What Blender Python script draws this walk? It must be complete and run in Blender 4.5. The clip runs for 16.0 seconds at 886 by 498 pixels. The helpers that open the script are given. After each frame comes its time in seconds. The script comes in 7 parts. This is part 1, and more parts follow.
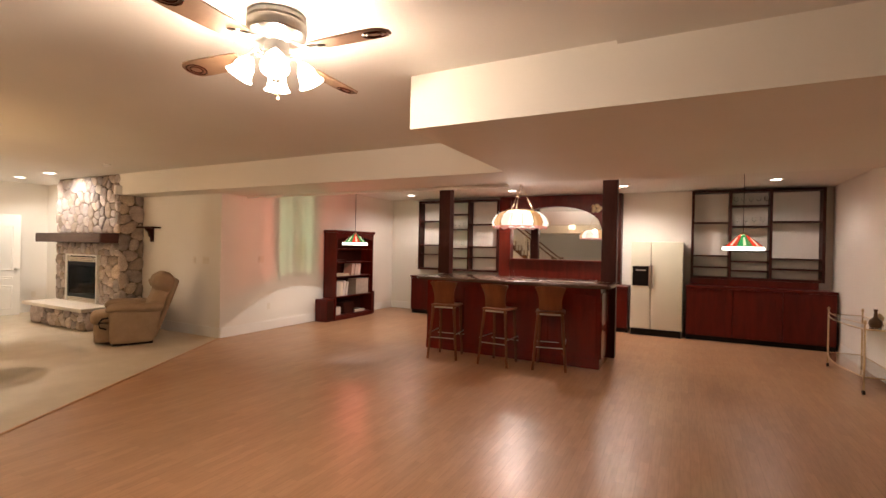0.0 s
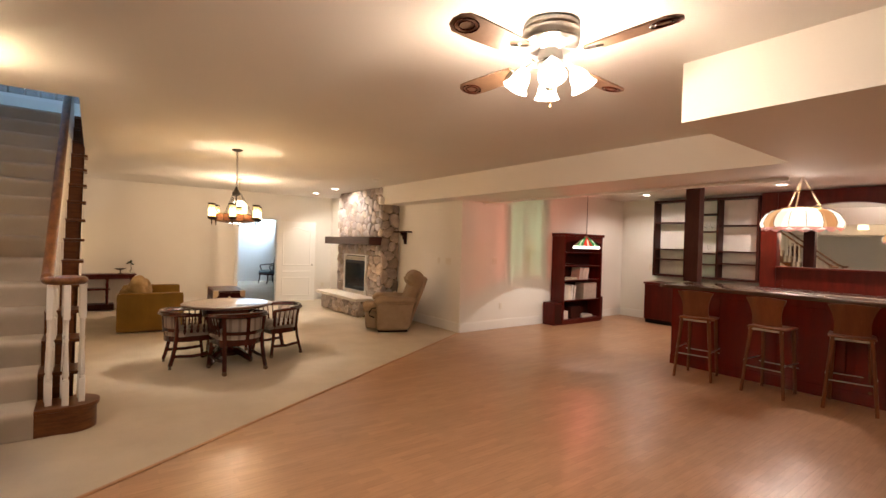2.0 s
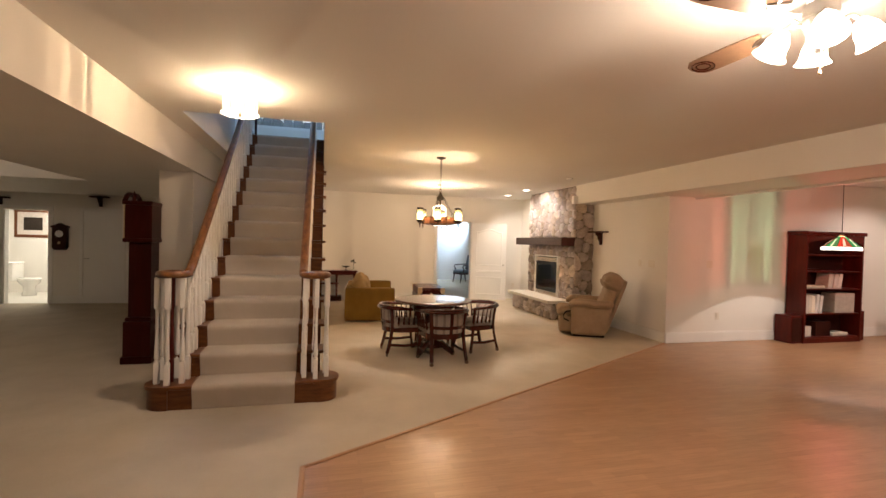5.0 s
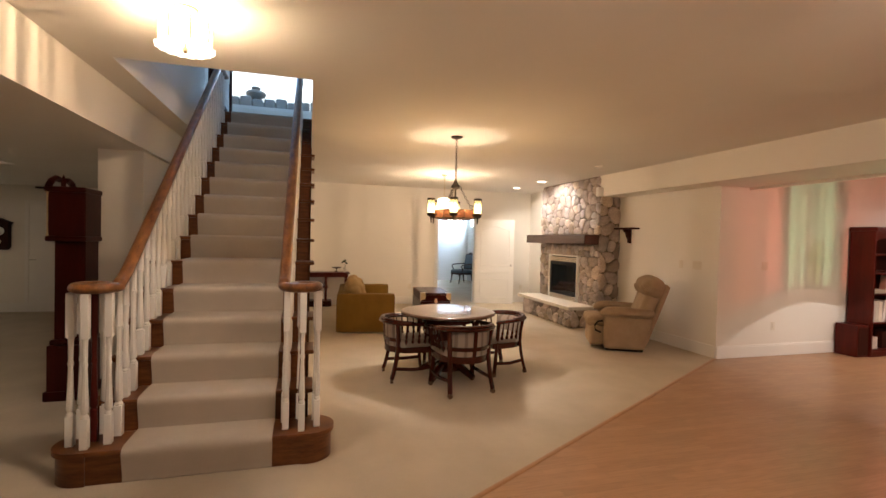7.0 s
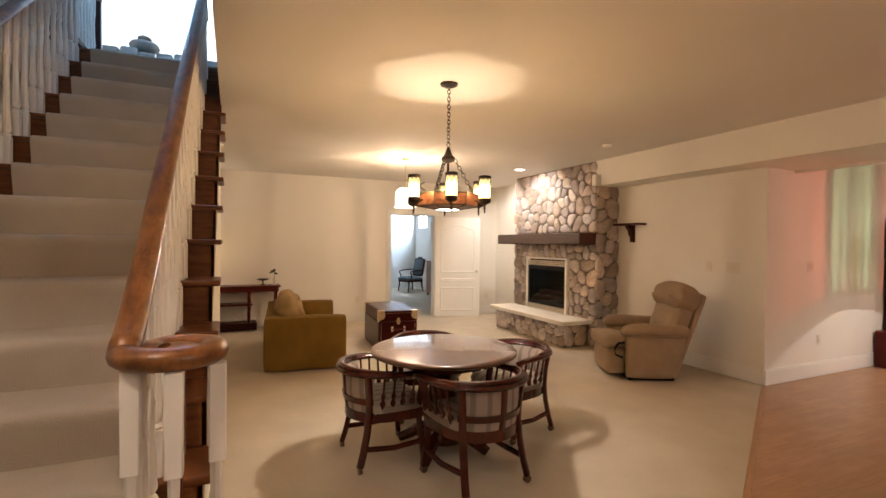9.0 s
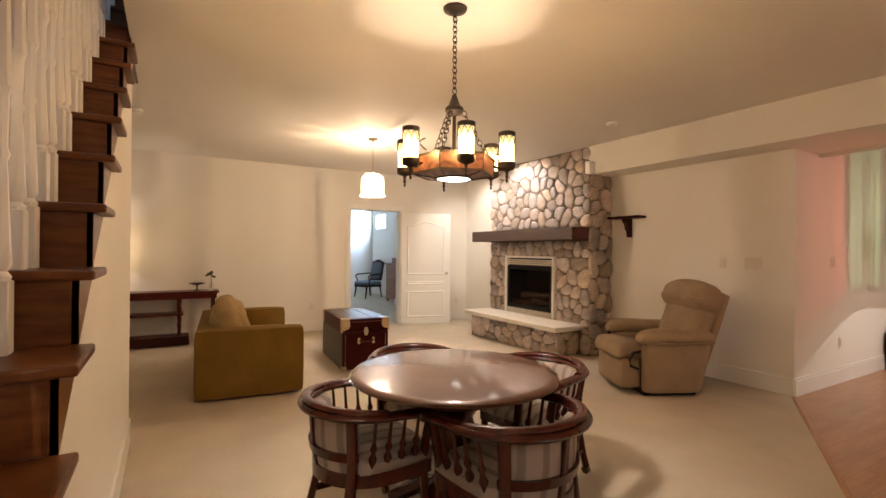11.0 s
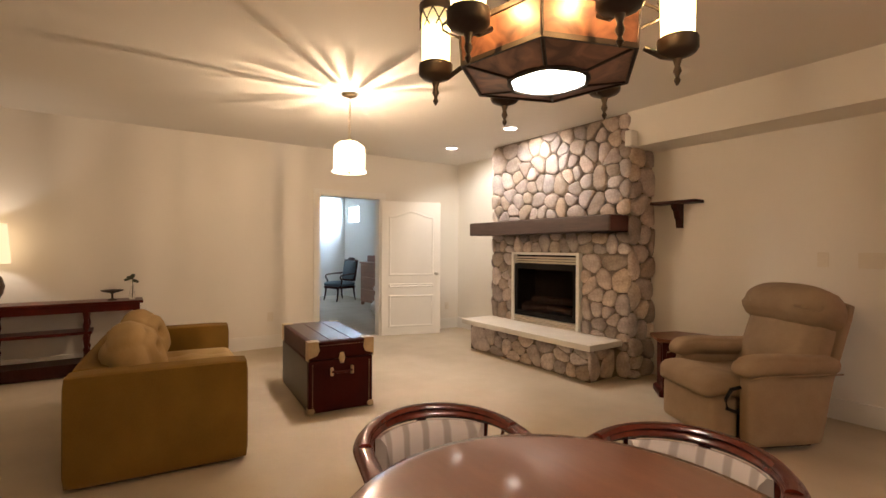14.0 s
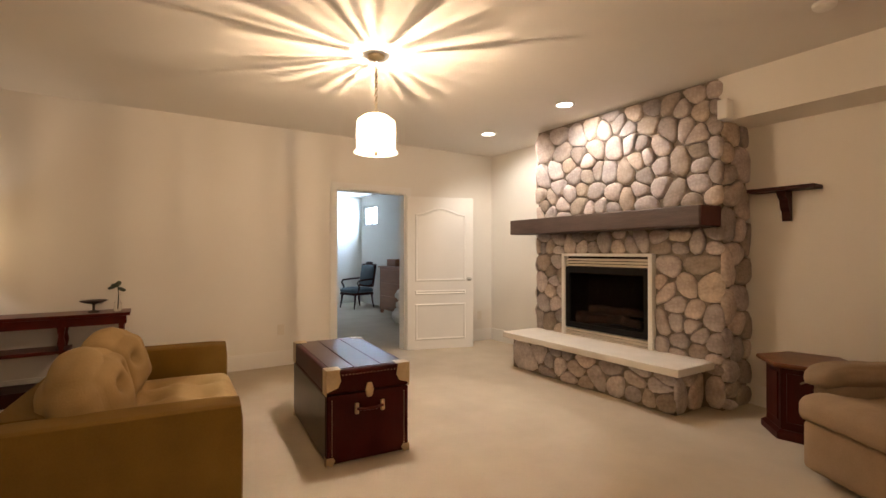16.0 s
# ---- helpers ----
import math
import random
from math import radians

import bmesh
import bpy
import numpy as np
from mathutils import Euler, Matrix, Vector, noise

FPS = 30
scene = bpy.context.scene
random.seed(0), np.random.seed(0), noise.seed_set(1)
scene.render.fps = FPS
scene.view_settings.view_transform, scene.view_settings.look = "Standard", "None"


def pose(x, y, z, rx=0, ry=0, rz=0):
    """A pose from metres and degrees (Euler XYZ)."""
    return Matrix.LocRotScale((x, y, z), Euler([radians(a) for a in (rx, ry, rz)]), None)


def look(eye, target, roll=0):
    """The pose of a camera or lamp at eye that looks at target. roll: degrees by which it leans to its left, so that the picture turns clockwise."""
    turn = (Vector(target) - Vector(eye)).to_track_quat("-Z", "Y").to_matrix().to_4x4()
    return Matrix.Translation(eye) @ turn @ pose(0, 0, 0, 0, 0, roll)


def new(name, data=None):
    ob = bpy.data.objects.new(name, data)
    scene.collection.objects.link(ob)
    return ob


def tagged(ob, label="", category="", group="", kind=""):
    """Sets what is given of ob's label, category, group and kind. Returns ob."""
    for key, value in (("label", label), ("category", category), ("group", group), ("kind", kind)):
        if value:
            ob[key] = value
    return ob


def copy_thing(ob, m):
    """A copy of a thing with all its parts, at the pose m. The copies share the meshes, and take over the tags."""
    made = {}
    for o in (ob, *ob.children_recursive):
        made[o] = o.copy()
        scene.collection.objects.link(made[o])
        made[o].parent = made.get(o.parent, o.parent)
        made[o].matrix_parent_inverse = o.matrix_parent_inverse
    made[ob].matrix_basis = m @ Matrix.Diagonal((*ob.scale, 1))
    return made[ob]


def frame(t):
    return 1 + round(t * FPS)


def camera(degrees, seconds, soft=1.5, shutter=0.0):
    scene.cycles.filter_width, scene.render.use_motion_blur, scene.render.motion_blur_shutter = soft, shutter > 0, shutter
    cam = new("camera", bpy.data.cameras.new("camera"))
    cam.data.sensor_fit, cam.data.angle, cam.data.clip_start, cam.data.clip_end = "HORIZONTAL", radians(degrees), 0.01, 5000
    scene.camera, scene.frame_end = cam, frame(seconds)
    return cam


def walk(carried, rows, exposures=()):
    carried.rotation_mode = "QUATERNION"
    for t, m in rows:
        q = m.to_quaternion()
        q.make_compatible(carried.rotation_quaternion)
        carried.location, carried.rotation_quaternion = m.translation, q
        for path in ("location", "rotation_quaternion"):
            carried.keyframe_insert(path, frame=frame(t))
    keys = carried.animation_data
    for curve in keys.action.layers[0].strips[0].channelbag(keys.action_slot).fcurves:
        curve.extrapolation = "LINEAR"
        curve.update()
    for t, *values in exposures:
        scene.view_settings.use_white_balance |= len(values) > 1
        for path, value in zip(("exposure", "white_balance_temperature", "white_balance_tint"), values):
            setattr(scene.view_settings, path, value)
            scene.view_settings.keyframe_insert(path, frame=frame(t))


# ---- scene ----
cam = camera(87.0, 16.0)
PATH = [
    (0, (-0.001, 0.205, 1.564), (-0.92, 1.981, 1.559), 1.2),
    (0.5, (-0.067, 0.175, 1.567), (-1.162, 1.848, 1.561), 1.4),
    (1, (-0.137, 0.127, 1.565), (-1.416, 1.664, 1.555), 1.6),
    (1.5, (-0.201, 0.1, 1.574), (-1.653, 1.476, 1.561), 1.7),
    (2, (-0.255, 0.048, 1.579), (-1.855, 1.248, 1.56), 1.7),
    (2.5, (-0.302, 0.023, 1.569), (-2.023, 1.042, 1.548), 1.8),
    (3, (-0.346, -0.023, 1.552), (-2.148, 0.846, 1.53), 1.8),
    (3.5, (-0.341, -0.042, 1.571), (-2.2, 0.694, 1.54), 1.8),
    (4, (-0.348, -0.054, 1.571), (-2.245, 0.578, 1.538), 1.7),
    (4.5, (-0.361, -0.061, 1.564), (-2.281, 0.498, 1.532), 1.6),
    (5, (-0.374, -0.069, 1.569), (-2.31, 0.433, 1.533), 1.5),
    (7.5, (-2.152, -0.083, 1.562), (-4.06, 0.514, 1.512), 1.3),
    (8, (-2.655, -0.088, 1.55), (-4.538, 0.585, 1.511), 0.9),
    (8.5, (-3.134, -0.047, 1.548), (-4.99, 0.696, 1.516), 0.8),
    (9, (-3.57, 0.031, 1.516), (-5.392, 0.854, 1.493), 0.6),
    (9.5, (-3.946, 0.113, 1.475), (-5.737, 1.004, 1.456), 0.6),
    (10, (-4.244, 0.136, 1.424), (-6.006, 1.082, 1.415), 0.5),
    (12.5, (-5.112, 0.327, 1.362), (-6.802, 1.396, 1.363), 0.5),
    (13, (-5.409, 0.443, 1.377), (-7.086, 1.534, 1.37), 0.3),
    (13.5, (-5.722, 0.57, 1.372), (-7.388, 1.677, 1.363), 0.2),
    (14, (-6.012, 0.652, 1.351), (-7.669, 1.773, 1.346), 0.3),
    (14.5, (-6.306, 0.738, 1.364), (-7.953, 1.871, 1.355), 0.1),
    (15, (-6.543, 0.817, 1.361), (-8.189, 1.952, 1.359), 0.1),
    (15.5, (-6.727, 0.873, 1.338), (-8.387, 1.987, 1.346), -0.0),
    (16, (-6.904, 0.92, 1.313), (-8.592, 1.994, 1.327), 0.0),
]
walk(cam, [(t, look(eye, target, roll)) for t, eye, target, roll in PATH], exposures=[(0, -0.06), (5, -0.10), (9, -0.14), (13, -0.28), (16, -0.46)])

# ---- world and light ----
world = bpy.data.worlds.new("world")
scene.world = world
world.use_nodes = True
wn = world.node_tree.nodes
sky = wn.new("ShaderNodeTexSky")
sky.sky_type = 'NISHITA'
sky.sun_disc = False
sky.sun_elevation = radians(35)
sky.sun_rotation = radians(200)
world.node_tree.links.new(sky.outputs[0], wn["Background"].inputs[0])
wn["Background"].inputs[1].default_value = 0.12

WARM = (1.0, 0.78, 0.60)
AMBERLIGHT = (1.0, 0.72, 0.46)
SOFTWARM = (1.0, 0.825, 0.73)
COOL = (0.50, 0.72, 1.0)
WHITE = (1.0, 0.90, 0.80)


def point(name, x, y, z, watts, color, radius):
    d = bpy.data.lights.new(name, 'POINT')
    d.energy, d.color, d.shadow_soft_size = watts, color, radius
    o = new(name, d)
    o.location = (x, y, z)
    return o


def spot(name, x, y, z, watts, color, angle, tx=None, ty=None, tz=0.0, radius=0.04):
    d = bpy.data.lights.new(name, 'SPOT')
    d.energy, d.color, d.shadow_soft_size = watts, color, radius
    d.spot_size, d.spot_blend = radians(angle), 0.6
    o = new(name, d)
    o.matrix_world = look((x, y, z), (x if tx is None else tx, (y + 0.001) if ty is None else ty, tz))
    return o


def area(name, eye, target, w, h, watts, color):
    d = bpy.data.lights.new(name, 'AREA')
    d.shape, d.size, d.size_y = 'RECTANGLE', w, h
    d.energy, d.color = watts, color
    o = new(name, d)
    o.matrix_world = look(eye, target)
    return o


FAN = (-1.92, 1.97)
CHAND = (-6.865, 1.556)
PEND = (-10.05, 2.34)
STAIRLAMP = (-4.45, -0.73)
for a in range(4):
    an = radians(45 + 90 * a)
    point("fan_bulb", FAN[0] + 0.16 * math.cos(an), FAN[1] + 0.16 * math.sin(an), 2.465, 33, SOFTWARM, 0.03)
for a in range(6):
    an = radians(40 + 60 * a)
    point("chandelier_bulb", CHAND[0] + 0.305 * math.cos(an), CHAND[1] + 0.305 * math.sin(an), 1.915, 17, AMBERLIGHT, 0.004)
spot("chandelier_downlight", CHAND[0], CHAND[1], 1.76, 120, (1.0, 0.85, 0.70), 112)
point("pendant_bulb", PEND[0], PEND[1], 2.19, 158, (1.0, 0.80, 0.65), 0.005)
point("stair_lantern_bulb", STAIRLAMP[0], STAIRLAMP[1], 2.615, 68, WARM, 0.004)
RECESS = [(-5.60, 9.40), (-3.14, 9.27), (-1.00, 9.21), (1.26, 9.15)]
for rx_, ry_ in RECESS:
    spot("kitchen_downlight", rx_, ry_, 2.70, (76 if rx_ < -5 else 150) if rx_ < 0.5 else 38, SOFTWARM, 158)
FIRE_SPOTS = [(-11.39, 4.43), (-10.10, 4.36)]
for rx_, ry_ in FIRE_SPOTS:
    spot("fireplace_downlight", rx_, ry_, 2.73, 95, WHITE, 140, tx=rx_, ty=4.95, tz=1.6)
TIFF = [(-5.38, 7.08, 1.58, 0.23), (0.65, 7.15, 1.61, 0.23)]
for tx_, ty_, tz_, tr_ in TIFF:
    point("pendant_shade_bulb", tx_, ty_, tz_ + 0.165, 66 if tx_ < 0 else 16, WHITE, 0.003)
BARLAMP = (-2.2, 6.95, 1.96)
point("bar_lamp_bulb", BARLAMP[0], BARLAMP[1], BARLAMP[2] + 0.14, 105, SOFTWARM, 0.04)
point("table_lamp_bulb", -12.15, -0.50, 1.38, 14, WARM, 0.04)
# out-of-view lamp, assumed from the lit ceiling recess; brightens the side room
point("unseen_side_room_bulb", -6.2, -5.6, 2.58, 36, SOFTWARM, 0.08)
area("bathroom_light", (-13.3, -6.4, 2.3), (-13.3, -6.4, 0), 0.6, 0.6, 45, (1.0, 0.93, 0.80))
area("bedroom_window_light", (-17.9, 5.86, 2.24), (-17.9, 3.0, 1.6), 0.78, 0.5, 215, (0.54, 0.73, 1.0))
area("upper_window_light", (-10.72, -0.75, 5.15), (-8.0, -0.75, 3.6), 1.4, 0.8, 52, (0.28, 0.55, 1.0))

# ---- materials ----


def nodes_of(name):
    m = bpy.data.materials.new(name)
    m.use_nodes = True
    nt = m.node_tree
    return m, nt, nt.nodes["Principled BSDF"]


def surf(name, c1, c2=None, rough=0.6, scale=6.0, fine=60.0, bump=0.05, metal=0.0, spread=0.5, stretch=(1, 1, 1), coat=0.0, fine_amt=0.25, by_object=0.0, generated=False, spec=0.5):
    """A surface with two scales of variation in colour and a fine relief."""
    m, nt, b = nodes_of(name)
    N, L = nt.nodes, nt.links
    c2 = c2 or tuple(v * 0.8 for v in c1)
    tc = N.new("ShaderNodeTexCoord")
    mp = N.new("ShaderNodeMapping")
    mp.inputs["Scale"].default_value = stretch
    L.new(tc.outputs["Object"], mp.inputs[0])
    n1 = N.new("ShaderNodeTexNoise")
    n1.inputs["Scale"].default_value, n1.inputs["Detail"].default_value = scale, 4
    n2 = N.new("ShaderNodeTexNoise")
    n2.inputs["Scale"].default_value, n2.inputs["Detail"].default_value = fine, 3
    L.new(mp.outputs[0], n1.inputs["Vector"])
    L.new(mp.outputs[0], n2.inputs["Vector"])
    mixf = N.new("ShaderNodeMix")
    mixf.inputs[0].default_value = fine_amt
    L.new(n1.outputs[0], mixf.inputs[2])
    L.new(n2.outputs[0], mixf.inputs[3])
    ramp = N.new("ShaderNodeValToRGB")
    e = ramp.color_ramp.elements
    e[0].position, e[1].position = 0.5 - spread * 0.5, 0.5 + spread * 0.5
    e[0].color, e[1].color = (*c2, 1), (*c1, 1)
    L.new(mixf.outputs[0], ramp.inputs[0])
    col = ramp.outputs[0]
    if by_object:
        oi = N.new("ShaderNodeObjectInfo")
        hsv = N.new("ShaderNodeHueSaturation")
        mr = N.new("ShaderNodeMapRange")
        mr.inputs[3].default_value, mr.inputs[4].default_value = 1 - by_object, 1 + by_object
        L.new(oi.outputs["Random"], mr.inputs[0])
        L.new(mr.outputs[0], hsv.inputs["Value"])
        sc = N.new("ShaderNodeMath")
        sc.operation = 'MULTIPLY'
        sc.inputs[1].default_value = 7.31
        fr_ = N.new("ShaderNodeMath")
        fr_.operation = 'FRACT'
        L.new(oi.outputs["Random"], sc.inputs[0])
        L.new(sc.outputs[0], fr_.inputs[0])
        for sock, lo_, hi_ in (("Hue", 0.478, 0.515), ("Saturation", 0.55, 1.25)):
            mh = N.new("ShaderNodeMapRange")
            mh.inputs[3].default_value, mh.inputs[4].default_value = lo_, hi_
            L.new(fr_.outputs[0], mh.inputs[0])
            L.new(mh.outputs[0], hsv.inputs[sock])
        L.new(col, hsv.inputs["Color"])
        col = hsv.outputs[0]
    L.new(col, b.inputs["Base Color"])
    b.inputs["Roughness"].default_value, b.inputs["Metallic"].default_value = rough, metal
    b.inputs["Coat Weight"].default_value = coat
    b.inputs["Coat Roughness"].default_value = 0.08
    b.inputs["Specular IOR Level"].default_value = spec
    if bump:
        bp = N.new("ShaderNodeBump")
        bp.inputs["Strength"].default_value, bp.inputs["Distance"].default_value = bump, 0.01
        L.new(n2.outputs[0], bp.inputs["Height"])
        L.new(bp.outputs[0], b.inputs["Normal"])
    return m


def glow_glass(name, tint, through_amt, emit, emit_color=None, pattern=0.0, low=0.14, high=1.3):
    """Lit lamp glass: lets its bulb's light through, tinted, and glows itself."""
    m, nt, b = nodes_of(name)
    N, L = nt.nodes, nt.links
    out = N["Material Output"]
    N.remove(b)
    tr = N.new("ShaderNodeBsdfTransparent")
    tr.inputs[0].default_value = (*[v * through_amt for v in tint], 1)
    if pattern:
        tc = N.new("ShaderNodeTexCoord")
        sep = N.new("ShaderNodeSeparateXYZ")
        L.new(tc.outputs["Object"], sep.inputs[0])
        at = N.new("ShaderNodeMath")
        at.operation = 'ARCTAN2'
        L.new(sep.outputs[1], at.inputs[0])
        L.new(sep.outputs[0], at.inputs[1])
        nz = N.new("ShaderNodeTexNoise")
        nz.noise_dimensions = '1D'
        nz.inputs["Scale"].default_value, nz.inputs["Detail"].default_value = pattern, 2
        L.new(at.outputs[0], nz.inputs["W"])
        rp = N.new("ShaderNodeValToRGB")
        rp.color_ramp.elements[0].position, rp.color_ramp.elements[1].position = 0.46, 0.56
        rp.color_ramp.elements[0].color = (*[v * through_amt * low for v in tint], 1)
        rp.color_ramp.elements[1].color = (*[min(1, v * through_amt * high) for v in tint], 1)
        L.new(nz.outputs[0], rp.inputs[0])
        L.new(rp.outputs[0], tr.inputs[0])
    em = N.new("ShaderNodeEmission")
    em.inputs[0].default_value = (*(emit_color or tint), 1)
    em.inputs[1].default_value = emit
    ad = N.new("ShaderNodeAddShader")
    L.new(tr.outputs[0], ad.inputs[0])
    L.new(em.outputs[0], ad.inputs[1])
    L.new(ad.outputs[0], out.inputs[0])
    return m


def emitter(name, color, strength):
    m, nt, b = nodes_of(name)
    b.inputs["Emission Color"].default_value = (*color, 1)
    b.inputs["Emission Strength"].default_value = strength
    b.inputs["Base Color"].default_value = (*color, 1)
    return m


def wood_floor():
    m, nt, b = nodes_of("laminate_floor")
    N, L = nt.nodes, nt.links
    tc = N.new("ShaderNodeTexCoord")
    mp = N.new("ShaderNodeMapping")
    mp.inputs["Rotation"].default_value = (0, 0, radians(90))
    L.new(tc.outputs["Object"], mp.inputs[0])
    br = N.new("ShaderNodeTexBrick")
    br.inputs["Scale"].default_value = 1.0
    br.inputs["Brick Width"].default_value, br.inputs["Row Height"].default_value = 0.42, 0.066
    br.inputs["Mortar Size"].default_value = 0.0012
    br.inputs["Color1"].default_value, br.inputs["Color2"].default_value = (0.37, 0.205, 0.110, 1), (0.43, 0.243, 0.132, 1)
    br.inputs["Mortar"].default_value = (0.30, 0.16, 0.08, 1)
    L.new(mp.outputs[0], br.inputs["Vector"])
    mp2 = N.new("ShaderNodeMapping")
    mp2.inputs["Scale"].default_value = (30, 2.5, 1)
    L.new(tc.outputs["Object"], mp2.inputs[0])
    nz = N.new("ShaderNodeTexNoise")
    nz.inputs["Scale"].default_value, nz.inputs["Detail"].default_value = 2.0, 5
    L.new(mp2.outputs[0], nz.inputs["Vector"])
    mx = N.new("ShaderNodeMix")
    mx.data_type, mx.blend_type = 'RGBA', 'MULTIPLY'
    mx.inputs[0].default_value = 0.35
    rp = N.new("ShaderNodeValToRGB")
    rp.color_ramp.elements[0].color, rp.color_ramp.elements[1].color = (0.55, 0.48, 0.42, 1), (1, 1, 1, 1)
    rp.color_ramp.elements[0].position, rp.color_ramp.elements[1].position = 0.3, 0.62
    L.new(nz.outputs[0], rp.inputs[0])
    L.new(br.outputs[0], mx.inputs[6])
    L.new(rp.outputs[0], mx.inputs[7])
    L.new(mx.outputs[2], b.inputs["Base Color"])
    n3 = N.new("ShaderNodeTexNoise")
    n3.inputs["Scale"].default_value = 1.6
    L.new(tc.outputs["Object"], n3.inputs["Vector"])
    mr = N.new("ShaderNodeMapRange")
    mr.inputs[3].default_value, mr.inputs[4].default_value = 0.26, 0.42
    L.new(n3.outputs[0], mr.inputs[0])
    L.new(mr.outputs[0], b.inputs["Roughness"])
    bp = N.new("ShaderNodeBump")
    bp.inputs["Strength"].default_value, bp.inputs["Distance"].default_value = 0.12, 0.002
    L.new(br.outputs["Fac"], bp.inputs["Height"])
    bp.invert = True
    L.new(bp.outputs[0], b.inputs["Normal"])
    return m


def striped(name, c1, c2, width, rough=0.85):
    m, nt, b = nodes_of(name)
    N, L = nt.nodes, nt.links
    tc = N.new("ShaderNodeTexCoord")
    wv = N.new("ShaderNodeTexWave")
    wv.wave_type, wv.bands_direction = 'BANDS', 'Y'
    wv.inputs["Scale"].default_value = width
    wv.inputs["Distortion"].default_value = 0.3
    L.new(tc.outputs["Object"], wv.inputs["Vector"])
    rp = N.new("ShaderNodeValToRGB")
    rp.color_ramp.elements[0].position, rp.color_ramp.elements[1].position = 0.12, 0.34
    rp.color_ramp.elements[0].color, rp.color_ramp.elements[1].color = (*c2, 1), (*c1, 1)
    L.new(wv.outputs[0], rp.inputs[0])
    L.new(rp.outputs[0], b.inputs["Base Color"])
    b.inputs["Roughness"].default_value = rough
    return m


M_WALL = surf("painted_wall", (0.80, 0.77, 0.71), (0.76, 0.72, 0.66), 0.75, 1.5, 90, 0.04)
M_CEIL = surf("painted_ceiling", (0.76, 0.73, 0.68), (0.72, 0.69, 0.64), 0.85, 1.2, 120, 0.08)
M_TRIM = surf("white_trim", (0.82, 0.80, 0.76), (0.78, 0.76, 0.72), 0.4, 3, 60, 0.02)
M_CARPET = surf("beige_carpet", (0.58, 0.50, 0.39), (0.44, 0.375, 0.285), 0.95, 2.2, 220, 0.5, fine_amt=0.35, spec=0.1)
M_RUNNER = surf("stair_carpet", (0.52, 0.45, 0.375), (0.42, 0.36, 0.295), 0.95, 3, 220, 0.5, fine_amt=0.35, spec=0.1)
M_FLOOR = wood_floor()
M_STRIP = surf("oak_strip", (0.42, 0.22, 0.10), (0.33, 0.16, 0.07), 0.35, 3, 30, 0.05, stretch=(1, 8, 1))
M_OAK = surf("stair_oak", (0.19, 0.068, 0.021), (0.065, 0.021, 0.007), 0.34, 3, 16, 0.06, stretch=(2, 2, 14), coat=0.05, spec=0.25, spread=0.45)
M_RAIL = surf("handrail_oak", (0.25, 0.102, 0.030), (0.085, 0.028, 0.008), 0.30, 2, 10, 0.05, stretch=(1.2, 14, 9), coat=0.25, spec=0.35, spread=0.35)
M_MAHOG = surf("mahogany", (0.105, 0.011, 0.006), (0.048, 0.005, 0.003), 0.30, 2, 12, 0.03, stretch=(6, 6, 1), coat=0.0, spec=0.22)
M_BARFRONT = surf("lacquered_mahogany", (0.155, 0.010, 0.006), (0.085, 0.006, 0.004), 0.16, 2, 12, 0.01, stretch=(6, 6, 1), coat=0.08, spec=0.32)
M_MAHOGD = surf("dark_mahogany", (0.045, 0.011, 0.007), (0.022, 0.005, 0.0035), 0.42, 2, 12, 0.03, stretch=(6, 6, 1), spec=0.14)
M_CHERRY = surf("cherry_dresser", (0.34, 0.145, 0.07), (0.20, 0.08, 0.038), 0.42, 2, 14, 0.04, stretch=(1, 1, 6))
M_CLOCK = surf("clock_cherry", (0.055, 0.006, 0.004), (0.026, 0.003, 0.002), 0.34, 2, 12, 0.03, stretch=(6, 6, 1), spec=0.15)
M_BRWOOD = surf("brown_wood", (0.17, 0.060, 0.023), (0.09, 0.028, 0.010), 0.38, 2, 14, 0.04, stretch=(6, 6, 1), coat=0.05, spec=0.25)
M_BLADE = surf("fan_blade_wood", (0.24, 0.145, 0.085), (0.15, 0.085, 0.05), 0.5, 2, 14, 0.04, stretch=(6, 6, 1))
M_STOOL = surf("bent_plywood", (0.20, 0.064, 0.021), (0.105, 0.030, 0.010), 0.36, 2, 14, 0.03, stretch=(6, 6, 1), coat=0.0, spec=0.25)
M_TABLE = surf("table_wood", (0.078, 0.030, 0.015), (0.044, 0.015, 0.007), 0.38, 2, 9, 0.03, stretch=(1, 5, 1), coat=1.0, spec=0.1)
M_CHAIRW = surf("chair_wood", (0.066, 0.0115, 0.0055), (0.022, 0.004, 0.002), 0.24, 3, 14, 0.03, stretch=(5, 5, 1), coat=0.15, spec=0.3)
M_STRIPE = striped("striped_upholstery", (0.27, 0.215, 0.18), (0.165, 0.125, 0.10), 3.6)
M_STONE = surf("river_stone", (0.56, 0.465, 0.405), (0.25, 0.195, 0.165), 0.8, 6, 38, 0.6, by_object=0.32, spread=0.42, fine_amt=0.4)
M_MORTAR = surf("mortar", (0.25, 0.205, 0.165), (0.16, 0.13, 0.10), 0.95, 8, 80, 0.4)
M_SLAB = surf("hearth_slab", (0.72, 0.67, 0.60), (0.62, 0.57, 0.50), 0.6, 5, 70, 0.08)
M_BEAM = surf("rough_mantel", (0.105, 0.068, 0.052), (0.05, 0.030, 0.024), 0.6, 3, 18, 0.3, stretch=(1, 8, 8))
M_BEAMEND = surf("mantel_end", (0.10, 0.022, 0.016), (0.05, 0.010, 0.008), 0.55, 6, 25, 0.2)
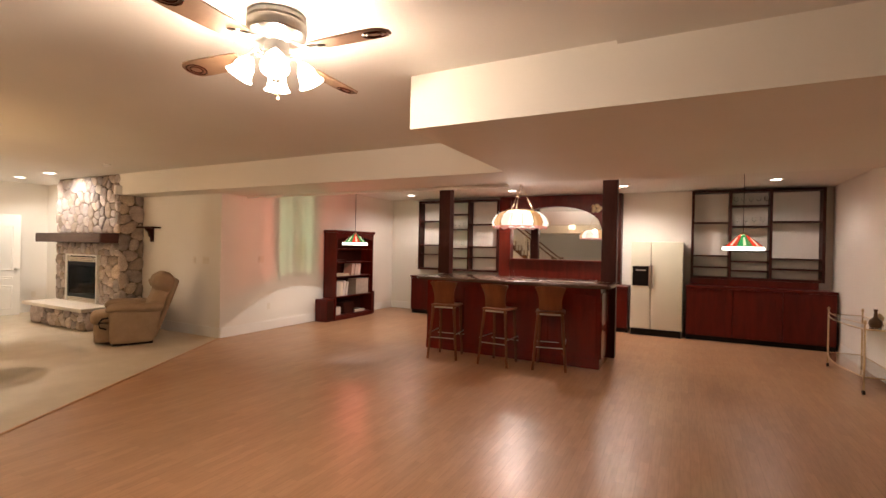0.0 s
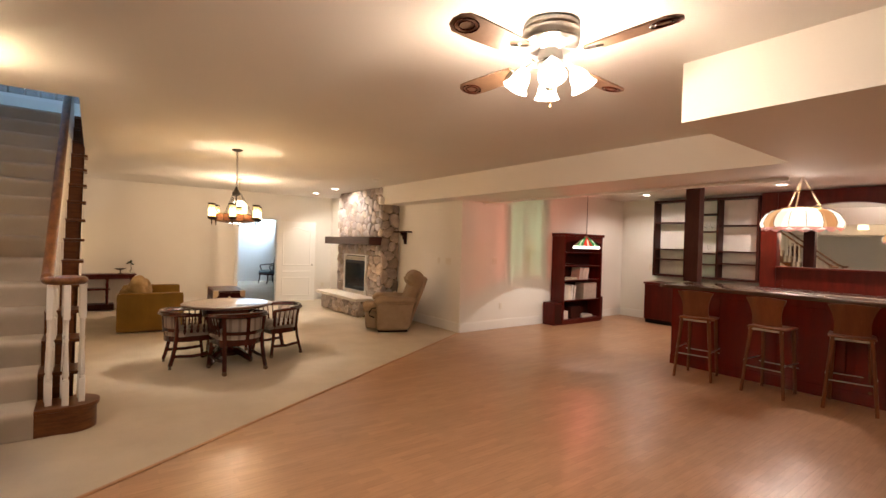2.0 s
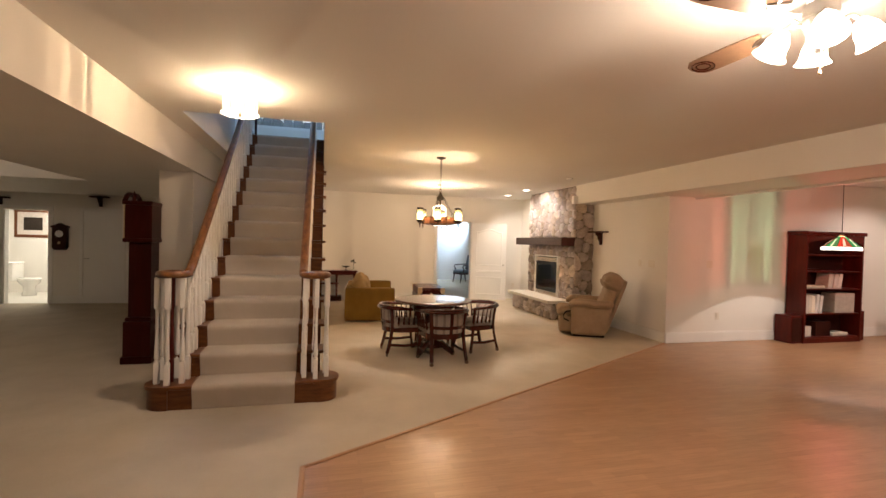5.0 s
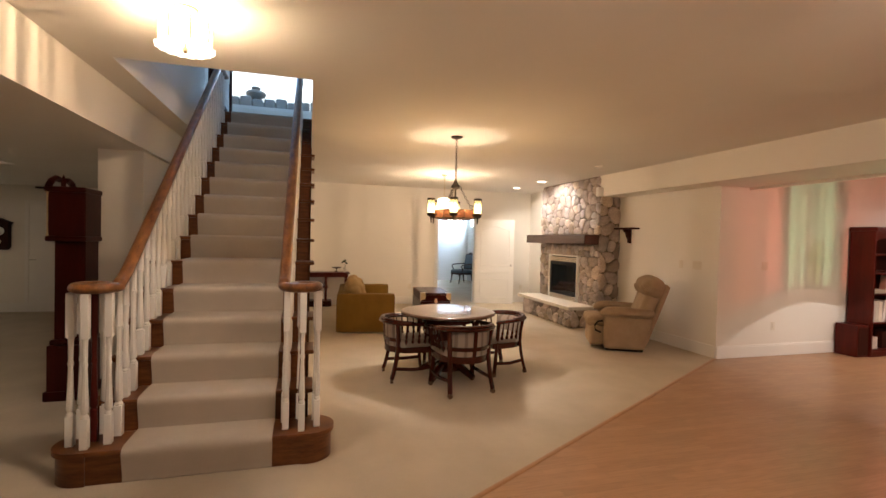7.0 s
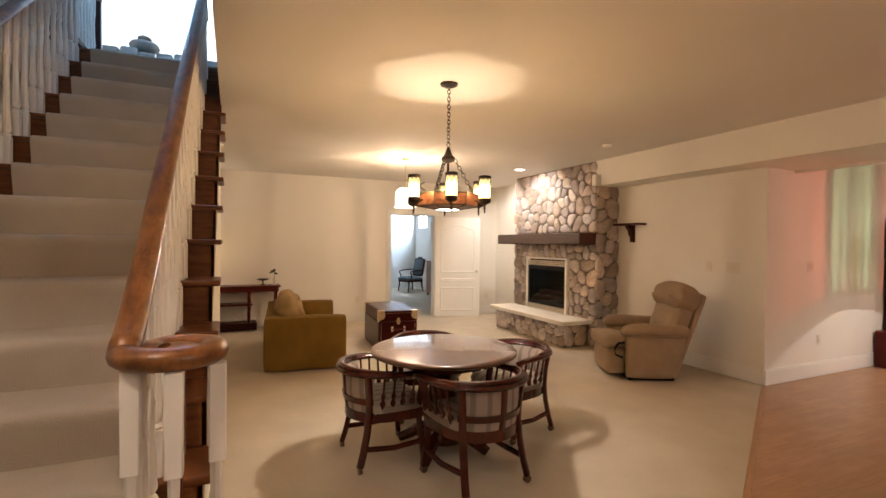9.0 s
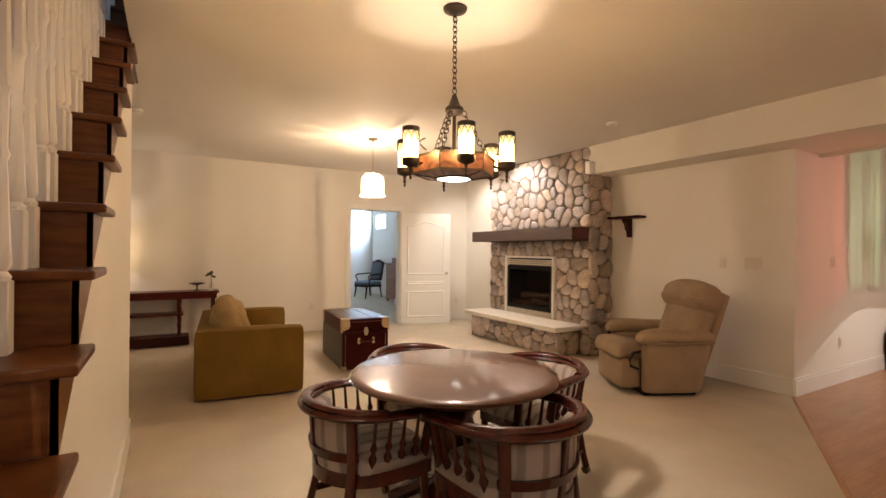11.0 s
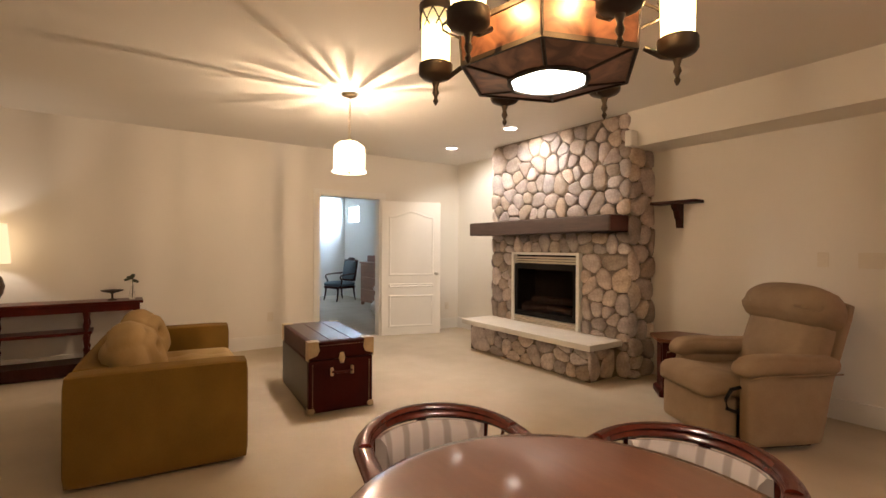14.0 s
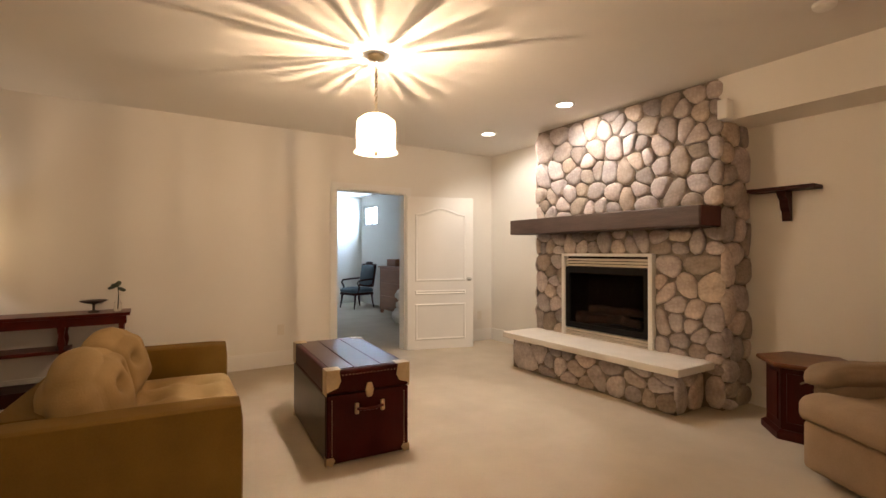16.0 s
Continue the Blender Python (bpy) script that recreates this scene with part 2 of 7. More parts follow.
M_SOFA = surf("mustard_velvet", (0.205, 0.116, 0.020), (0.135, 0.074, 0.012), 0.8, 4, 130, 0.2, spec=0.2)
M_SOFACUSH = surf("sofa_cushion", (0.37, 0.25, 0.115), (0.28, 0.185, 0.078), 0.82, 5, 130, 0.2, spec=0.2)
M_RECL = surf("recliner_plush", (0.345, 0.248, 0.160), (0.25, 0.175, 0.11), 0.85, 6, 140, 0.25, spec=0.2)
M_TRUNK = surf("trunk_leather", (0.052, 0.0055, 0.0035), (0.026, 0.003, 0.002), 0.42, 4, 40, 0.12, coat=0.0, spec=0.10)
M_TRUNKTOP = surf("trunk_canvas", (0.060, 0.034, 0.021), (0.032, 0.018, 0.012), 0.36, 4, 60, 0.08, coat=0.08, spec=0.25)
M_BRASS = surf("aged_brass", (0.74, 0.60, 0.38), (0.48, 0.36, 0.21), 0.36, 9, 60, 0.05, metal=0.9)
M_IRON = surf("dark_iron", (0.055, 0.040, 0.030), (0.028, 0.02, 0.016), 0.45, 9, 60, 0.1, metal=0.6)
M_COPPER = surf("hammered_copper", (0.34, 0.17, 0.095), (0.10, 0.045, 0.028), 0.38, 14, 50, 0.3, metal=0.85)
M_STEEL = surf("satin_metal", (0.62, 0.60, 0.56), (0.5, 0.48, 0.45), 0.3, 9, 60, 0.02, metal=1.0)
M_BLACK = surf("black_metal", (0.009, 0.007, 0.006), (0.005, 0.004, 0.004), 0.4, 9, 60, 0.03, spec=0.15)
M_FRIDGE = surf("cream_enamel", (0.64, 0.64, 0.52), (0.61, 0.61, 0.49), 0.3, 3, 200, 0.03)
M_BACKP = surf("frosted_back_panel", (0.76, 0.72, 0.68), (0.68, 0.64, 0.60), 0.35, 2, 60, 0.02)
M_PAPER = surf("book_paper", (0.66, 0.58, 0.50), (0.5, 0.42, 0.35), 0.8, 20, 60, 0.02, by_object=0.25)
M_BLUECLOTH = surf("blue_upholstery", (0.11, 0.14, 0.16), (0.07, 0.09, 0.11), 0.85, 8, 120, 0.1)
M_CERAMIC = surf("white_ceramic", (0.85, 0.84, 0.80), (0.82, 0.80, 0.76), 0.12, 3, 60, 0.0)
M_TILE = surf("bath_floor", (0.72, 0.70, 0.64), (0.66, 0.63, 0.57), 0.35, 3, 40, 0.03)
M_LEAF = surf("dark_leaf", (0.05, 0.06, 0.03), (0.02, 0.03, 0.015), 0.6, 9, 40, 0.1)
M_BRONZE = surf("bronze_ball", (0.13, 0.07, 0.03), (0.06, 0.03, 0.015), 0.35, 12, 40, 0.2, metal=0.5)
M_LOG = surf("charred_log", (0.055, 0.024, 0.012), (0.016, 0.009, 0.006), 0.9, 10, 50, 0.5)
M_FIREBACK = surf("firebox_brick", (0.016, 0.010, 0.007), (0.008, 0.005, 0.004), 0.9, 6, 40, 0.3, spec=0.1)
M_BRISK = surf("garden_stone", (0.42, 0.40, 0.38), (0.25, 0.24, 0.22), 0.9, 4, 20, 0.4)
M_WHITEGLASS = glow_glass("fan_shade_glass", (1.0, 0.90, 0.76), 0.65, 18.0)
M_AMBER = glow_glass("amber_mica", (1.0, 0.78, 0.48), 0.40, 2.4, (1.0, 0.80, 0.36))
an_ = M_AMBER.node_tree.nodes
al_ = M_AMBER.node_tree.links
tc_, sp_, mr_ = an_.new("ShaderNodeTexCoord"), an_.new("ShaderNodeSeparateXYZ"), an_.new("ShaderNodeMapRange")
al_.new(tc_.outputs["Object"], sp_.inputs[0])
al_.new(sp_.outputs[2], mr_.inputs[0])
mr_.interpolation_type = 'SMOOTHSTEP'
mr_.inputs[1].default_value, mr_.inputs[2].default_value = 1.90, 2.0
mr_.inputs[3].default_value, mr_.inputs[4].default_value = 7.0, 1.0
al_.new(mr_.outputs[0], an_["Emission"].inputs[1])
m_, nt_, b_ = nodes_of("mica_panel")
tc_ = nt_.nodes.new("ShaderNodeTexCoord")
nz_ = nt_.nodes.new("ShaderNodeTexNoise")
nz_.inputs["Scale"].default_value, nz_.inputs["Detail"].default_value, nz_.inputs["Distortion"].default_value = 11, 4, 1.5
rp_ = nt_.nodes.new("ShaderNodeValToRGB")
rp_.color_ramp.elements[0].position, rp_.color_ramp.elements[1].position = 0.36, 0.68
rp_.color_ramp.elements[0].color, rp_.color_ramp.elements[1].color = (0.060, 0.022, 0.012, 1), (0.20, 0.085, 0.042, 1)
nt_.links.new(tc_.outputs["Object"], nz_.inputs["Vector"])
nt_.links.new(nz_.outputs[0], rp_.inputs[0])
nt_.links.new(rp_.outputs[0], b_.inputs["Base Color"])
nt_.links.new(rp_.outputs[0], b_.inputs["Emission Color"])
b_.inputs["Emission Strength"].default_value = 0.36
b_.inputs["Roughness"].default_value, b_.inputs["Metallic"].default_value = 0.35, 0.25
M_MICA = m_
M_LANTERN = glow_glass("lantern_cut_glass", (1.0, 0.88, 0.70), 0.75, 4.0, None, 7.0, 0.17, 1.3)
M_STAIRGLASS = glow_glass("stair_lantern_glass", (1.0, 0.88, 0.70), 0.78, 2.2, None, 14.0, 0.34, 1.3)
M_LANTSIDE = glow_glass("lantern_side_glass", (1.0, 0.88, 0.70), 0.6, 4.0, None, 9.0, 0.72, 1.12)
M_SHADE = glow_glass("linen_shade", (1.0, 0.80, 0.52), 0.35, 1.1, (1.0, 0.82, 0.55))
M_LENS = emitter("lamp_lens", (1.0, 0.93, 0.82), 16.0)
M_TRED = glow_glass("red_art_glass", (1.0, 0.25, 0.20), 0.56, 0.55, (1.0, 0.10, 0.05), 9.0, 0.70, 1.25)
M_TGREEN = glow_glass("green_art_glass", (0.42, 0.82, 0.50), 0.46, 0.42, (0.10, 0.62, 0.20), 10.0, 0.25, 1.45)
M_TAMBER = glow_glass("amber_art_glass", (1.0, 0.85, 0.6), 0.9, 0.9)
M_TWHITE = glow_glass("white_art_glass", (1.0, 0.90, 0.76), 0.6, 1.05)
M_TGOLD = glow_glass("gold_art_glass", (1.0, 0.70, 0.42), 0.45, 0.5, (1.0, 0.50, 0.22))
M_TBAND = glow_glass("white_band_glass", (1.0, 0.92, 0.80), 0.22, 3.2)
M_PLATE = surf("almond_plastic", (0.74, 0.69, 0.60), (0.71, 0.65, 0.56), 0.4, 3, 60, 0.0)
M_TABLE.node_tree.nodes["Principled BSDF"].inputs["Coat Roughness"].default_value = 0.10
M_TPINK = glow_glass("pink_art_glass", (1.0, 0.45, 0.36), 0.45, 0.55)

m_, nt_, b_ = nodes_of("mirror")
b_.inputs["Base Color"].default_value = (0.86, 0.85, 0.83, 1)
b_.inputs["Metallic"].default_value, b_.inputs["Roughness"].default_value = 1.0, 0.02
M_MIRROR = m_
m_, nt_, b_ = nodes_of("clear_glass")
b_.inputs["Base Color"].default_value = (0.95, 0.97, 0.96, 1)
b_.inputs["Transmission Weight"].default_value, b_.inputs["Roughness"].default_value = 1.0, 0.03
b_.inputs["IOR"].default_value = 1.3
M_GLASS = m_
m_, nt_, b_ = nodes_of("fire_glass")
b_.inputs["Base Color"].default_value = (0.8, 0.78, 0.75, 1)
b_.inputs["Transmission Weight"].default_value, b_.inputs["Roughness"].default_value = 1.0, 0.05
b_.inputs["IOR"].default_value = 1.08
M_FIREGLASS = m_
M_LOUVER = surf("cream_louver", (0.66, 0.58, 0.46), (0.56, 0.48, 0.38), 0.35, 5, 60, 0.02, metal=0.3)

# ---- mesh helpers ----


def box(bm, x0, y0, z0, x1, y1, z1, bevel=0.0, seg=2):
    vs = [bm.verts.new(p) for p in ((x0, y0, z0), (x1, y0, z0), (x1, y1, z0), (x0, y1, z0), (x0, y0, z1), (x1, y0, z1), (x1, y1, z1), (x0, y1, z1))]
    fs = [bm.faces.new([vs[i] for i in q]) for q in ((3, 2, 1, 0), (4, 5, 6, 7), (0, 1, 5, 4), (1, 2, 6, 5), (2, 3, 7, 6), (3, 0, 4, 7))]
    if bevel:
        es = list({e for f in fs for e in f.edges})
        bmesh.ops.bevel(bm, geom=es, offset=bevel, segments=seg, profile=0.5, affect='EDGES')
    return bm


def prism(bm, pts, z0, z1):
    """An upright prism on a plan polygon (anticlockwise)."""
    a = [bm.verts.new((x, y, z0)) for x, y in pts]
    b = [bm.verts.new((x, y, z1)) for x, y in pts]
    n = len(pts)
    bm.faces.new(a[::-1])
    bm.faces.new(b)
    for i in range(n):
        j = (i + 1) % n
        bm.faces.new((a[i], a[j], b[j], b[i]))
    return bm


def lathe(bm, prof, seg=16, cx=0.0, cy=0.0, cz=0.0, turn=0.0, sweep=360.0, cap=True):
    """Turns a profile of (radius, height) about an upright axis."""
    rings = []
    full = sweep >= 359
    n = seg if full else seg + 1
    for r, z in prof:
        rings.append([bm.verts.new((cx + r * math.cos(radians(turn + sweep * i / seg)), cy + r * math.sin(radians(turn + sweep * i / seg)), cz + z)) for i in range(n)])
    for a, b in zip(rings, rings[1:]):
        for i in range(seg):
            j = (i + 1) % n
            bm.faces.new((a[i], a[j], b[j], b[i]))
    if full and cap and prof[0] != prof[-1]:
        if prof[0][0] > 1e-5:
            bm.faces.new(rings[0][::-1])
        if prof[-1][0] > 1e-5:
            bm.faces.new(rings[-1])
    return bm


def tube(bm, pts, r, seg=8, r2=None, flat=None):
    """A round (or flattened) bar along a line of points."""
    pts = [Vector(p) for p in pts]
    rings = []
    n = len(pts)
    for i, p in enumerate(pts):
        d = (pts[min(i + 1, n - 1)] - pts[max(i - 1, 0)]).normalized()
        up = Vector((0, 0, 1)) if abs(d.z) < 0.95 else Vector((1, 0, 0))
        u = d.cross(up).normalized()
        v = u.cross(d)
        rr = r if r2 is None else r + (r2 - r) * i / (n - 1)
        fu, fv = flat or (1, 1)
        rings.append([bm.verts.new(p + u * rr * fu * math.cos(2 * math.pi * k / seg) + v * rr * fv * math.sin(2 * math.pi * k / seg)) for k in range(seg)])
    for a, b in zip(rings, rings[1:]):
        for k in range(seg):
            j = (k + 1) % seg
            bm.faces.new((a[k], a[j], b[j], b[k]))
    bm.faces.new(rings[0][::-1])
    bm.faces.new(rings[-1])
    return bm


def cushion(bm, x0, y0, z0, x1, y1, z1, puff=0.03, cuts=6, r=0.05):
    """A soft block with rounded edges and swollen faces."""
    c = Vector(((x0 + x1) / 2, (y0 + y1) / 2, (z0 + z1) / 2))
    h = Vector(((x1 - x0) / 2, (y1 - y0) / 2, (z1 - z0) / 2))
    rr = min(r, h.x * 0.95, h.y * 0.95, h.z * 0.95)
    tmp = bmesh.new()
    bmesh.ops.create_cube(tmp, size=2.0)
    bmesh.ops.subdivide_edges(tmp, edges=tmp.edges[:], cuts=cuts, use_grid_fill=True)
    made = {}
    for v in tmp.verts:
        p = Vector((v.co.x * h.x, v.co.y * h.y, v.co.z * h.z))
        q = Vector([max(-(h[i] - rr), min(h[i] - rr, p[i])) for i in range(3)])
        d = p - q
        if d.length > 1e-6:
            p = q + d.normalized() * rr
        k = Vector((v.co.x, v.co.y, v.co.z))
        for i in range(3):
            if abs(k[i]) > 0.999:
                j, l = [a for a in range(3) if a != i]
                p[i] += math.copysign(puff * (1 - k[j] ** 2) * (1 - k[l] ** 2), k[i])
        made[v] = bm.verts.new(c + p)
    for f in tmp.faces:
        bm.faces.new([made[v] for v in f.verts])
    tmp.free()
    return bm


def as_mesh(name, bm, material, smooth=False):
    me = bpy.data.meshes.new(name)
    bmesh.ops.recalc_face_normals(bm, faces=bm.faces[:])
    bm.to_mesh(me)
    bm.free()
    me.materials.append(material)
    if smooth:
        for p in me.polygons:
            p.use_smooth = True
        me.set_sharp_from_angle(angle=radians(42))
    return me


def part(name, bm, material, parent, label="", smooth=False, at=None):
    ob = new(name, as_mesh(name, bm, material, smooth))
    ob.parent = parent
    if at is not None:
        ob.matrix_basis = at
    if label:
        ob["label"] = label
    return ob


def thing(name, label, category, at=None, group=""):
    ob = new(name)
    ob.empty_display_size = 0.1
    if at is not None:
        ob.matrix_basis = at
    return tagged(ob, label, category, group)


def structure(name, bm, material, label, category="", smooth=False):
    ob = new(name, as_mesh(name, bm, material, smooth))
    return tagged(ob, label, category or name.split("_")[0], kind="structure")


def solid(name, material, label, category, *boxes, kind=""):
    bm = bmesh.new()
    for b in boxes:
        box(bm, *b)
    ob = new(name, as_mesh(name, bm, material))
    return tagged(ob, label, category, kind=kind)


B = bmesh.new
CEIL, LOW = 2.755, 2.385
NY, KY, EX, WX, PX, BX, SY = 5.33, 10.38, 2.25, -12.47, -6.75, -12.1, -9.0

# ---- structure ----
structure("floor", prism(B(), [(EX + 0.1, -0.165), (EX + 0.1, KY + 0.1), (PX - 0.1, KY + 0.1), (PX - 0.1, 5.36), (-3.64, -0.165)], -0.1, 0.0), M_FLOOR, "honey-coloured laminate strip floor with a satin shine", "floor")
structure("floor_carpet", prism(B(), [(WX - 0.2, SY), (EX + 0.1, SY), (EX + 0.1, -0.167), (-3.645, -0.167), (PX, 5.317), (PX, NY + 0.1), (WX - 0.2, NY + 0.1)], -0.1, 0.006), M_CARPET, "light beige cut-pile wall-to-wall carpet", "carpet")
bm = B()
tube(bm, [(EX, -0.166, 0.004), (-3.65, -0.166, 0.004)], 0.02, 8, flat=(1, 0.4))
tube(bm, [(-3.645, -0.17, 0.004), (PX, 5.317, 0.004)], 0.02, 8, flat=(1, 0.4))
structure("trim_floor_strip", bm, M_STRIP, "oak transition strip between carpet and laminate", "trim")

# ceiling with the stair opening
OX0, OX1, OY0, OY1 = -9.3, -5.40, -1.40, -0.07
bm = B()
box(bm, -19, SY - 0.2, CEIL, EX + 0.2, OY0, CEIL + 0.25)
box(bm, -19, OY1, CEIL, EX + 0.2, KY + 0.2, CEIL + 0.25)
box(bm, -19, OY0, CEIL, OX0, OY1, CEIL + 0.25)
box(bm, OX1, OY0, CEIL, EX + 0.2, OY1, CEIL + 0.25)
box(bm, -0.36, -1.62, CEIL - 0.022, EX, 2.984, CEIL)
structure("ceiling", bm, M_CEIL, "off-white painted plaster ceiling", "ceiling")
bm = B()
box(bm, -8.93, 4.91, LOW, -1.72, 5.85, CEIL)
box(bm, -1.72, 2.985, LOW, EX, 5.85, CEIL)
structure("ceiling_soffit_north", bm, M_WALL, "white painted dropped soffit and beam", "soffit")
structure("trim_soffit", box(B(), PX, 5.82, LOW - 0.035, -2.0, 5.86, LOW), M_TRIM, "white strip along the soffit edge", "trim")
bm = B()
box(bm, -12.3, -3.63, 2.36, EX, -1.63, CEIL)
box(bm, -12.3, SY, 2.36, -8.8, -3.63, CEIL)
structure("ceiling_soffit_south", bm, M_WALL, "white painted dropped soffit over the side room", "soffit")

# walls
DY0, DY1, DZ = 2.90, 3.86, 2.10
bm = B()
box(bm, WX - 0.14, -1.76, 0, WX, DY0, CEIL)
box(bm, WX - 0.14, DY1, 0, WX, NY + 0.14, CEIL)
box(bm, WX - 0.14, DY0, DZ, WX, DY1, CEIL)
structure("wall_west", bm, M_WALL, "warm white painted wall with a doorway", "wall")
structure("wall_north", box(B(), WX, NY, 0, PX, NY + 0.14, CEIL), M_WALL, "warm white painted wall beside the fireplace", "wall")
structure("wall_bookcase", box(B(), PX - 0.14, NY + 0.14, 0, PX, KY + 0.14, CEIL), M_WALL, "white wall with coloured lamp light on it", "wall")
structure("wall_kitchen", box(B(), PX, KY, 0, EX, KY + 0.14, CEIL), M_WALL, "white painted wall behind the bar", "wall")
structure("wall_east", box(B(), EX, SY, 0, EX + 0.14, KY + 0.14, CEIL), M_WALL, "plain white painted wall", "wall")
structure("wall_south", box(B(), -16, SY - 0.14, 0, EX + 0.14, SY, CEIL), M_WALL, "plain white painted wall", "wall")
structure("wall_stair_pier", box(B(), WX, -2.07, 0, -6.98, -1.68, 2.36), M_WALL, "white painted wall end beside the stairs", "wall")
BD0, BD1, BDZ = -6.50, -5.70, 2.0
bm = B()
box(bm, BX - 0.14, SY, 0, BX, BD0, LOW)
box(bm, BX - 0.14, BD1, 0, BX, -2.1, LOW)
box(bm, BX - 0.14, BD0, BDZ, BX, BD1, LOW)
structure("wall_bathroom", bm, M_WALL, "white wall with a doorway to the bathroom", "wall")

# bedroom and bathroom shells
BNY, BWX = 5.74, -18.5
WN = (-18.30, -17.50, 1.98, 2.50)
bm = B()
box(bm, BWX, BNY, 0, WX - 0.14, BNY + 0.14, WN[2])
box(bm, BWX, BNY, WN[3], WX - 0.14, BNY + 0.14, CEIL)
box(bm, BWX, BNY, WN[2], WN[0], BNY + 0.14, WN[3])
box(bm, WN[1], BNY, WN[2], WX - 0.14, BNY + 0.14, WN[3])
box(bm, WX - 0.14, NY + 0.14, 0, WX, BNY + 0.14, CEIL)
structure("wall_bedroom_north", bm, M_WALL, "pale wall with a small high window", "wall")
structure("wall_bedroom_west", box(B(), BWX - 0.14, 0.5, 0, BWX, BNY + 0.14, CEIL), M_WALL, "pale bedroom wall in cool daylight", "wall")
structure("wall_bedroom_south", box(B(), BWX, 0.5, 0, WX - 0.14, 0.64, CEIL), M_WALL, "pale bedroom wall", "wall")
structure("floor_bedroom", box(B(), BWX - 0.14, 0.5, -0.1, WX - 0.2, BNY + 0.14, 0.004), M_CARPET, "beige bedroom carpet", "floor")
bm = B()
box(bm, -14.4, SY, 0, -14.26, -4.9, LOW + 0.3)
box(bm, -14.26, -5.04, 0, BX - 0.14, -4.9, LOW + 0.3)
box(bm, -14.26, -8.0, 0, BX - 0.14, -7.9, LOW + 0.3)
structure("wall_bath_inner", bm, M_WALL, "cream bathroom walls", "wall")
structure("floor_bath", box(B(), -14.4, SY, -0.1, BX - 0.05, -4.9, 0.008), M_TILE, "pale bathroom floor", "floor")

# baseboards
BH = 0.175
bm = B()
for q in ((WX, -1.7, WX + 0.016, DY0 - 0.08), (WX, DY1 + 0.08, WX + 0.016, NY), (-8.85, NY - 0.016, PX, NY), (PX, NY, PX + 0.016, KY), (PX + 0.016, KY - 0.016, -5.95, KY), (EX - 0.016, -8, EX, 9.7), (BX, BD1 + 0.06, BX + 0.016, -2.1), (BX, SY, BX + 0.016, BD0 - 0.06), (-11.0, NY - 0.016, WX + 0.016, NY)):
    x0, y0, x1, y1 = min(q[0], q[2]), min(q[1], q[3]), max(q[0], q[2]), max(q[1], q[3])
    box(bm, x0, y0, 0.004, x1, y1, BH - 0.02)
    box(bm, x0 if x1 - x0 > 0.05 else x0, y0, BH - 0.02, x1 if x1 - x0 > 0.05 else x1 - 0.006, y1, BH)
structure("baseboard", bm, M_TRIM, "white painted baseboard", "baseboard")


def casing(name, x, y0, y1, z, side):
    bm = B()
    xa, xb = (x, x + 0.018 * side) if side > 0 else (x + 0.018 * side, x)
    box(bm, xa, y0 - 0.08, 0.005, xb, y0, z + 0.08)
    box(bm, xa, y1, 0.005, xb, y1 + 0.08, z + 0.08)
    box(bm, xa, y0, z, xb, y1, z + 0.08)
    box(bm, x - 0.14, y0, 0.005, x, y0 + 0.015, z - 0.002)
    box(bm, x - 0.14, y1 - 0.015, 0.005, x, y1, z - 0.002)
    box(bm, x - 0.14, y0 + 0.015, z - 0.015, x, y1 - 0.015, z - 0.002)
    return structure(name, bm, M_TRIM, "white moulded door casing", "trim")


casing("trim_bedroom_door", WX, DY0, DY1, DZ, 1)
casing("trim_bath_door", BX, BD0, BD1, BDZ, 1)


def door_leaf(name, label, w, h, at):
    d = thing(name, label, "door", at)
    d["kind"] = "structure"
    bm = B()
    box(bm, 0, -0.018, 0.01, w, 0.018, h)
    part("leaf", bm, M_TRIM, d)
    for s in (1, -1):
        for z0, z1, arch in ((0.13, 0.62, 0), (0.74, 0.80, 0), (0.92, h - 0.14, 1)):
            pts = [(0.11, z0), (w - 0.11, z0), (w - 0.11, z1 - 0.09 * arch)]
            if arch:
                pts += [(w - 0.11 - (w - 0.22) * t / 8, z1 - 0.09 + 0.09 * math.sin(math.pi * t / 8) ** 2) for t in range(1, 8)]
            pts += [(0.11, z1 - 0.09 * arch)]
            bm = B()
            n = len(pts)
            cx, cz = sum(p[0] for p in pts) / n, sum(p[1] for p in pts) / n
            out = [bm.verts.new((x, s * 0.0182, z)) for x, z in pts]
            mid = [bm.verts.new((x + math.copysign(0.014, cx - x), s * 0.026, z + math.copysign(0.014, cz - z))) for x, z in pts]
            inn = [bm.verts.new((x + math.copysign(0.035, cx - x), s * 0.0186, z + math.copysign(min(0.035, abs(cz - z) * 0.8), cz - z))) for x, z in pts]
            for a, b in ((out, mid), (mid, inn)):
                for i in range(n):
                    j = (i + 1) % n
                    bm.faces.new((a[i], a[j], b[j], b[i]))
            bm.faces.new(inn)
            part("panel", bm, M_TRIM, d)
    for s in (1, -1):
        kb = B()
        lathe(kb, [(0.0, 0), (0.028, 0.0), (0.026, 0.008), (0.01, 0.012), (0.01, 0.03), (0.026, 0.04), (0.028, 0.055), (0.015, 0.066), (0, 0.068)], 12)
        part("door_knob", kb, M_STEEL, d, "brushed nickel knob", True, pose(w - 0.07, s * 0.018, 0.95, -90 * s, 0, 0))
    return d


door_leaf("door_1", "white six-panel style moulded door, standing open", 0.93, 2.06, pose(WX + 0.045, DY1 + 0.0, 0, 0, 0, 73))
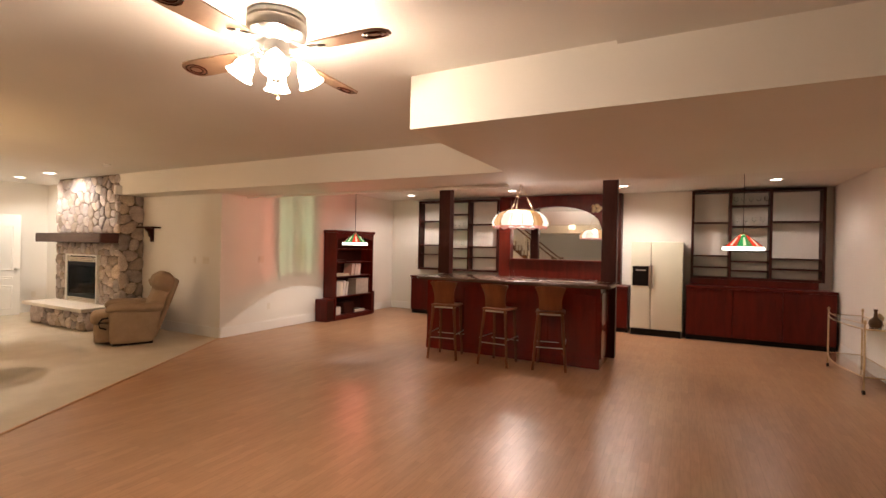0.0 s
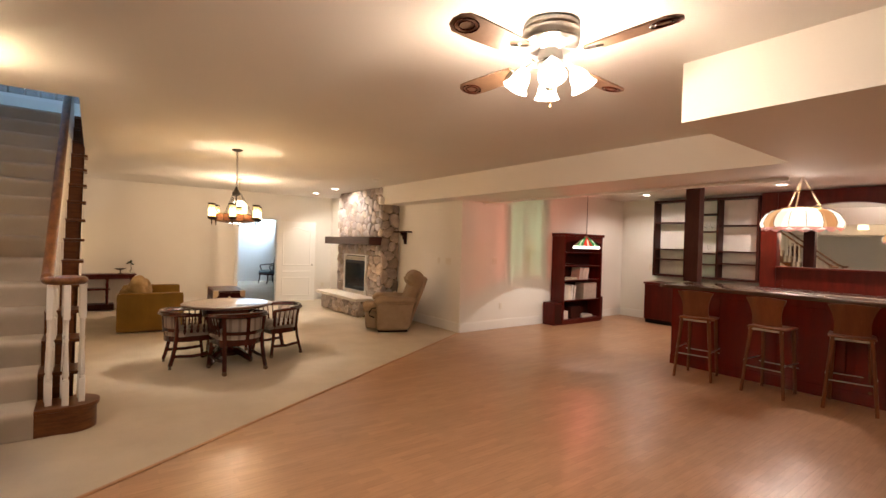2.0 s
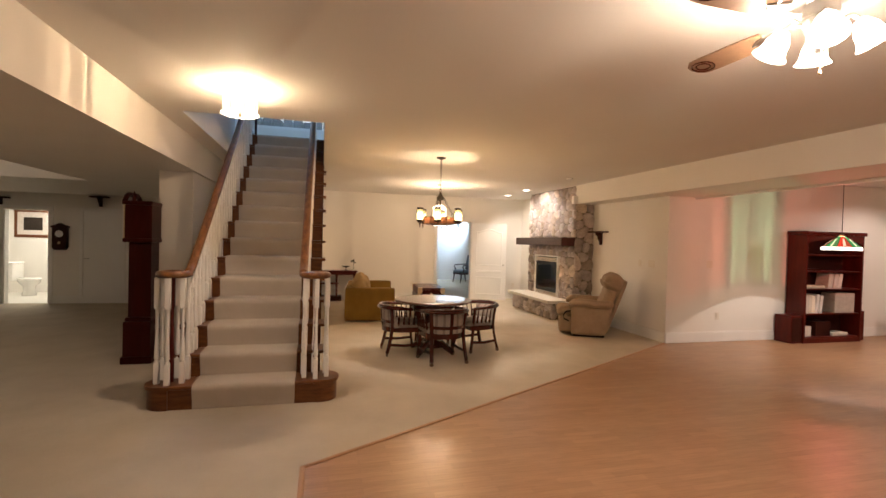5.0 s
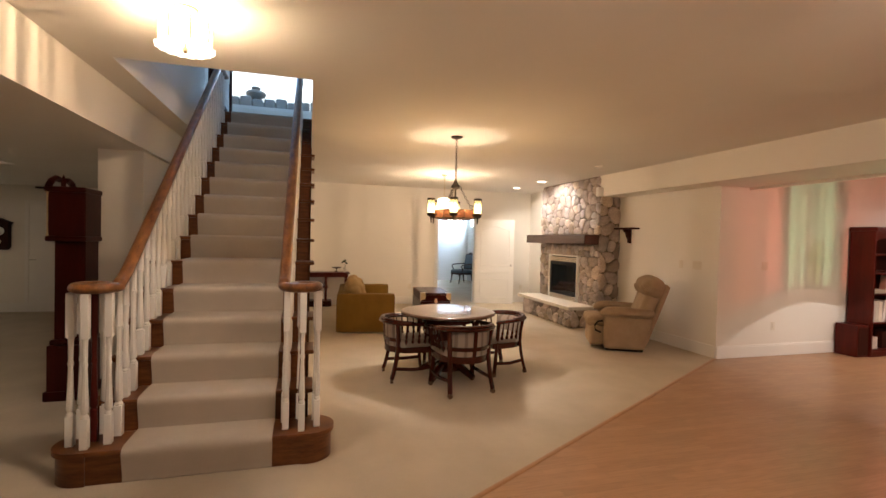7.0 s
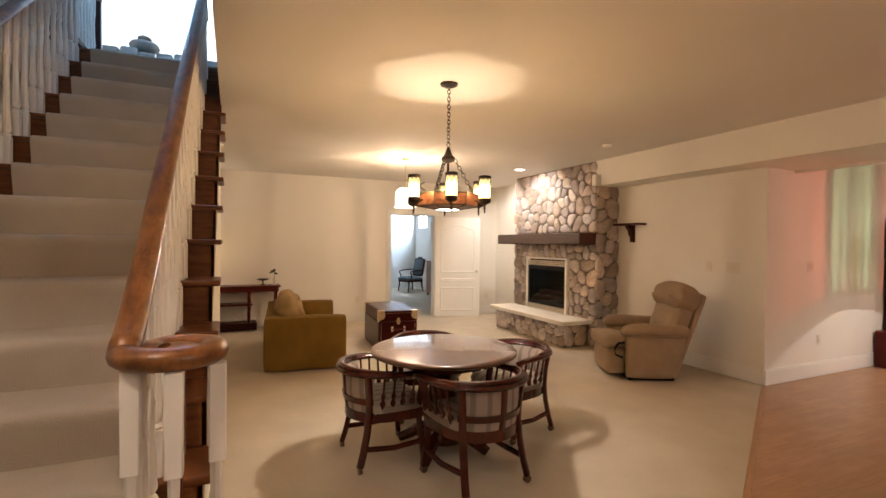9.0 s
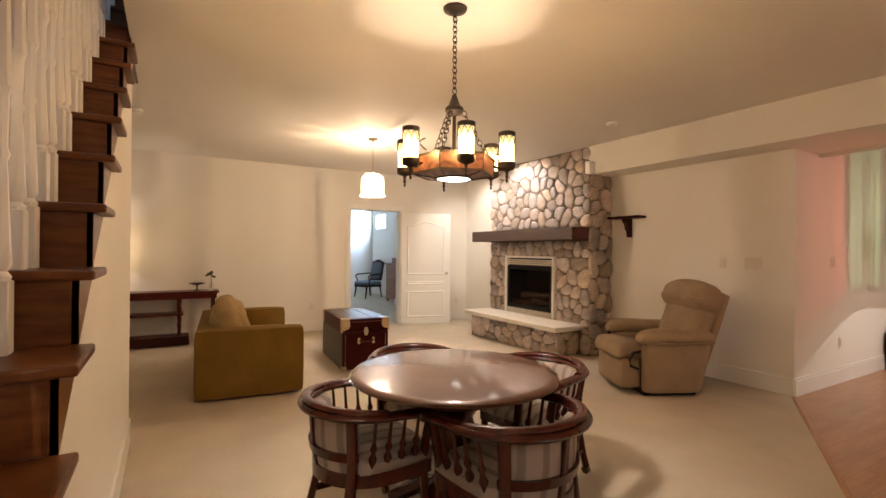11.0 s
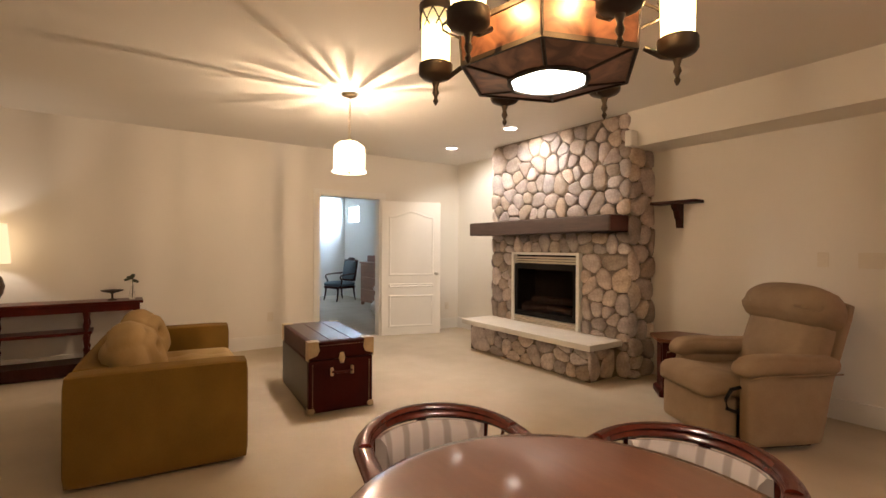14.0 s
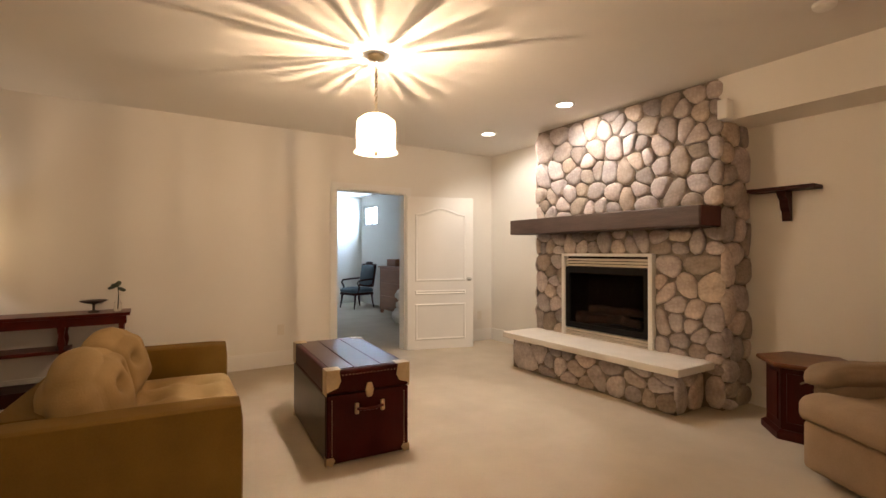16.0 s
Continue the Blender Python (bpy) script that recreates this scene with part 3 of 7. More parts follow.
door_leaf("door_2", "white moulded bathroom door opened inward", 0.76, 1.97, pose(BX - 0.15, BD1 - 0.03, 0, 0, 0, 178))

# ---- staircase ----
RISE, RUN, NOSE1, NSTEP = 0.218, 0.280, -4.92, 15
SR0, SR1 = -1.38, -0.085


def nose(k):
    return NOSE1 - RUN * (k - 1), RISE * k


stairs = thing("staircase", "oak staircase with beige carpet runner and white balusters", "staircase")
stairs["kind"] = "structure"


def bullnose(yc, sign):
    """One rounded end of the wide bottom step."""
    pts = [(NOSE1, yc)]
    pts += [(NOSE1 - 0.16 + 0.16 * math.cos(radians(a)), yc + sign * (0.045 + 0.16 * math.sin(radians(a)))) for a in range(0, 181, 12)]
    pts += [(NOSE1 - 0.32, yc)]
    return pts[::-1] if sign < 0 else pts


for k in range(1, NSTEP + 1):
    x, z = nose(k)
    bm = B()
    box(bm, x - RUN - 0.02, SR0 - 0.06, z - 0.03, x + 0.012, SR1 + 0.06, z, 0.008, 2)
    part("tread", bm, M_OAK, stairs)
    part("riser", box(B(), x - 0.03, SR0 - 0.02, z - RISE + 0.001, x - 0.012, SR1 + 0.02, z - 0.031), M_OAK, stairs)
    bm = B()
    pr = [(-RUN - 0.012, 0.016), (-0.035, 0.017), (-0.008, 0.014), (0.012, 0.007), (0.023, -0.008), (0.027, -0.026), (0.024, -0.05), (0.016, -0.085), (0.007, -0.13), (0.001, -RISE + 0.05), (0.0, -RISE + 0.016), (-0.012, -RISE + 0.006), (-0.012, -0.028), (-RUN - 0.012, 0.002)]
    ya, yb = -1.16, -0.29
    va = [bm.verts.new((x + px, ya, z + pz)) for px, pz in pr]
    vb = [bm.verts.new((x + px, yb, z + pz)) for px, pz in pr]
    bm.faces.new(va)
    bm.faces.new(vb[::-1])
    for i in range(len(pr)):
        j = (i + 1) % len(pr)
        bm.faces.new((va[i], vb[i], vb[j], va[j]))
    part("runner", bm, M_RUNNER, stairs, "beige stair carpet", True)
for k in range(2, NSTEP):
    x, z = nose(k)
    for yc in (SR1 + 0.012, SR0 - 0.012):
        bm = B()
        prof = [(x - 0.012, z - 0.031), (x - 0.012, z - RISE), (x - RUN - 0.012, z - 0.031)]
        va = [bm.verts.new((px, yc - 0.009, pz)) for px, pz in prof]
        vb = [bm.verts.new((px, yc + 0.009, pz)) for px, pz in prof]
        bm.faces.new(va)
        bm.faces.new(vb[::-1])
        for i in range(3):
            bm.faces.new((va[i], vb[i], vb[(i + 1) % 3], va[(i + 1) % 3]))
        # lighter handrail oak puts the chandelier's light on this side into the colour
        part("stringer", bm, M_RAIL, stairs, "oak bracket under the tread end, lamp light in its tone")
for yc, sg in ((SR1 - 0.02, 1), (SR0 + 0.02, -1)):
    pts = bullnose(yc, sg)
    bm = prism(B(), pts, 0.006, RISE - 0.03)
    part("starting_step", bm, M_OAK, stairs, "rounded oak starting step", True)
    cx = sum(p[0] for p in pts) / len(pts)
    big = [(NOSE1 - 0.16 + (p[0] - NOSE1 + 0.16) * 1.08, p[1] + sg * 0.018 * (abs(p[1] - yc) > 0.01)) for p in pts]
    part("starting_tread", prism(B(), big, RISE - 0.03, RISE + 0.001), M_OAK, stairs, "", True)
# enclosed side walls under the flight
for yc in (SR1 - 0.02, SR0 + 0.02):
    bm = B()
    xs = [nose(k)[0] - 0.03 for k in range(1, NSTEP + 1)]
    xe = -8.56
    pts = [(xe, 0.0), (xs[0] - 0.02, 0.0)]
    top = [(xs[0] - 0.02, RISE - 0.033)]
    for k in range(2, NSTEP + 1):
        if xs[k - 1] > xe:
            top += [(xs[k - 1], RISE * (k - 1) - 0.033), (xs[k - 1], RISE * k - 0.033)]
    top += [(xe, top[-1][1])]
    prof = pts + top
    a = [bm.verts.new((x, yc - 0.03, z)) for x, z in prof]
    b = [bm.verts.new((x, yc + 0.03, z)) for x, z in prof]
    bm.faces.new(a)
    bm.faces.new(b[::-1])
    for i in range(len(prof)):
        j = (i + 1) % len(prof)
        bm.faces.new((a[i], b[i], b[j], a[j]))
    bmesh.ops.triangulate(bm, faces=[f for f in bm.faces if len(f.verts) > 4])
    part("side_panel", bm, M_WALL, stairs, "white painted wall under the flight")
bm = B()
box(bm, -8.62, SR0 - 0.01, 0, -8.56, SR1 + 0.01, CEIL)
part("end_panel", bm, M_WALL, stairs, "white painted wall under the flight")
structure("baseboard_stairs", box(B(), -8.56, SR1 + 0.01, 0.004, -5.3, SR1 + 0.026, BH), M_TRIM, "white painted baseboard", "baseboard")


BAL = [(0.017, 0.0), (0.017, 0.20), (0.019, 0.21), (0.012, 0.225), (0.019, 0.24), (0.017, 0.30), (0.011, 0.52), (0.015, 0.54), (0.011, 0.56), (0.013, 0.70), (0.018, 0.72), (0.018, 1.0)]


def baluster(x, y, z0, z1, fat=1.0, block=True):
    h = z1 - z0
    bm = B()
    lathe(bm, [(r * fat, t * h) for r, t in BAL[1:-1]], 8, x, y, z0, 22.5)
    w = 0.0185 * fat
    box(bm, x - w, y - w, z0, x + w, y + w, z0 + 0.20 * h, 0.003, 1)
    if block:
        box(bm, x - w, y - w, z0 + 0.71 * h, x + w, y + w, z1, 0.003, 1)
    else:
        lathe(bm, [(0.018 * fat, 0.72 * h), (0.015 * fat, 0.76 * h), (0.012 * fat, h)], 8, x, y, z0)
    return part("baluster", bm, M_TRIM, stairs, "", True)


RH = 0.92
for yc, sg in ((SR1 - 0.075, 1), (SR0 + 0.055, -1)):
    cx, cy = NOSE1 - 0.17, yc + sg * 0.05
    zf = RISE + 0.985
    vol = []
    for i in range(0, 27):
        a = radians(-90 * sg + sg * i * 16)
        r = 0.128 - 0.0030 * i
        vol.append((cx + 0.0 + r * math.cos(a) * 1.0, cy + r * math.sin(a), zf))
    bm = B()
    shift = -0.078 * sg
    slope = RISE / RUN
    run_up = []
    for k in range(0, 70):
        d = 0.19 + 0.012 * k if k < 24 else 0.466 + (k - 23) / 46 * (RUN * (NSTEP - 2.0) - 0.106)
        rise = slope * 0.055 * math.log(1 + math.exp(min(60.0, (d - 0.209) / 0.055)))
        run_up.append((NOSE1 - d, yc + shift, zf + rise))
    tube(bm, vol[::-1] + run_up, 0.041, 12, flat=(1.0, 0.8))
    part("handrail", bm, M_RAIL, stairs, "polished oak handrail with a volute end", True)
    bm = B()
    lathe(bm, [(0.0, 0), (0.05, 0.0), (0.055, 0.02), (0.05, 0.045), (0, 0.05)], 16, cx, cy, zf - 0.027)
    part("volute_cap", bm, M_RAIL, stairs, "", True)
    bm = B()
    lathe(bm, [(r * 1.25, t * (zf - RISE - 0.03)) for r, t in BAL], 10, cx, cy, RISE)
    part("newel_post", bm, M_MAHOG, stairs, "dark red turned newel", True)
    for i in range(5):
        a = radians(-60 * sg + sg * i * 62)
        baluster(cx + 0.118 * math.cos(a), cy + 0.118 * math.sin(a), RISE, zf - 0.03, 1.2)
    for k in range(1, NSTEP):
        x, z = nose(k)
        for off in ((-0.07, -0.21) if k > 1 else (-0.24,)):
            bx = x + off
            zt = RISE + RH + (NOSE1 - 0.10 - bx) * RISE / RUN - 0.05
            baluster(bx, yc + shift * 0.8, z, zt + 0.025, 1.42, False)

# upper hall seen through the opening
UZ = RISE * NSTEP
UX = nose(NSTEP)[0] - RUN
structure("floor_upper", box(B(), -10.7, -2.6, CEIL + 0.26, UX, 0.9, UZ - 0.001), M_RUNNER, "carpeted upper landing", "floor")
bm = B()
box(bm, UX, OY0 - 0.30, CEIL + 0.25, -5.1, OY0 - 0.16, 5.9)
box(bm, UX, OY1 + 0.02, CEIL + 0.25, -5.1, OY1 + 0.14, 5.9)
box(bm, OX1 + 0.2, OY0 - 0.16, CEIL + 0.25, OX1 + 0.3, OY1 + 0.02, 5.9)
box(bm, -10.7, -2.7, UZ, UX, -2.6, 5.9)
box(bm, -10.7, 0.9, UZ, UX, 1.0, 5.9)
box(bm, UX - 0.1, -2.6, CEIL + 0.25, UX, OY0 - 0.30, 5.9)
box(bm, UX - 0.1, OY1 + 0.14, CEIL + 0.25, UX, 0.9, 5.9)
box(bm, -10.85, -2.7, UZ, -10.7, -1.55, 5.9)
box(bm, -10.85, 0.05, UZ, -10.7, 1.0, 5.9)
box(bm, -10.85, -1.55, UZ, -10.7, 0.05, 3.80)
box(bm, -10.85, -1.55, 5.6, -10.7, 0.05, 5.9)
box(bm, -10.85, -2.7, 5.9, -5.1, 1.0, 6.0)
structure("wall_upper", bm, M_WALL, "pale upper hall walls in cool daylight", "wall")
win = thing("window_2", "tall upper hall window with bright daylight outside", "window")
win["kind"] = "structure"
for b in ((-10.83, -1.55, 3.80, -10.72, -1.49, 5.6), (-10.83, -0.01, 3.80, -10.72, 0.05, 5.6), (-10.83, -1.49, 3.80, -10.72, -0.01, 3.86), (-10.83, -1.49, 5.54, -10.72, -0.01, 5.6)):
    part("window_frame", box(B(), *b), M_TRIM, win)
pane_ = part("pane", box(B(), -10.79, -1.49, 3.86, -10.785, -0.01, 5.54), M_GLASS, win)
pane_.visible_shadow = False
structure("backdrop_sky", box(B(), -70, -40, -5, -69.9, 40, 60), emitter("bright_sky", (0.90, 0.95, 1.0), 2.2), "bright overcast daylight sky", "backdrop")
bm = B()
for k in range(14):
    y = -2.2 + 0.21 * k
    box(bm, -11.5, y, 3.0, -11.1, y + 0.2, 4.12 + 0.03 * math.sin(k * 2.1), 0.03, 2)
structure("wall_garden", bm, M_BRISK, "low rough stone garden wall outside the window", "wall")
urn = thing("garden_urn", "grey lidded stone urn on the garden wall", "urn", pose(-11.3, -1.10, 4.13))
part("bowl", lathe(B(), [(0, 0.02), (0.10, 0.02), (0.17, 0.06), (0.19, 0.10), (0.17, 0.14), (0.09, 0.17), (0, 0.17)], 20), M_BRISK, urn, "", True)
part("lid", lathe(B(), [(0, 0.20), (0.08, 0.20), (0.09, 0.22), (0.06, 0.24), (0, 0.245)], 16), M_BRISK, urn, "", True)
part("stem", lathe(B(), [(0.08, 0.0), (0.04, 0.02), (0.04, 0.20)], 10), M_BRISK, urn, "", True)
rail2 = thing("landing_balustrade", "white balusters with dark rail along the upper landing", "balustrade")
NX = UX + 0.55
part("newel_post", lathe(B(), [(0.05, 0), (0.05, 0.9), (0.06, 0.92), (0.06, 0.96), (0.04, 1.0), (0.055, 1.05), (0, 1.08)], 8, NX, SR0 + 0.02, UZ - 0.05, 22.5), M_MAHOGD, rail2, "dark newel post")
part("newel_post", lathe(B(), [(0.05, 0), (0.05, 0.9), (0.06, 0.92), (0.06, 0.96), (0.04, 1.0), (0.055, 1.05), (0, 1.08)], 8, NX - 1.35, SR0 + 0.02, UZ, 22.5), M_MAHOGD, rail2, "dark newel post")
part("shoe_rail", box(B(), NX - 1.35, SR0 - 0.02, UZ + 0.14, NX, SR0 + 0.06, UZ + 0.19), M_MAHOGD, rail2, "dark bottom rail")
part("top_rail", box(B(), NX - 1.35, SR0 - 0.02, UZ + 0.88, NX, SR0 + 0.06, UZ + 0.94, 0.01), M_MAHOGD, rail2, "dark top rail")
for k in range(11):
    bm = B()
    lathe(bm, [(r * 1.1, t * 0.69) for r, t in BAL], 8, NX - 0.10 - 0.115 * k, SR0 + 0.02, UZ + 0.19)
    part("baluster", bm, M_TRIM, rail2, "", True)

# ---- fireplace ----
FX0, FX1, FY = -11.05, -8.92, 4.93
BOX0, BOX1, BZ0, BZ1 = -10.60, -9.53, 0.40, 1.27
fireplace = thing("fireplace", "floor-to-ceiling river stone fireplace with raised hearth", "fireplace")
bm = B()
box(bm, FX0, FY, 0, BOX0, NY, CEIL)
box(bm, BOX1, FY, 0, FX1, NY, CEIL)
box(bm, BOX0, FY, BZ1, BOX1, NY, CEIL)
box(bm, BOX0, FY, 0, BOX1, NY, BZ0)
part("chimney_core", bm, M_MORTAR, fireplace, "grey-brown mortar")
part("hearth_core", box(B(), -11.0, 4.49, 0.004, -9.06, FY, 0.34), M_MORTAR, fireplace)


def clip_poly(poly, nx, ny, d):
    """Keeps the part of a polygon with nx*x + ny*y <= d."""
    out = []
    for i in range(len(poly)):
        a, b = poly[i], poly[(i + 1) % len(poly)]
        da, db = nx * a[0] + ny * a[1] - d, nx * b[0] + ny * b[1] - d
        if da <= 0:
            out.append(a)
        if da * db < 0:
            t = da / (da - db)
            out.append((a[0] + (b[0] - a[0]) * t, a[1] + (b[1] - a[1]) * t))
    return out


def stone_cells(rnd, u0, v0, u1, v1, size, passes=2):
    """Rounded stones that fill a rectangle, as outlines of irregular cells."""
    n = max(2, int((u1 - u0) * (v1 - v0) / (size * size)))
    pts = []
    tries = 0
    while len(pts) < n and tries < 4000:
        p = (rnd.uniform(u0, u1), rnd.uniform(v0, v1))
        tries += 1
        if all((p[0] - q[0]) ** 2 + (p[1] - q[1]) ** 2 > (size * rnd.uniform(0.45, 0.85)) ** 2 for q in pts):
            pts.append(p)
    cells = []
    for _ in range(passes):
        cells = []
        for i, p in enumerate(pts):
            poly = [(u0, v0), (u1, v0), (u1, v1), (u0, v1)]
            for j, q in enumerate(pts):
                if i != j and (p[0] - q[0]) ** 2 + (p[1] - q[1]) ** 2 < (4 * size) ** 2:
                    nx, ny = q[0] - p[0], q[1] - p[1]
                    poly = clip_poly(poly, nx, ny, (nx * (p[0] + q[0]) + ny * (p[1] + q[1])) / 2)
                    if not poly:
                        break
            if len(poly) > 2:
                cells.append(poly)
        if _ < passes - 1:
            pts = [(sum(a[0] for a in c) / len(c) * 0.5 + p[0] * 0.5, sum(a[1] for a in c) / len(c) * 0.5 + p[1] * 0.5) for c, p in zip(cells, pts)]
    return cells


def round_stone(rnd, cell, thick, seg=14):
    """A pebble mesh over one cell, lying in u, v with its face towards +w."""
    cu, cv = sum(p[0] for p in cell) / len(cell), sum(p[1] for p in cell) / len(cell)
    gap = 0.004
    poly = cell
    for _ in range(1 if len(cell) > 4 else 2):
        nxt = []
        for i in range(len(poly)):
            a, b = poly[i], poly[(i + 1) % len(poly)]
            nxt += [(a[0] * 0.75 + b[0] * 0.25, a[1] * 0.75 + b[1] * 0.25), (a[0] * 0.25 + b[0] * 0.75, a[1] * 0.25 + b[1] * 0.75)]
        poly = nxt
    # resample by direction from the middle
    ring = []
    for k in range(seg):
        an = 2 * math.pi * k / seg
        dx, dy = math.cos(an), math.sin(an)
        best = 0.01
        for i in range(len(poly)):
            a, b = poly[i], poly[(i + 1) % len(poly)]
            ex, ey = b[0] - a[0], b[1] - a[1]
            den = dx * ey - dy * ex
            if abs(den) > 1e-9:
                t = ((a[0] - cu) * ey - (a[1] - cv) * ex) / den
                w = ((a[0] - cu) * dy - (a[1] - cv) * dx) / den
                if t > 0 and -1e-6 <= w <= 1 + 1e-6:
                    best = max(best, t)
        ring.append((dx, dy, max(0.01, best - gap)))
    verts, faces = [], []
    tilt = (rnd.uniform(-0.10, 0.10), rnd.uniform(-0.10, 0.10))
    for sc, dp in ((1.02, 0.0), (1.0, 0.45), (0.94, 0.80), (0.72, 1.0)):
        for dx, dy, r in ring:
            u, v = dx * r * sc, dy * r * sc
            verts.append((u, v, thick * dp + (tilt[0] * u + tilt[1] * v if dp > 0.4 else 0)))
    verts.append((0, 0, thick * 1.03))
    for q in range(3):
        for k in range(seg):
            j = (k + 1) % seg
            faces.append((q * seg + k, q * seg + j, (q + 1) * seg + j, (q + 1) * seg + k))
    for k in range(seg):
        faces.append((3 * seg + k, 3 * seg + (k + 1) % seg, 4 * seg))
    me = bpy.data.meshes.new("stone")
    me.from_pydata(verts, [], faces)
    me.materials.append(M_STONE)
    for p in me.polygons:
        p.use_smooth = True
    return me, cu, cv


def stone_face(rnd, rects, size, thick, place):
    for u0, v0, u1, v1 in rects:
        for cell in stone_cells(rnd, u0, v0, u1, v1, size):
            me, cu, cv = round_stone(rnd, cell, thick * rnd.uniform(0.7, 1.25))
            ob = new("stone", me)
            ob.parent = fireplace
            ob.matrix_basis = place(cu, cv)


rs = random.Random(7)
front = Matrix(((1, 0, 0), (0, 0, -1), (0, 1, 0))).to_4x4()
side = Matrix(((0, 0, 1), (1, 0, 0), (0, 1, 0))).to_4x4()
lside = Matrix(((0, 0, -1), (-1, 0, 0), (0, 1, 0))).to_4x4()
put_front = lambda u, v: Matrix.Translation((u, FY, v)) @ front
stone_face(rs, [(FX0 - 0.02, 1.70, FX1 + 0.03, CEIL - 0.012)], 0.18, 0.04, put_front)
stone_face(rs, [(FX0 - 0.02, BZ1 + 0.02, FX1 + 0.03, 1.53)], 0.15, 0.034, put_front)
stone_face(rs, [(FX0 - 0.02, 0.38, BOX0 - 0.02, BZ1 + 0.02), (BOX1 + 0.02, 0.38, FX1 + 0.03, BZ1 + 0.02), (-9.05, 0.01, FX1 + 0.03, 0.38)], 0.17, 0.038, put_front)
stone_face(rs, [(FY - 0.02, 0.01, NY, CEIL - 0.33), (FY - 0.02, CEIL - 0.33, FY + 0.02, CEIL)], 0.20, 0.05, lambda u, v: Matrix.Translation((FX1, u, v)) @ side)
stone_face(rs, [(FY - 0.02, 0.01, NY, CEIL)], 0.20, 0.05, lambda u, v: Matrix.Translation((FX0, u, v)) @ lside)
stone_face(rs, [(-11.0, 0.01, -9.04, 0.34)], 0.175, 0.026, lambda u, v: Matrix.Translation((u, 4.49, v)) @ front)
stone_face(rs, [(4.47, 0.01, FY - 0.05, 0.34)], 0.21, 0.028, lambda u, v: Matrix.Translation((-9.06, u, v)) @ side)
stone_face(rs, [(4.49, 0.01, FY - 0.05, 0.34)], 0.21, 0.028, lambda u, v: Matrix.Translation((-11.0, u, v)) @ lside)
part("hearth_slab", box(B(), -11.06, 4.375, 0.342, -8.965, FY - 0.01, 0.405, 0.008), M_SLAB, fireplace, "pale cast stone hearth slab")
bm = B()
box(bm, -11.22, 4.62, 1.525, -8.93, 4.95, 1.695, 0.012, 2)
for v in bm.verts:
    v.co.y += 0.012 * noise.noise(v.co * 3)
    v.co.z += 0.010 * noise.noise(v.co * 2 + Vector((5, 0, 0)))
mantel = part("mantel", bm, M_BEAM, fireplace, "rough dark timber mantel beam")
part("mantel_end", box(B(), -8.945, 4.63, 1.53, -8.918, 4.92, 1.69, 0.004), M_BEAMEND, mantel, "reddish end grain")

insert = part("firebox", box(B(), BOX0, FY + 0.34, BZ0, BOX1, FY + 0.36, BZ1), M_FIREBACK, fireplace, "dark firebox interior")
bm = B()
box(bm, BOX0, FY, BZ0, BOX0 + 0.02, FY + 0.34, BZ1)
box(bm, BOX1 - 0.02, FY, BZ0, BOX1, FY + 0.34, BZ1)
box(bm, BOX0, FY, BZ1 - 0.02, BOX1, FY + 0.34, BZ1)
box(bm, BOX0, FY, BZ0, BOX1, FY + 0.34, BZ0 + 0.02)
part("firebox_lining", bm, M_FIREBACK, insert)
bm = B()
fr0, fr1, fz0, fz1 = BOX0 - 0.02, BOX1 + 0.02, BZ0 - 0.015, BZ1 + 0.03
box(bm, fr0, FY - 0.065, fz0, fr0 + 0.04, FY + 0.01, fz1)
box(bm, fr1 - 0.04, FY - 0.065, fz0, fr1, FY + 0.01, fz1)
box(bm, fr0 + 0.04, FY - 0.065, fz1 - 0.03, fr1 - 0.04, FY + 0.01, fz1)
part("surround", bm, M_TRIM, insert, "cream metal surround")
for z in (1.235, 1.205, 1.175, 0.405, 0.437, 0.469):
    part("louver", box(B(), fr0 + 0.045, FY - 0.05, z - 0.011, fr1 - 0.045, FY + 0.01, z + 0.011, 0.003), M_LOUVER, insert, "pale metal louver")
bm = B()
box(bm, fr0 + 0.042, FY - 0.045, 0.49, fr0 + 0.10, FY - 0.02, 1.155)
box(bm, fr1 - 0.10, FY - 0.045, 0.49, fr1 - 0.042, FY - 0.02, 1.155)
box(bm, fr0 + 0.10, FY - 0.045, 1.09, fr1 - 0.10, FY - 0.02, 1.155)
box(bm, fr0 + 0.10, FY - 0.045, 0.49, fr1 - 0.10, FY - 0.02, 0.55)
part("black_frame", bm, M_BLACK, insert, "black metal glass frame")
glass_pane = part("pane", box(B(), fr0 + 0.10, FY - 0.034, 0.55, fr1 - 0.10, FY - 0.030, 1.09), M_FIREGLASS, insert, "clear fire glass")
glass_pane.visible_shadow = False
for lx, ly, lz, ln, an in ((-10.25, 5.10, 0.60, 0.6, 8), (-9.9, 5.02, 0.60, 0.5, -14), (-10.05, 5.06, 0.69, 0.55, 20), (-10.3, 5.0, 0.58, 0.35, 35)):
    bm = B()
    tube(bm, [(-ln / 2, 0, 0), (-ln / 4, 0.01, 0.012), (0, 0, 0), (ln / 4, -0.01, 0.01), (ln / 2, 0, 0)], 0.05, 9, 0.04)
    part("log", bm, M_LOG, insert, "charred ceramic log", True, pose(lx, ly, lz, 0, 0, an))
part("grate", box(B(), BOX0 + 0.12, FY + 0.02, BZ0 + 0.02, BOX1 - 0.12, FY + 0.3, 0.55), M_BLACK, insert)

# ---- wall shelf, side table, recliner ----


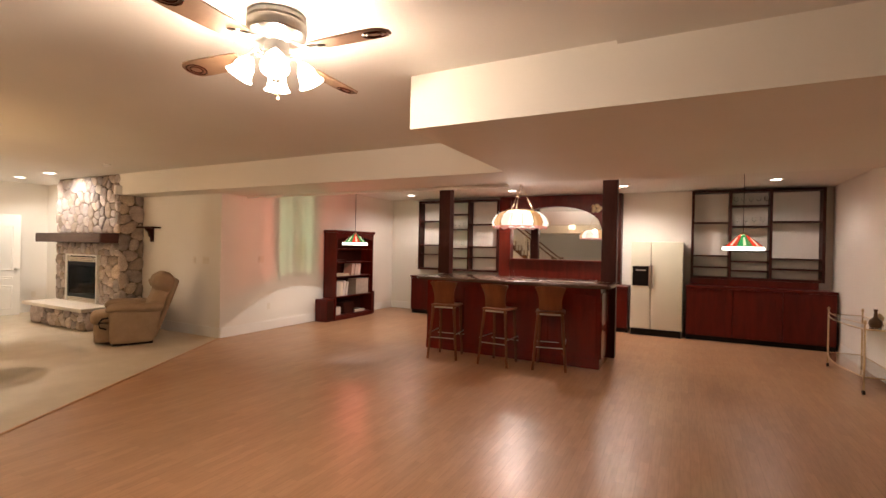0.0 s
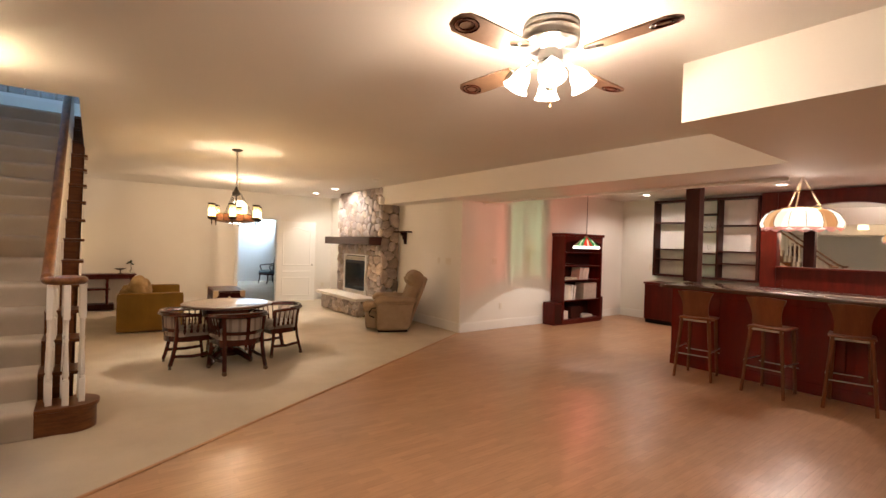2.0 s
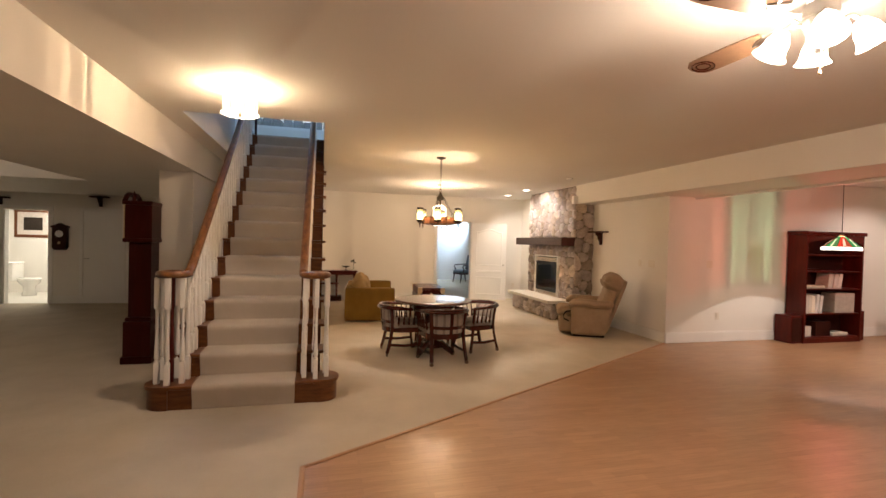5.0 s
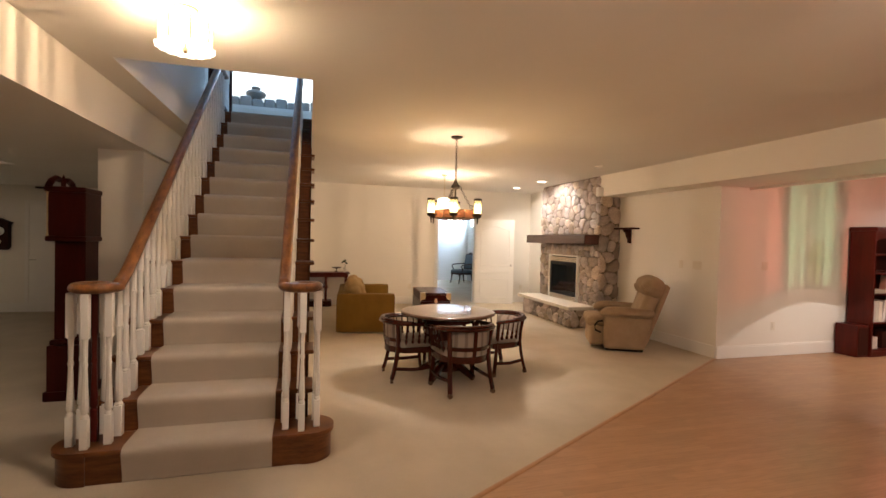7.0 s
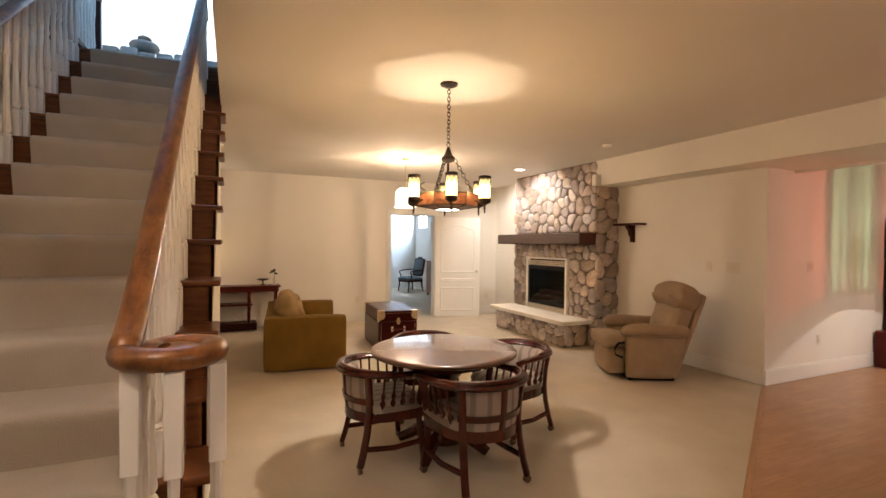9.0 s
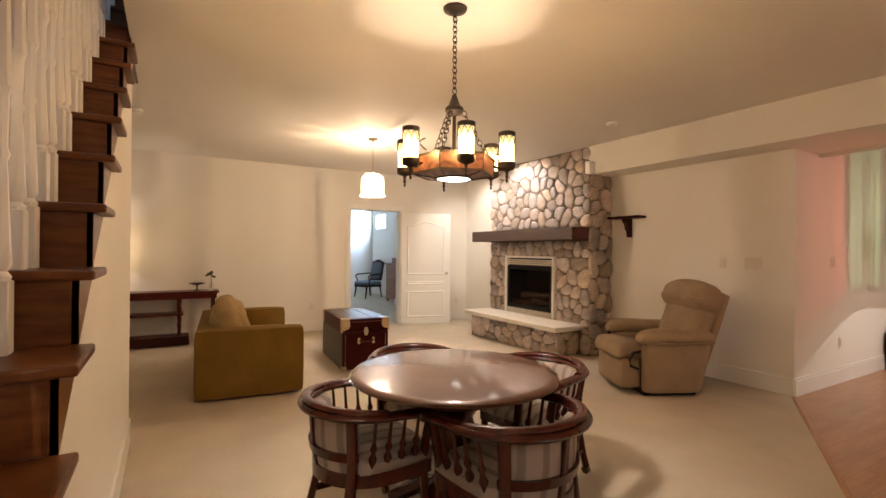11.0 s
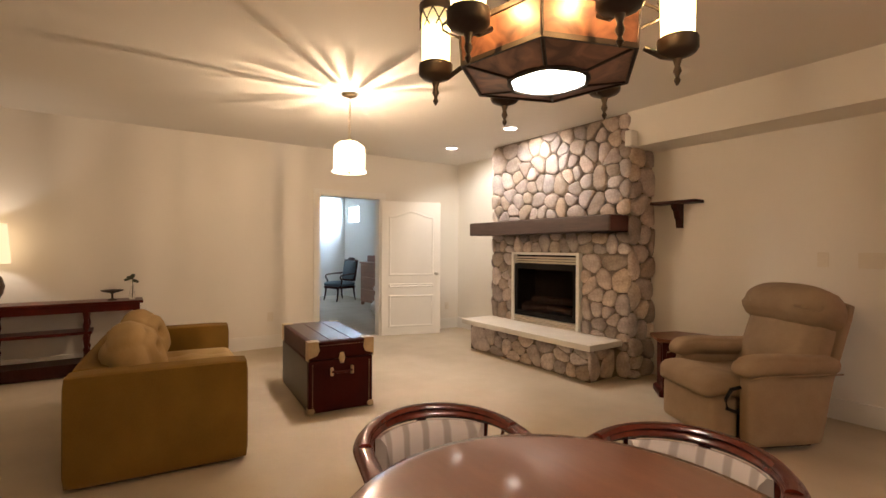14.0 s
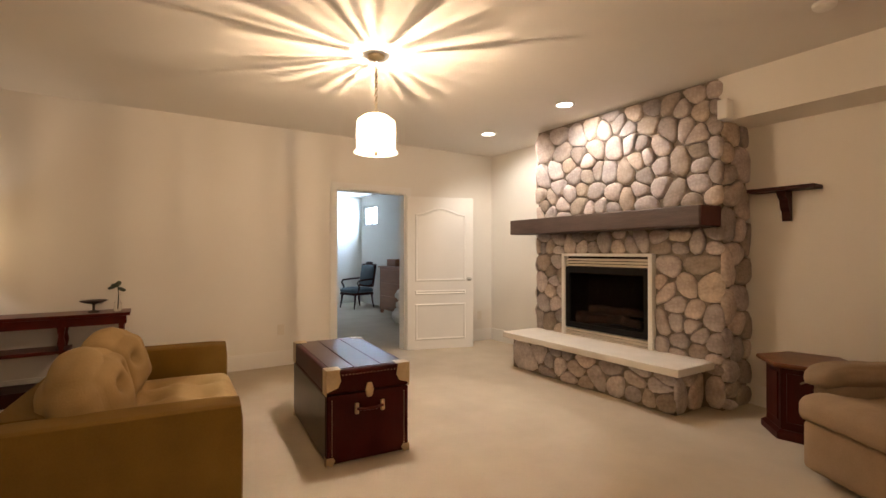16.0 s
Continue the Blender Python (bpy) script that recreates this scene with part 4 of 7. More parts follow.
def wall_bracket_shelf(name, label, w, d, h, at, group=""):
    t = thing(name, label, "shelf", at, group)
    part("board", box(B(), -w / 2, -d, -0.03, w / 2, 0, 0, 0.006), M_MAHOGD, t)
    bm = B()
    pr = [(0, -0.03), (-d * 0.8, -0.03), (-d * 0.74, -0.07), (-d * 0.5, -0.10), (-d * 0.42, -h * 0.6), (-d * 0.25, -h * 0.72), (-d * 0.2, -h), (0, -h)]
    a = [bm.verts.new((-0.03, y, z)) for y, z in pr]
    b = [bm.verts.new((0.03, y, z)) for y, z in pr]
    bm.faces.new(a)
    bm.faces.new(b[::-1])
    for i in range(len(pr)):
        j = (i + 1) % len(pr)
        bm.faces.new((a[i], b[i], b[j], a[j]))
    part("bracket", bm, M_MAHOGD, t, "carved dark wood bracket")
    return t


wall_bracket_shelf("wall_shelf", "small dark mahogany wall shelf on carved bracket", 0.47, 0.17, 0.27, pose(-8.60, NY - 0.002, 1.835))
wall_bracket_shelf("wall_shelf", "small dark shelf bracket on the far wall", 0.34, 0.16, 0.22, pose(BX + 0.002, -4.74, 2.33, 0, 0, 90))
wall_bracket_shelf("wall_shelf", "small dark shelf bracket above the bathroom door", 0.34, 0.16, 0.16, pose(BX + 0.002, -6.55, 2.24, 0, 0, 90))

hexa = thing("side_table", "dark mahogany hexagonal cabinet side table by the hearth", "table", pose(-8.33, 4.93, 0.006, 0, 0, 12))
part("tabletop", lathe(B(), [(0.0, 0.50), (0.30, 0.50), (0.315, 0.51), (0.315, 0.525), (0.305, 0.535), (0, 0.535)], 6), M_BRWOOD, hexa, "brown octagonal top")
part("body", lathe(B(), [(0.25, 0.06), (0.25, 0.50)], 6), M_CLOCK, hexa)
part("base", lathe(B(), [(0.285, 0.0), (0.285, 0.045), (0.255, 0.065)], 6), M_CLOCK, hexa)
for k in range(6):
    a = 60 * k + 30
    part("panel", box(B(), 0.212, -0.09, 0.12, 0.224, 0.09, 0.46, 0.005), M_CLOCK, hexa, "", False, pose(0, 0, 0, 0, 0, a))

recl = thing("recliner", "tan plush upholstered recliner armchair, closed upright", "armchair", pose(-7.63, 4.45, 0.006, 0, 0, -116) @ Matrix.Diagonal((1.0, 1.0, 1.045, 1.0)))
part("base_frame", box(B(), -0.26, -0.30, 0.0, 0.26, 0.30, 0.05), M_BLACK, recl, "dark metal base")
for s in (1, -1):
    y0, y1 = (0.285, 0.395) if s > 0 else (-0.395, -0.285)
    bm = B()
    cushion(bm, -0.36, y0, 0.04, 0.29, y1, 0.50, 0.004, 8, 0.03)
    for v in bm.verts:
        if v.co.x < -0.2:
            v.co.x += 0.10 * (0.50 - v.co.z) / 0.46
    part("side_panel", bm, M_RECL, recl, "", True)
    bm = B()
    cushion(bm, -0.38, y0 - 0.035, 0.485, 0.335, y1 + 0.035, 0.60, 0.012, 12, 0.055)
    for v in bm.verts:
        t = max(0.0, (v.co.x - 0.14) / 0.20)
        v.co.z -= 0.028 * t * t
        v.co.z += 0.008 * math.sin(v.co.x * 8) + 0.004 * noise.noise(v.co * 11)
    arm_pad = part("armrest", bm, M_RECL, recl, "padded rolled armrest", True)
    bm = B()
    tube(bm, [(0.33 - 0.70 * i / 8, (y1 if s > 0 else y0) + s * 0.030, 0.494 - (0.022 if i == 0 else 0)) for i in range(9)], 0.006, 6)
    part("piping", bm, M_RECL, arm_pad, "", True)
bm = B()
cushion(bm, 0.27, -0.275, 0.055, 0.475, 0.275, 0.33, 0.008, 10, 0.035)
part("footrest", bm, M_RECL, recl, "padded folded footrest", True)
bm = B()
cushion(bm, -0.22, -0.28, 0.305, 0.515, 0.28, 0.445, 0.010, 16, 0.055)
for v in bm.verts:
    v.co.z += 0.030 * math.exp(-((v.co.x - 0.38) / 0.13) ** 2) - 0.02 * math.exp(-((v.co.x - 0.06) / 0.12) ** 2) + 0.008 * noise.noise(v.co * 7)
part("seat", bm, M_RECL, recl, "padded seat cushion", True)
tilt = pose(-0.20, 0, 0.36, 0, -20, 0)
bm = B()
cushion(bm, -0.14, -0.30, 0.0, 0.06, 0.30, 0.50, 0.03, 14, 0.06)
for v in bm.verts:
    if v.co.x > 0:
        v.co.x -= 0.035 * math.exp(-((v.co.y / 0.08) ** 2 + ((v.co.z - 0.14) / 0.05) ** 2))
    v.co.x += 0.010 * noise.noise(v.co * 6)
part("backrest", bm, M_RECL, recl, "padded lower back", True, tilt)
bm = B()
cushion(bm, -0.15, -0.355, 0.42, 0.13, 0.355, 0.70, 0.018, 16, 0.10)
for v in bm.verts:
    v.co.z -= 0.055 * abs(v.co.y / 0.355) ** 3.5 * (1 if v.co.z > 0.56 else -0.15)
    if v.co.z < 0.52 and v.co.x > 0:
        v.co.x += 0.02
        v.co.z += 0.018 * math.cos(v.co.y * 4.4)
    v.co.x += 0.010 * noise.noise(v.co * 8) + 0.012 * math.exp(-((v.co.y - 0.05) / 0.025) ** 2) * (v.co.x > 0)
part("head_pillow", bm, M_RECL, recl, "overstuffed head cushion", True, tilt)
part("back_shell", cushion(B(), -0.20, -0.315, -0.24, -0.12, 0.315, 0.66, 0.01, 8, 0.03), M_RECL, recl, "", True, tilt)
bm = B()
tube(bm, [(0.31, 0.33, 0.41), (0.38, 0.335, 0.40), (0.42, 0.335, 0.34), (0.41, 0.335, 0.28), (0.33, 0.33, 0.25)], 0.012, 8)
part("lever", bm, M_BLACK, recl, "dark curved lever", True)
# ---- trunk ----
trunk = thing("steamer_trunk", "dark leather steamer trunk with brass corners and nailheads", "trunk", pose(-9.675, 1.85, 0.006, 0, 0, -4.5))
TL, TW, TH = 1.06, 0.535, 0.58
part("body", box(B(), -TL, 0, 0.012, 0, TW, 0.43, 0.008), M_TRUNK, trunk)
part("lid", box(B(), -TL - 0.003, -0.003, 0.435, 0.003, TW + 0.003, TH, 0.014, 3), M_TRUNK, trunk, "leather lid")
part("lid_panel", box(B(), -TL + 0.03, 0.03, TH + 0.0005, -0.03, TW - 0.03, TH + 0.004, 0.002), M_TRUNKTOP, trunk, "worn canvas top")
for y in (TW / 3, TW * 2 / 3):
    part("lid_slat", box(B(), -TL + 0.03, y - 0.004, TH + 0.0045, -0.03, y + 0.004, TH + 0.007, 0.001), M_TRUNK, trunk)
part("side_panel", box(B(), -TL + 0.02, -0.006, 0.03, -0.02, -0.0005, 0.42, 0.002), M_TRUNKTOP, trunk, "worn canvas side")
for x in (0.0, -TL):
    for y in (0.0, TW):
        sx, sy = (1 if x == 0 else -1), (1 if y > 0 else -1)
        for z0, z1, e in ((TH - 0.15, TH + 0.004, 0.085), (0.0, 0.055, 0.05)):
            bm = B()
            xa, xb = x + sx * 0.006, x - sx * e
            ya, yb = y + sy * 0.007, y - sy * e
            px = [(ya, z0 + 0.02), (yb + sy * 0.02, z0 + 0.045 if e > 0.06 else z0), (yb, z1 - 0.07 if e > 0.06 else z1 - 0.02), (yb + sy * 0.012, z1), (ya, z1)]
            va = [bm.verts.new((xa, q[0], q[1])) for q in px]
            vb = [bm.verts.new((xa - sx * 0.004, q[0], q[1])) for q in px]
            bm.faces.new(va)
            bm.faces.new(vb)
            for i in range(5):
                bm.faces.new((va[i], va[(i + 1) % 5], vb[(i + 1) % 5], vb[i]))
            box(bm, min(xa, xb), min(ya, ya - sy * 0.004), z0, max(xa, xb), max(ya, ya - sy * 0.004), z1)
            if e > 0.06:
                box(bm, min(xa, xb), min(ya, yb), TH + 0.002, max(xa, xb), max(ya, yb), TH + 0.006)
            part("corner_cap", bm, M_BRASS, trunk, "aged brass corner cap")
bm = B()
lathe(bm, [(0, 0), (0.030, 0.0), (0.026, 0.006), (0, 0.009)], 6)
for v in bm.verts:
    v.co.y *= 1.75
part("lock_plate", bm, M_BRASS, trunk, "brass lock plate", True, pose(0.006, TW / 2, 0.44, 90, 0, 90))
for y in (TW / 2 - 0.085, TW / 2 + 0.085):
    bm = B()
    box(bm, 0.003, y - 0.014, 0.30, 0.022, y + 0.014, 0.37, 0.008, 3)
    part("handle_loop", bm, M_BRASS, trunk, "brass handle loop", True)
bm = B()
tube(bm, [(0.014, TW / 2 - 0.085, 0.335), (0.03, TW / 2 - 0.04, 0.33), (0.03, TW / 2 + 0.04, 0.33), (0.014, TW / 2 + 0.085, 0.335)], 0.011, 8)
part("handle", bm, M_MAHOG, trunk, "leather carrying handle", True)
bm = B()
for i in range(22):
    z = 0.03 + i * 0.0175
    for y in (0.03, TW - 0.03):
        lathe(bm, [(0.005, 0), (0.003, 0.003), (0, 0.0035)], 5, 0, 0, 0)
        bmesh.ops.transform(bm, matrix=pose(0.0005, y, z, 0, 90, 0), verts=bm.verts[-15:])
for i in range(20):
    y = 0.05 + i * (TW - 0.1) / 19
    lathe(bm, [(0.005, 0), (0.003, 0.003), (0, 0.0035)], 5, 0, 0, 0)
    bmesh.ops.transform(bm, matrix=pose(0.004, y, TH - 0.03, 0, 90, 0), verts=bm.verts[-15:])
tagged(part("nailheads", bm, M_BRASS, trunk, "rows of brass nailheads"), kind="stuff")
# ---- sofa ----
sofa = thing("sofa", "mustard velvet track-arm sofa with tufted seat and loose cushions", "sofa", pose(-9.215, 0.36, 0.006, 0, 0, -5.3))
SLN, SDP = 1.72, 0.93
for x in (-0.19, -SLN):
    bm = B()
    cushion(bm, x, 0.0, 0.02, x + 0.19, SDP, 0.634, 0.003, 8, 0.024)
    part("arm", bm, M_SOFA, sofa, "flat velvet arm", True)
part("back", cushion(B(), -SLN + 0.19, 0.0, 0.02, -0.19, 0.20, 0.64, 0.006, 8, 0.035), M_SOFA, sofa, "", True)
part("base", cushion(B(), -SLN + 0.19, 0.20, 0.03, -0.19, SDP - 0.01, 0.28, 0.004, 6, 0.02), M_SOFA, sofa, "", True)
bm = B()
cushion(bm, -SLN + 0.195, 0.22, 0.27, -0.195, SDP + 0.01, 0.44, 0.035, 22, 0.06)
for v in bm.verts:
    if v.co.z > 0.38:
        for tx in (-0.55, -0.95, -1.28):
            for ty in (0.48, 0.75):
                d2 = (v.co.x - tx) ** 2 + (v.co.y - ty) ** 2
                v.co.z -= 0.075 * math.exp(-d2 / 0.007)
part("seat", bm, M_SOFACUSH, sofa, "tufted seat cushion", True)
for k, (cx, w) in enumerate(((-0.535, 0.67), (-1.19, 0.67))):
    bm = B()
    cushion(bm, -w / 2, -0.13, 0.0, w / 2, 0.13, 0.39, 0.05, 22, 0.10)
    for v in bm.verts:
        sag = 0.05 * (v.co.z / 0.39) * (v.co.x / (w / 2)) ** 2
        v.co.z -= sag
        if v.co.y > 0:
            for tx in (-0.14, 0.13):
                d2 = (v.co.x - tx) ** 2 + ((v.co.z - 0.23) * 1.6) ** 2
                v.co.y -= 0.07 * math.exp(-d2 / 0.0035)
            v.co.y += 0.012 * math.sin(v.co.x * 16 + k) * (v.co.z / 0.4)
        v.co += 0.010 * noise.noise_vector(v.co * 6 + Vector((k, 0, 0)))
    part("back_cushion", bm, M_SOFACUSH, sofa, "soft tufted back cushion", True, pose(cx, 0.34, 0.42, 16, 0, 3 * (1 - 2 * k)))
# ---- game table and chairs ----
TBL = (-6.66, 1.44)
table = thing("round_table", "round dark polished wooden pedestal table", "table", pose(TBL[0], TBL[1], 0.006))
part("tabletop", lathe(B(), [(0, 0.712), (0.485, 0.712), (0.512, 0.719), (0.530, 0.729), (0.530, 0.742), (0.520, 0.750), (0.485, 0.753), (0, 0.753)], 64), M_TABLE, table, "polished brown top with moulded edge", True)
part("apron", lathe(B(), [(0.30, 0.64), (0.30, 0.712)], 48), M_CHAIRW, table, "", True)
part("pedestal", lathe(B(), [(0.17, 0.10), (0.18, 0.14), (0.10, 0.20), (0.085, 0.30), (0.12, 0.40), (0.10, 0.52), (0.16, 0.60), (0.20, 0.64), (0.20, 0.712)], 20), M_CHAIRW, table, "turned dark pedestal", True)
for k in range(4):
    bm = B()
    tube(bm, [(0.05, 0, 0.14), (0.16, 0, 0.15), (0.26, 0, 0.09), (0.34, 0, 0.045)], 0.06, 8, 0.035, flat=(1, 0.9))
    part("foot", bm, M_CHAIRW, table, "", True, pose(0, 0, 0, 0, 0, 45 + 90 * k))


def horseshoe(t, rx=0.30, ry=0.295):
    """Plan of the chair's bent arm rail; t runs from one arm tip to the other."""
    if t < 0.2:
        return (0.20 - t / 0.2 * 0.20, -ry)
    if t > 0.8:
        return (0.0 + (t - 0.8) / 0.2 * 0.20, ry)
    a = radians(-90 - (t - 0.2) / 0.6 * 180)
    return (rx * math.cos(a), ry * math.sin(a))


def bar_between(bm, pts, w, d, n):
    """A flat bar along points, w across and d deep, its width held along the direction n."""
    n = Vector(n).normalized()
    rings = []
    for i, p in enumerate(pts):
        p = Vector(p)
        t = (Vector(pts[min(i + 1, len(pts) - 1)]) - Vector(pts[max(i - 1, 0)])).normalized()
        q = t.cross(n).normalized()
        rings.append([bm.verts.new(p + n * (w * a) + q * (d * b)) for a, b in ((0.5, 0.3), (0.3, 0.5), (-0.3, 0.5), (-0.5, 0.3), (-0.5, -0.3), (-0.3, -0.5), (0.3, -0.5), (0.5, -0.3))])
    for a, b in zip(rings, rings[1:]):
        for k in range(8):
            bm.faces.new((a[k], a[(k + 1) % 8], b[(k + 1) % 8], b[k]))
    bm.faces.new(rings[0])
    bm.faces.new(rings[-1][::-1])
    return bm


def game_chair(at):
    c = thing("captains_chair", "dark wooden barrel-back game chair with striped upholstery on casters", "chair", at, "chairs round the game table")
    bm = B()
    pts = [(*horseshoe(i / 40, 0.305, 0.30), 0.682 + 0.018 * math.sin(math.pi * i / 40)) for i in range(41)]
    pts = [(0.222, -0.285, 0.662)] + pts + [(0.222, 0.285, 0.662)]
    tube(bm, pts, 0.036, 12, flat=(1.0, 0.62))
    rail = part("arm_rail", bm, M_CHAIRW, c, "bent polished arm rail", True)
    bm = B()
    tube(bm, [(*horseshoe(0.22 + 0.56 * i / 30, 0.300, 0.295), 0.708 + 0.022 * math.sin(math.pi * i / 30)) for i in range(31)], 0.024, 10, flat=(1.0, 0.7))
    part("crest", bm, M_CHAIRW, rail, "raised crest along the back", True)
    # horseshoe seat frame
    bm = B()
    ring = [(p[0] * 0.90, p[1] * 0.88) for p in (horseshoe(0.02 + 0.96 * i / 30) for i in range(31))]
    ring = [(0.225, -0.24)] + ring + [(0.225, 0.24)]
    prism(bm, ring, 0.345, 0.415)
    part("seat_frame", bm, M_CHAIRW, c, "", True)
    bm = B()
    cushion(bm, -0.25, -0.25, 0.395, 0.245, 0.25, 0.480, 0.022, 12, 0.05)
    for v in bm.verts:
        d = math.hypot(v.co.x, v.co.y)
        if d > 0.262 and v.co.x < 0.05:
            v.co.x *= 0.262 / d
            v.co.y *= 0.262 / d
    part("seat", bm, M_STRIPE, c, "striped upholstered seat", True)
    # padded back, curved inside the rail
    bm = B()
    rows = []
    for i in range(17):
        a = radians(180 - 56 + 112 * i / 16)
        row = []
        for rr, z in ((0.252, 0.43), (0.222, 0.46), (0.215, 0.57), (0.230, 0.655), (0.255, 0.685), (0.276, 0.68), (0.276, 0.56), (0.262, 0.43)):
            row.append(bm.verts.new((rr * math.cos(a), rr * math.sin(a), z)))
        rows.append(row)
    for a, b in zip(rows, rows[1:]):
        for k in range(8):
            bm.faces.new((a[k], b[k], b[(k + 1) % 8], a[(k + 1) % 8]))
    bm.faces.new(rows[0])
    bm.faces.new(rows[-1][::-1])
    part("back_pad", bm, M_STRIPE, c, "striped padded backrest", True)
    # middle slat and the curved lower rail of the back
    part("back_slat", bar_between(B(), [(-0.262, 0, 0.40), (-0.278, 0, 0.50), (-0.290, 0, 0.685)], 0.040, 0.014, (0, 1, 0)), M_CHAIRW, c)
    bm = B()
    lathe(bm, [(0.266, 0.475), (0.284, 0.475), (0.289, 0.515), (0.271, 0.515), (0.266, 0.475)], 16, 0, 0, 0, 122, 116)
    part("back_rail", bm, M_CHAIRW, c, "", True)
    for s in (1, -1):
        # back post that runs down into the rear leg, with its caster
        bm = bar_between(B(), [(-0.185, s * 0.238, 0.685), (-0.172, s * 0.222, 0.56), (-0.168, s * 0.214, 0.42), (-0.182, s * 0.218, 0.28), (-0.212, s * 0.228, 0.13), (-0.235, s * 0.236, 0.048)], 0.046, 0.036, (0.55, s * 0.83, 0))
        leg = part("leg", bm, M_CHAIRW, c, "back post and rear leg in one", True)
        bm = B()
        tube(bm, [(-0.248, s * 0.236, 0.025), (-0.222, s * 0.236, 0.025)], 0.025, 12)
        part("caster", bm, M_BRONZE, leg, "small dark bronze caster", True)
        bm = bar_between(B(), [(0.195, s * 0.285, 0.672), (0.185, s * 0.258, 0.55), (0.180, s * 0.235, 0.42), (0.190, s * 0.235, 0.25), (0.215, s * 0.245, 0.048)], 0.042, 0.034, (0, 1, 0))
        leg = part("leg", bm, M_CHAIRW, c, "", True)
        bm = B()
        tube(bm, [(0.202, s * 0.245, 0.025), (0.228, s * 0.245, 0.025)], 0.025, 12)
        part("caster", bm, M_BRONZE, leg, "small dark bronze caster", True)
        for x in (0.125, 0.055, -0.015, -0.085):
            top, low = s * (0.292 if x > -0.05 else 0.282), s * (0.240 if x > -0.05 else 0.232)
            bm = B()
            lathe(bm, [(0.009, 0), (0.011, 0.04), (0.020, 0.075), (0.009, 0.105), (0.017, 0.13), (0.009, 0.155), (0.007, 0.27)], 8)
            lean = math.degrees(math.atan2(top - low, 0.27))
            part("spindle", bm, M_CHAIRW, c, "", True, pose(x, low, 0.41, -lean, 0, 0))
        bm = B()
        tube(bm, [(-0.205, s * 0.226, 0.165), (0.0, s * 0.245, 0.15), (0.203, s * 0.24, 0.165)], 0.016, 8, flat=(1.0, 1.3))
        part("stretcher", bm, M_CHAIRW, c, "", True)
    return c


first = game_chair(pose(-6.23, 1.47, 0.006, 0, 0, 189) @ Matrix.Diagonal((1.02, 1.02, 0.955, 1.0)))
for x, y, turn in ((-6.78, 1.02, 92), (-6.82, 2.12, -77), (-7.40, 1.61, -13)):
    copy_thing(first, pose(x, y, 0.006, 0, 0, turn) @ Matrix.Diagonal((0.97, 0.97, 0.965, 1.0)))

# ---- console, table lamp, ornaments ----
console = thing("console_table", "long dark mahogany console table with two lower shelves", "table")
part("tabletop", box(B(), -12.42, -1.35, 0.735, -12.06, 0.80, 0.765, 0.006), M_MAHOG, console)
part("apron", box(B(), -12.40, -1.32, 0.66, -12.09, 0.77, 0.735), M_MAHOG, console)
part("lower_shelf", box(B(), -12.40, -1.28, 0.43, -12.10, 0.35, 0.46, 0.004), M_MAHOG, console)
part("plinth", box(B(), -12.41, -1.32, 0.02, -12.08, 0.42, 0.14, 0.006), M_MAHOGD, console)
for y in (-1.28, -0.42, 0.30):
    for x in (-12.37, -12.12):
        bm = B()
        lathe(bm, [(0.022, 0.14), (0.022, 0.24), (0.030, 0.27), (0.018, 0.30), (0.03, 0.40), (0.02, 0.43), (0.02, 0.47), (0.03, 0.52), (0.02, 0.58), (0.03, 0.64), (0.03, 0.66)], 10, x, y, 0)
        part("leg", bm, M_MAHOG, console, "", True)
for x in (-12.37, -12.12):
    part("end_post", box(B(), x - 0.02, 0.71, 0.02, x + 0.02, 0.75, 0.66), M_MAHOG, console)
lamp = thing("table_lamp", "lit table lamp, round bronze base and pleated linen shade", "lamp", pose(-12.18, -0.50, 0.766))
part("base", lathe(B(), [(0, 0), (0.07, 0), (0.08, 0.02), (0.12, 0.05), (0.155, 0.12), (0.165, 0.19), (0.145, 0.27), (0.09, 0.33), (0.03, 0.36), (0.015, 0.38), (0.015, 0.43), (0, 0.43)], 24), M_BRONZE, lamp, "round bronze base", True)
bm = B()
n = 72
lo = [bm.verts.new(((0.205 + 0.004 * (i % 2)) * math.cos(2 * math.pi * i / n), (0.205 + 0.004 * (i % 2)) * math.sin(2 * math.pi * i / n), 0.41)) for i in range(n)]
hi = [bm.verts.new(((0.175 + 0.004 * (i % 2)) * math.cos(2 * math.pi * i / n), (0.175 + 0.004 * (i % 2)) * math.sin(2 * math.pi * i / n), 0.80)) for i in range(n)]
for i in range(n):
    bm.faces.new((lo[i], lo[(i + 1) % n], hi[(i + 1) % n], hi[i]))
part("shade", bm, M_SHADE, lamp, "glowing pleated linen shade")
dish = thing("compote_dish", "dark bronze footed dish on the console", "dish", pose(-12.20, 0.52, 0.766))
part("bowl", lathe(B(), [(0, 0), (0.045, 0), (0.04, 0.012), (0.010, 0.02), (0.010, 0.07), (0.02, 0.078), (0.07, 0.09), (0.105, 0.105), (0.105, 0.11), (0.06, 0.10), (0, 0.092)], 20), M_IRON, dish, "", True)
vase = thing("bud_vase", "clear glass bud vase with a dark leafy sprig", "vase", pose(-12.22, 0.70, 0.766))
part("glass", lathe(B(), [(0, 0), (0.028, 0), (0.034, 0.03), (0.028, 0.08), (0.012, 0.12), (0.014, 0.15)], 14, cap=False), M_GLASS, vase, "", True)
bm = B()
tube(bm, [(0, 0, 0.02), (0.005, 0.005, 0.15), (-0.005, 0.0, 0.23)], 0.0035, 6)
part("stem", bm, M_LEAF, vase, "", True)
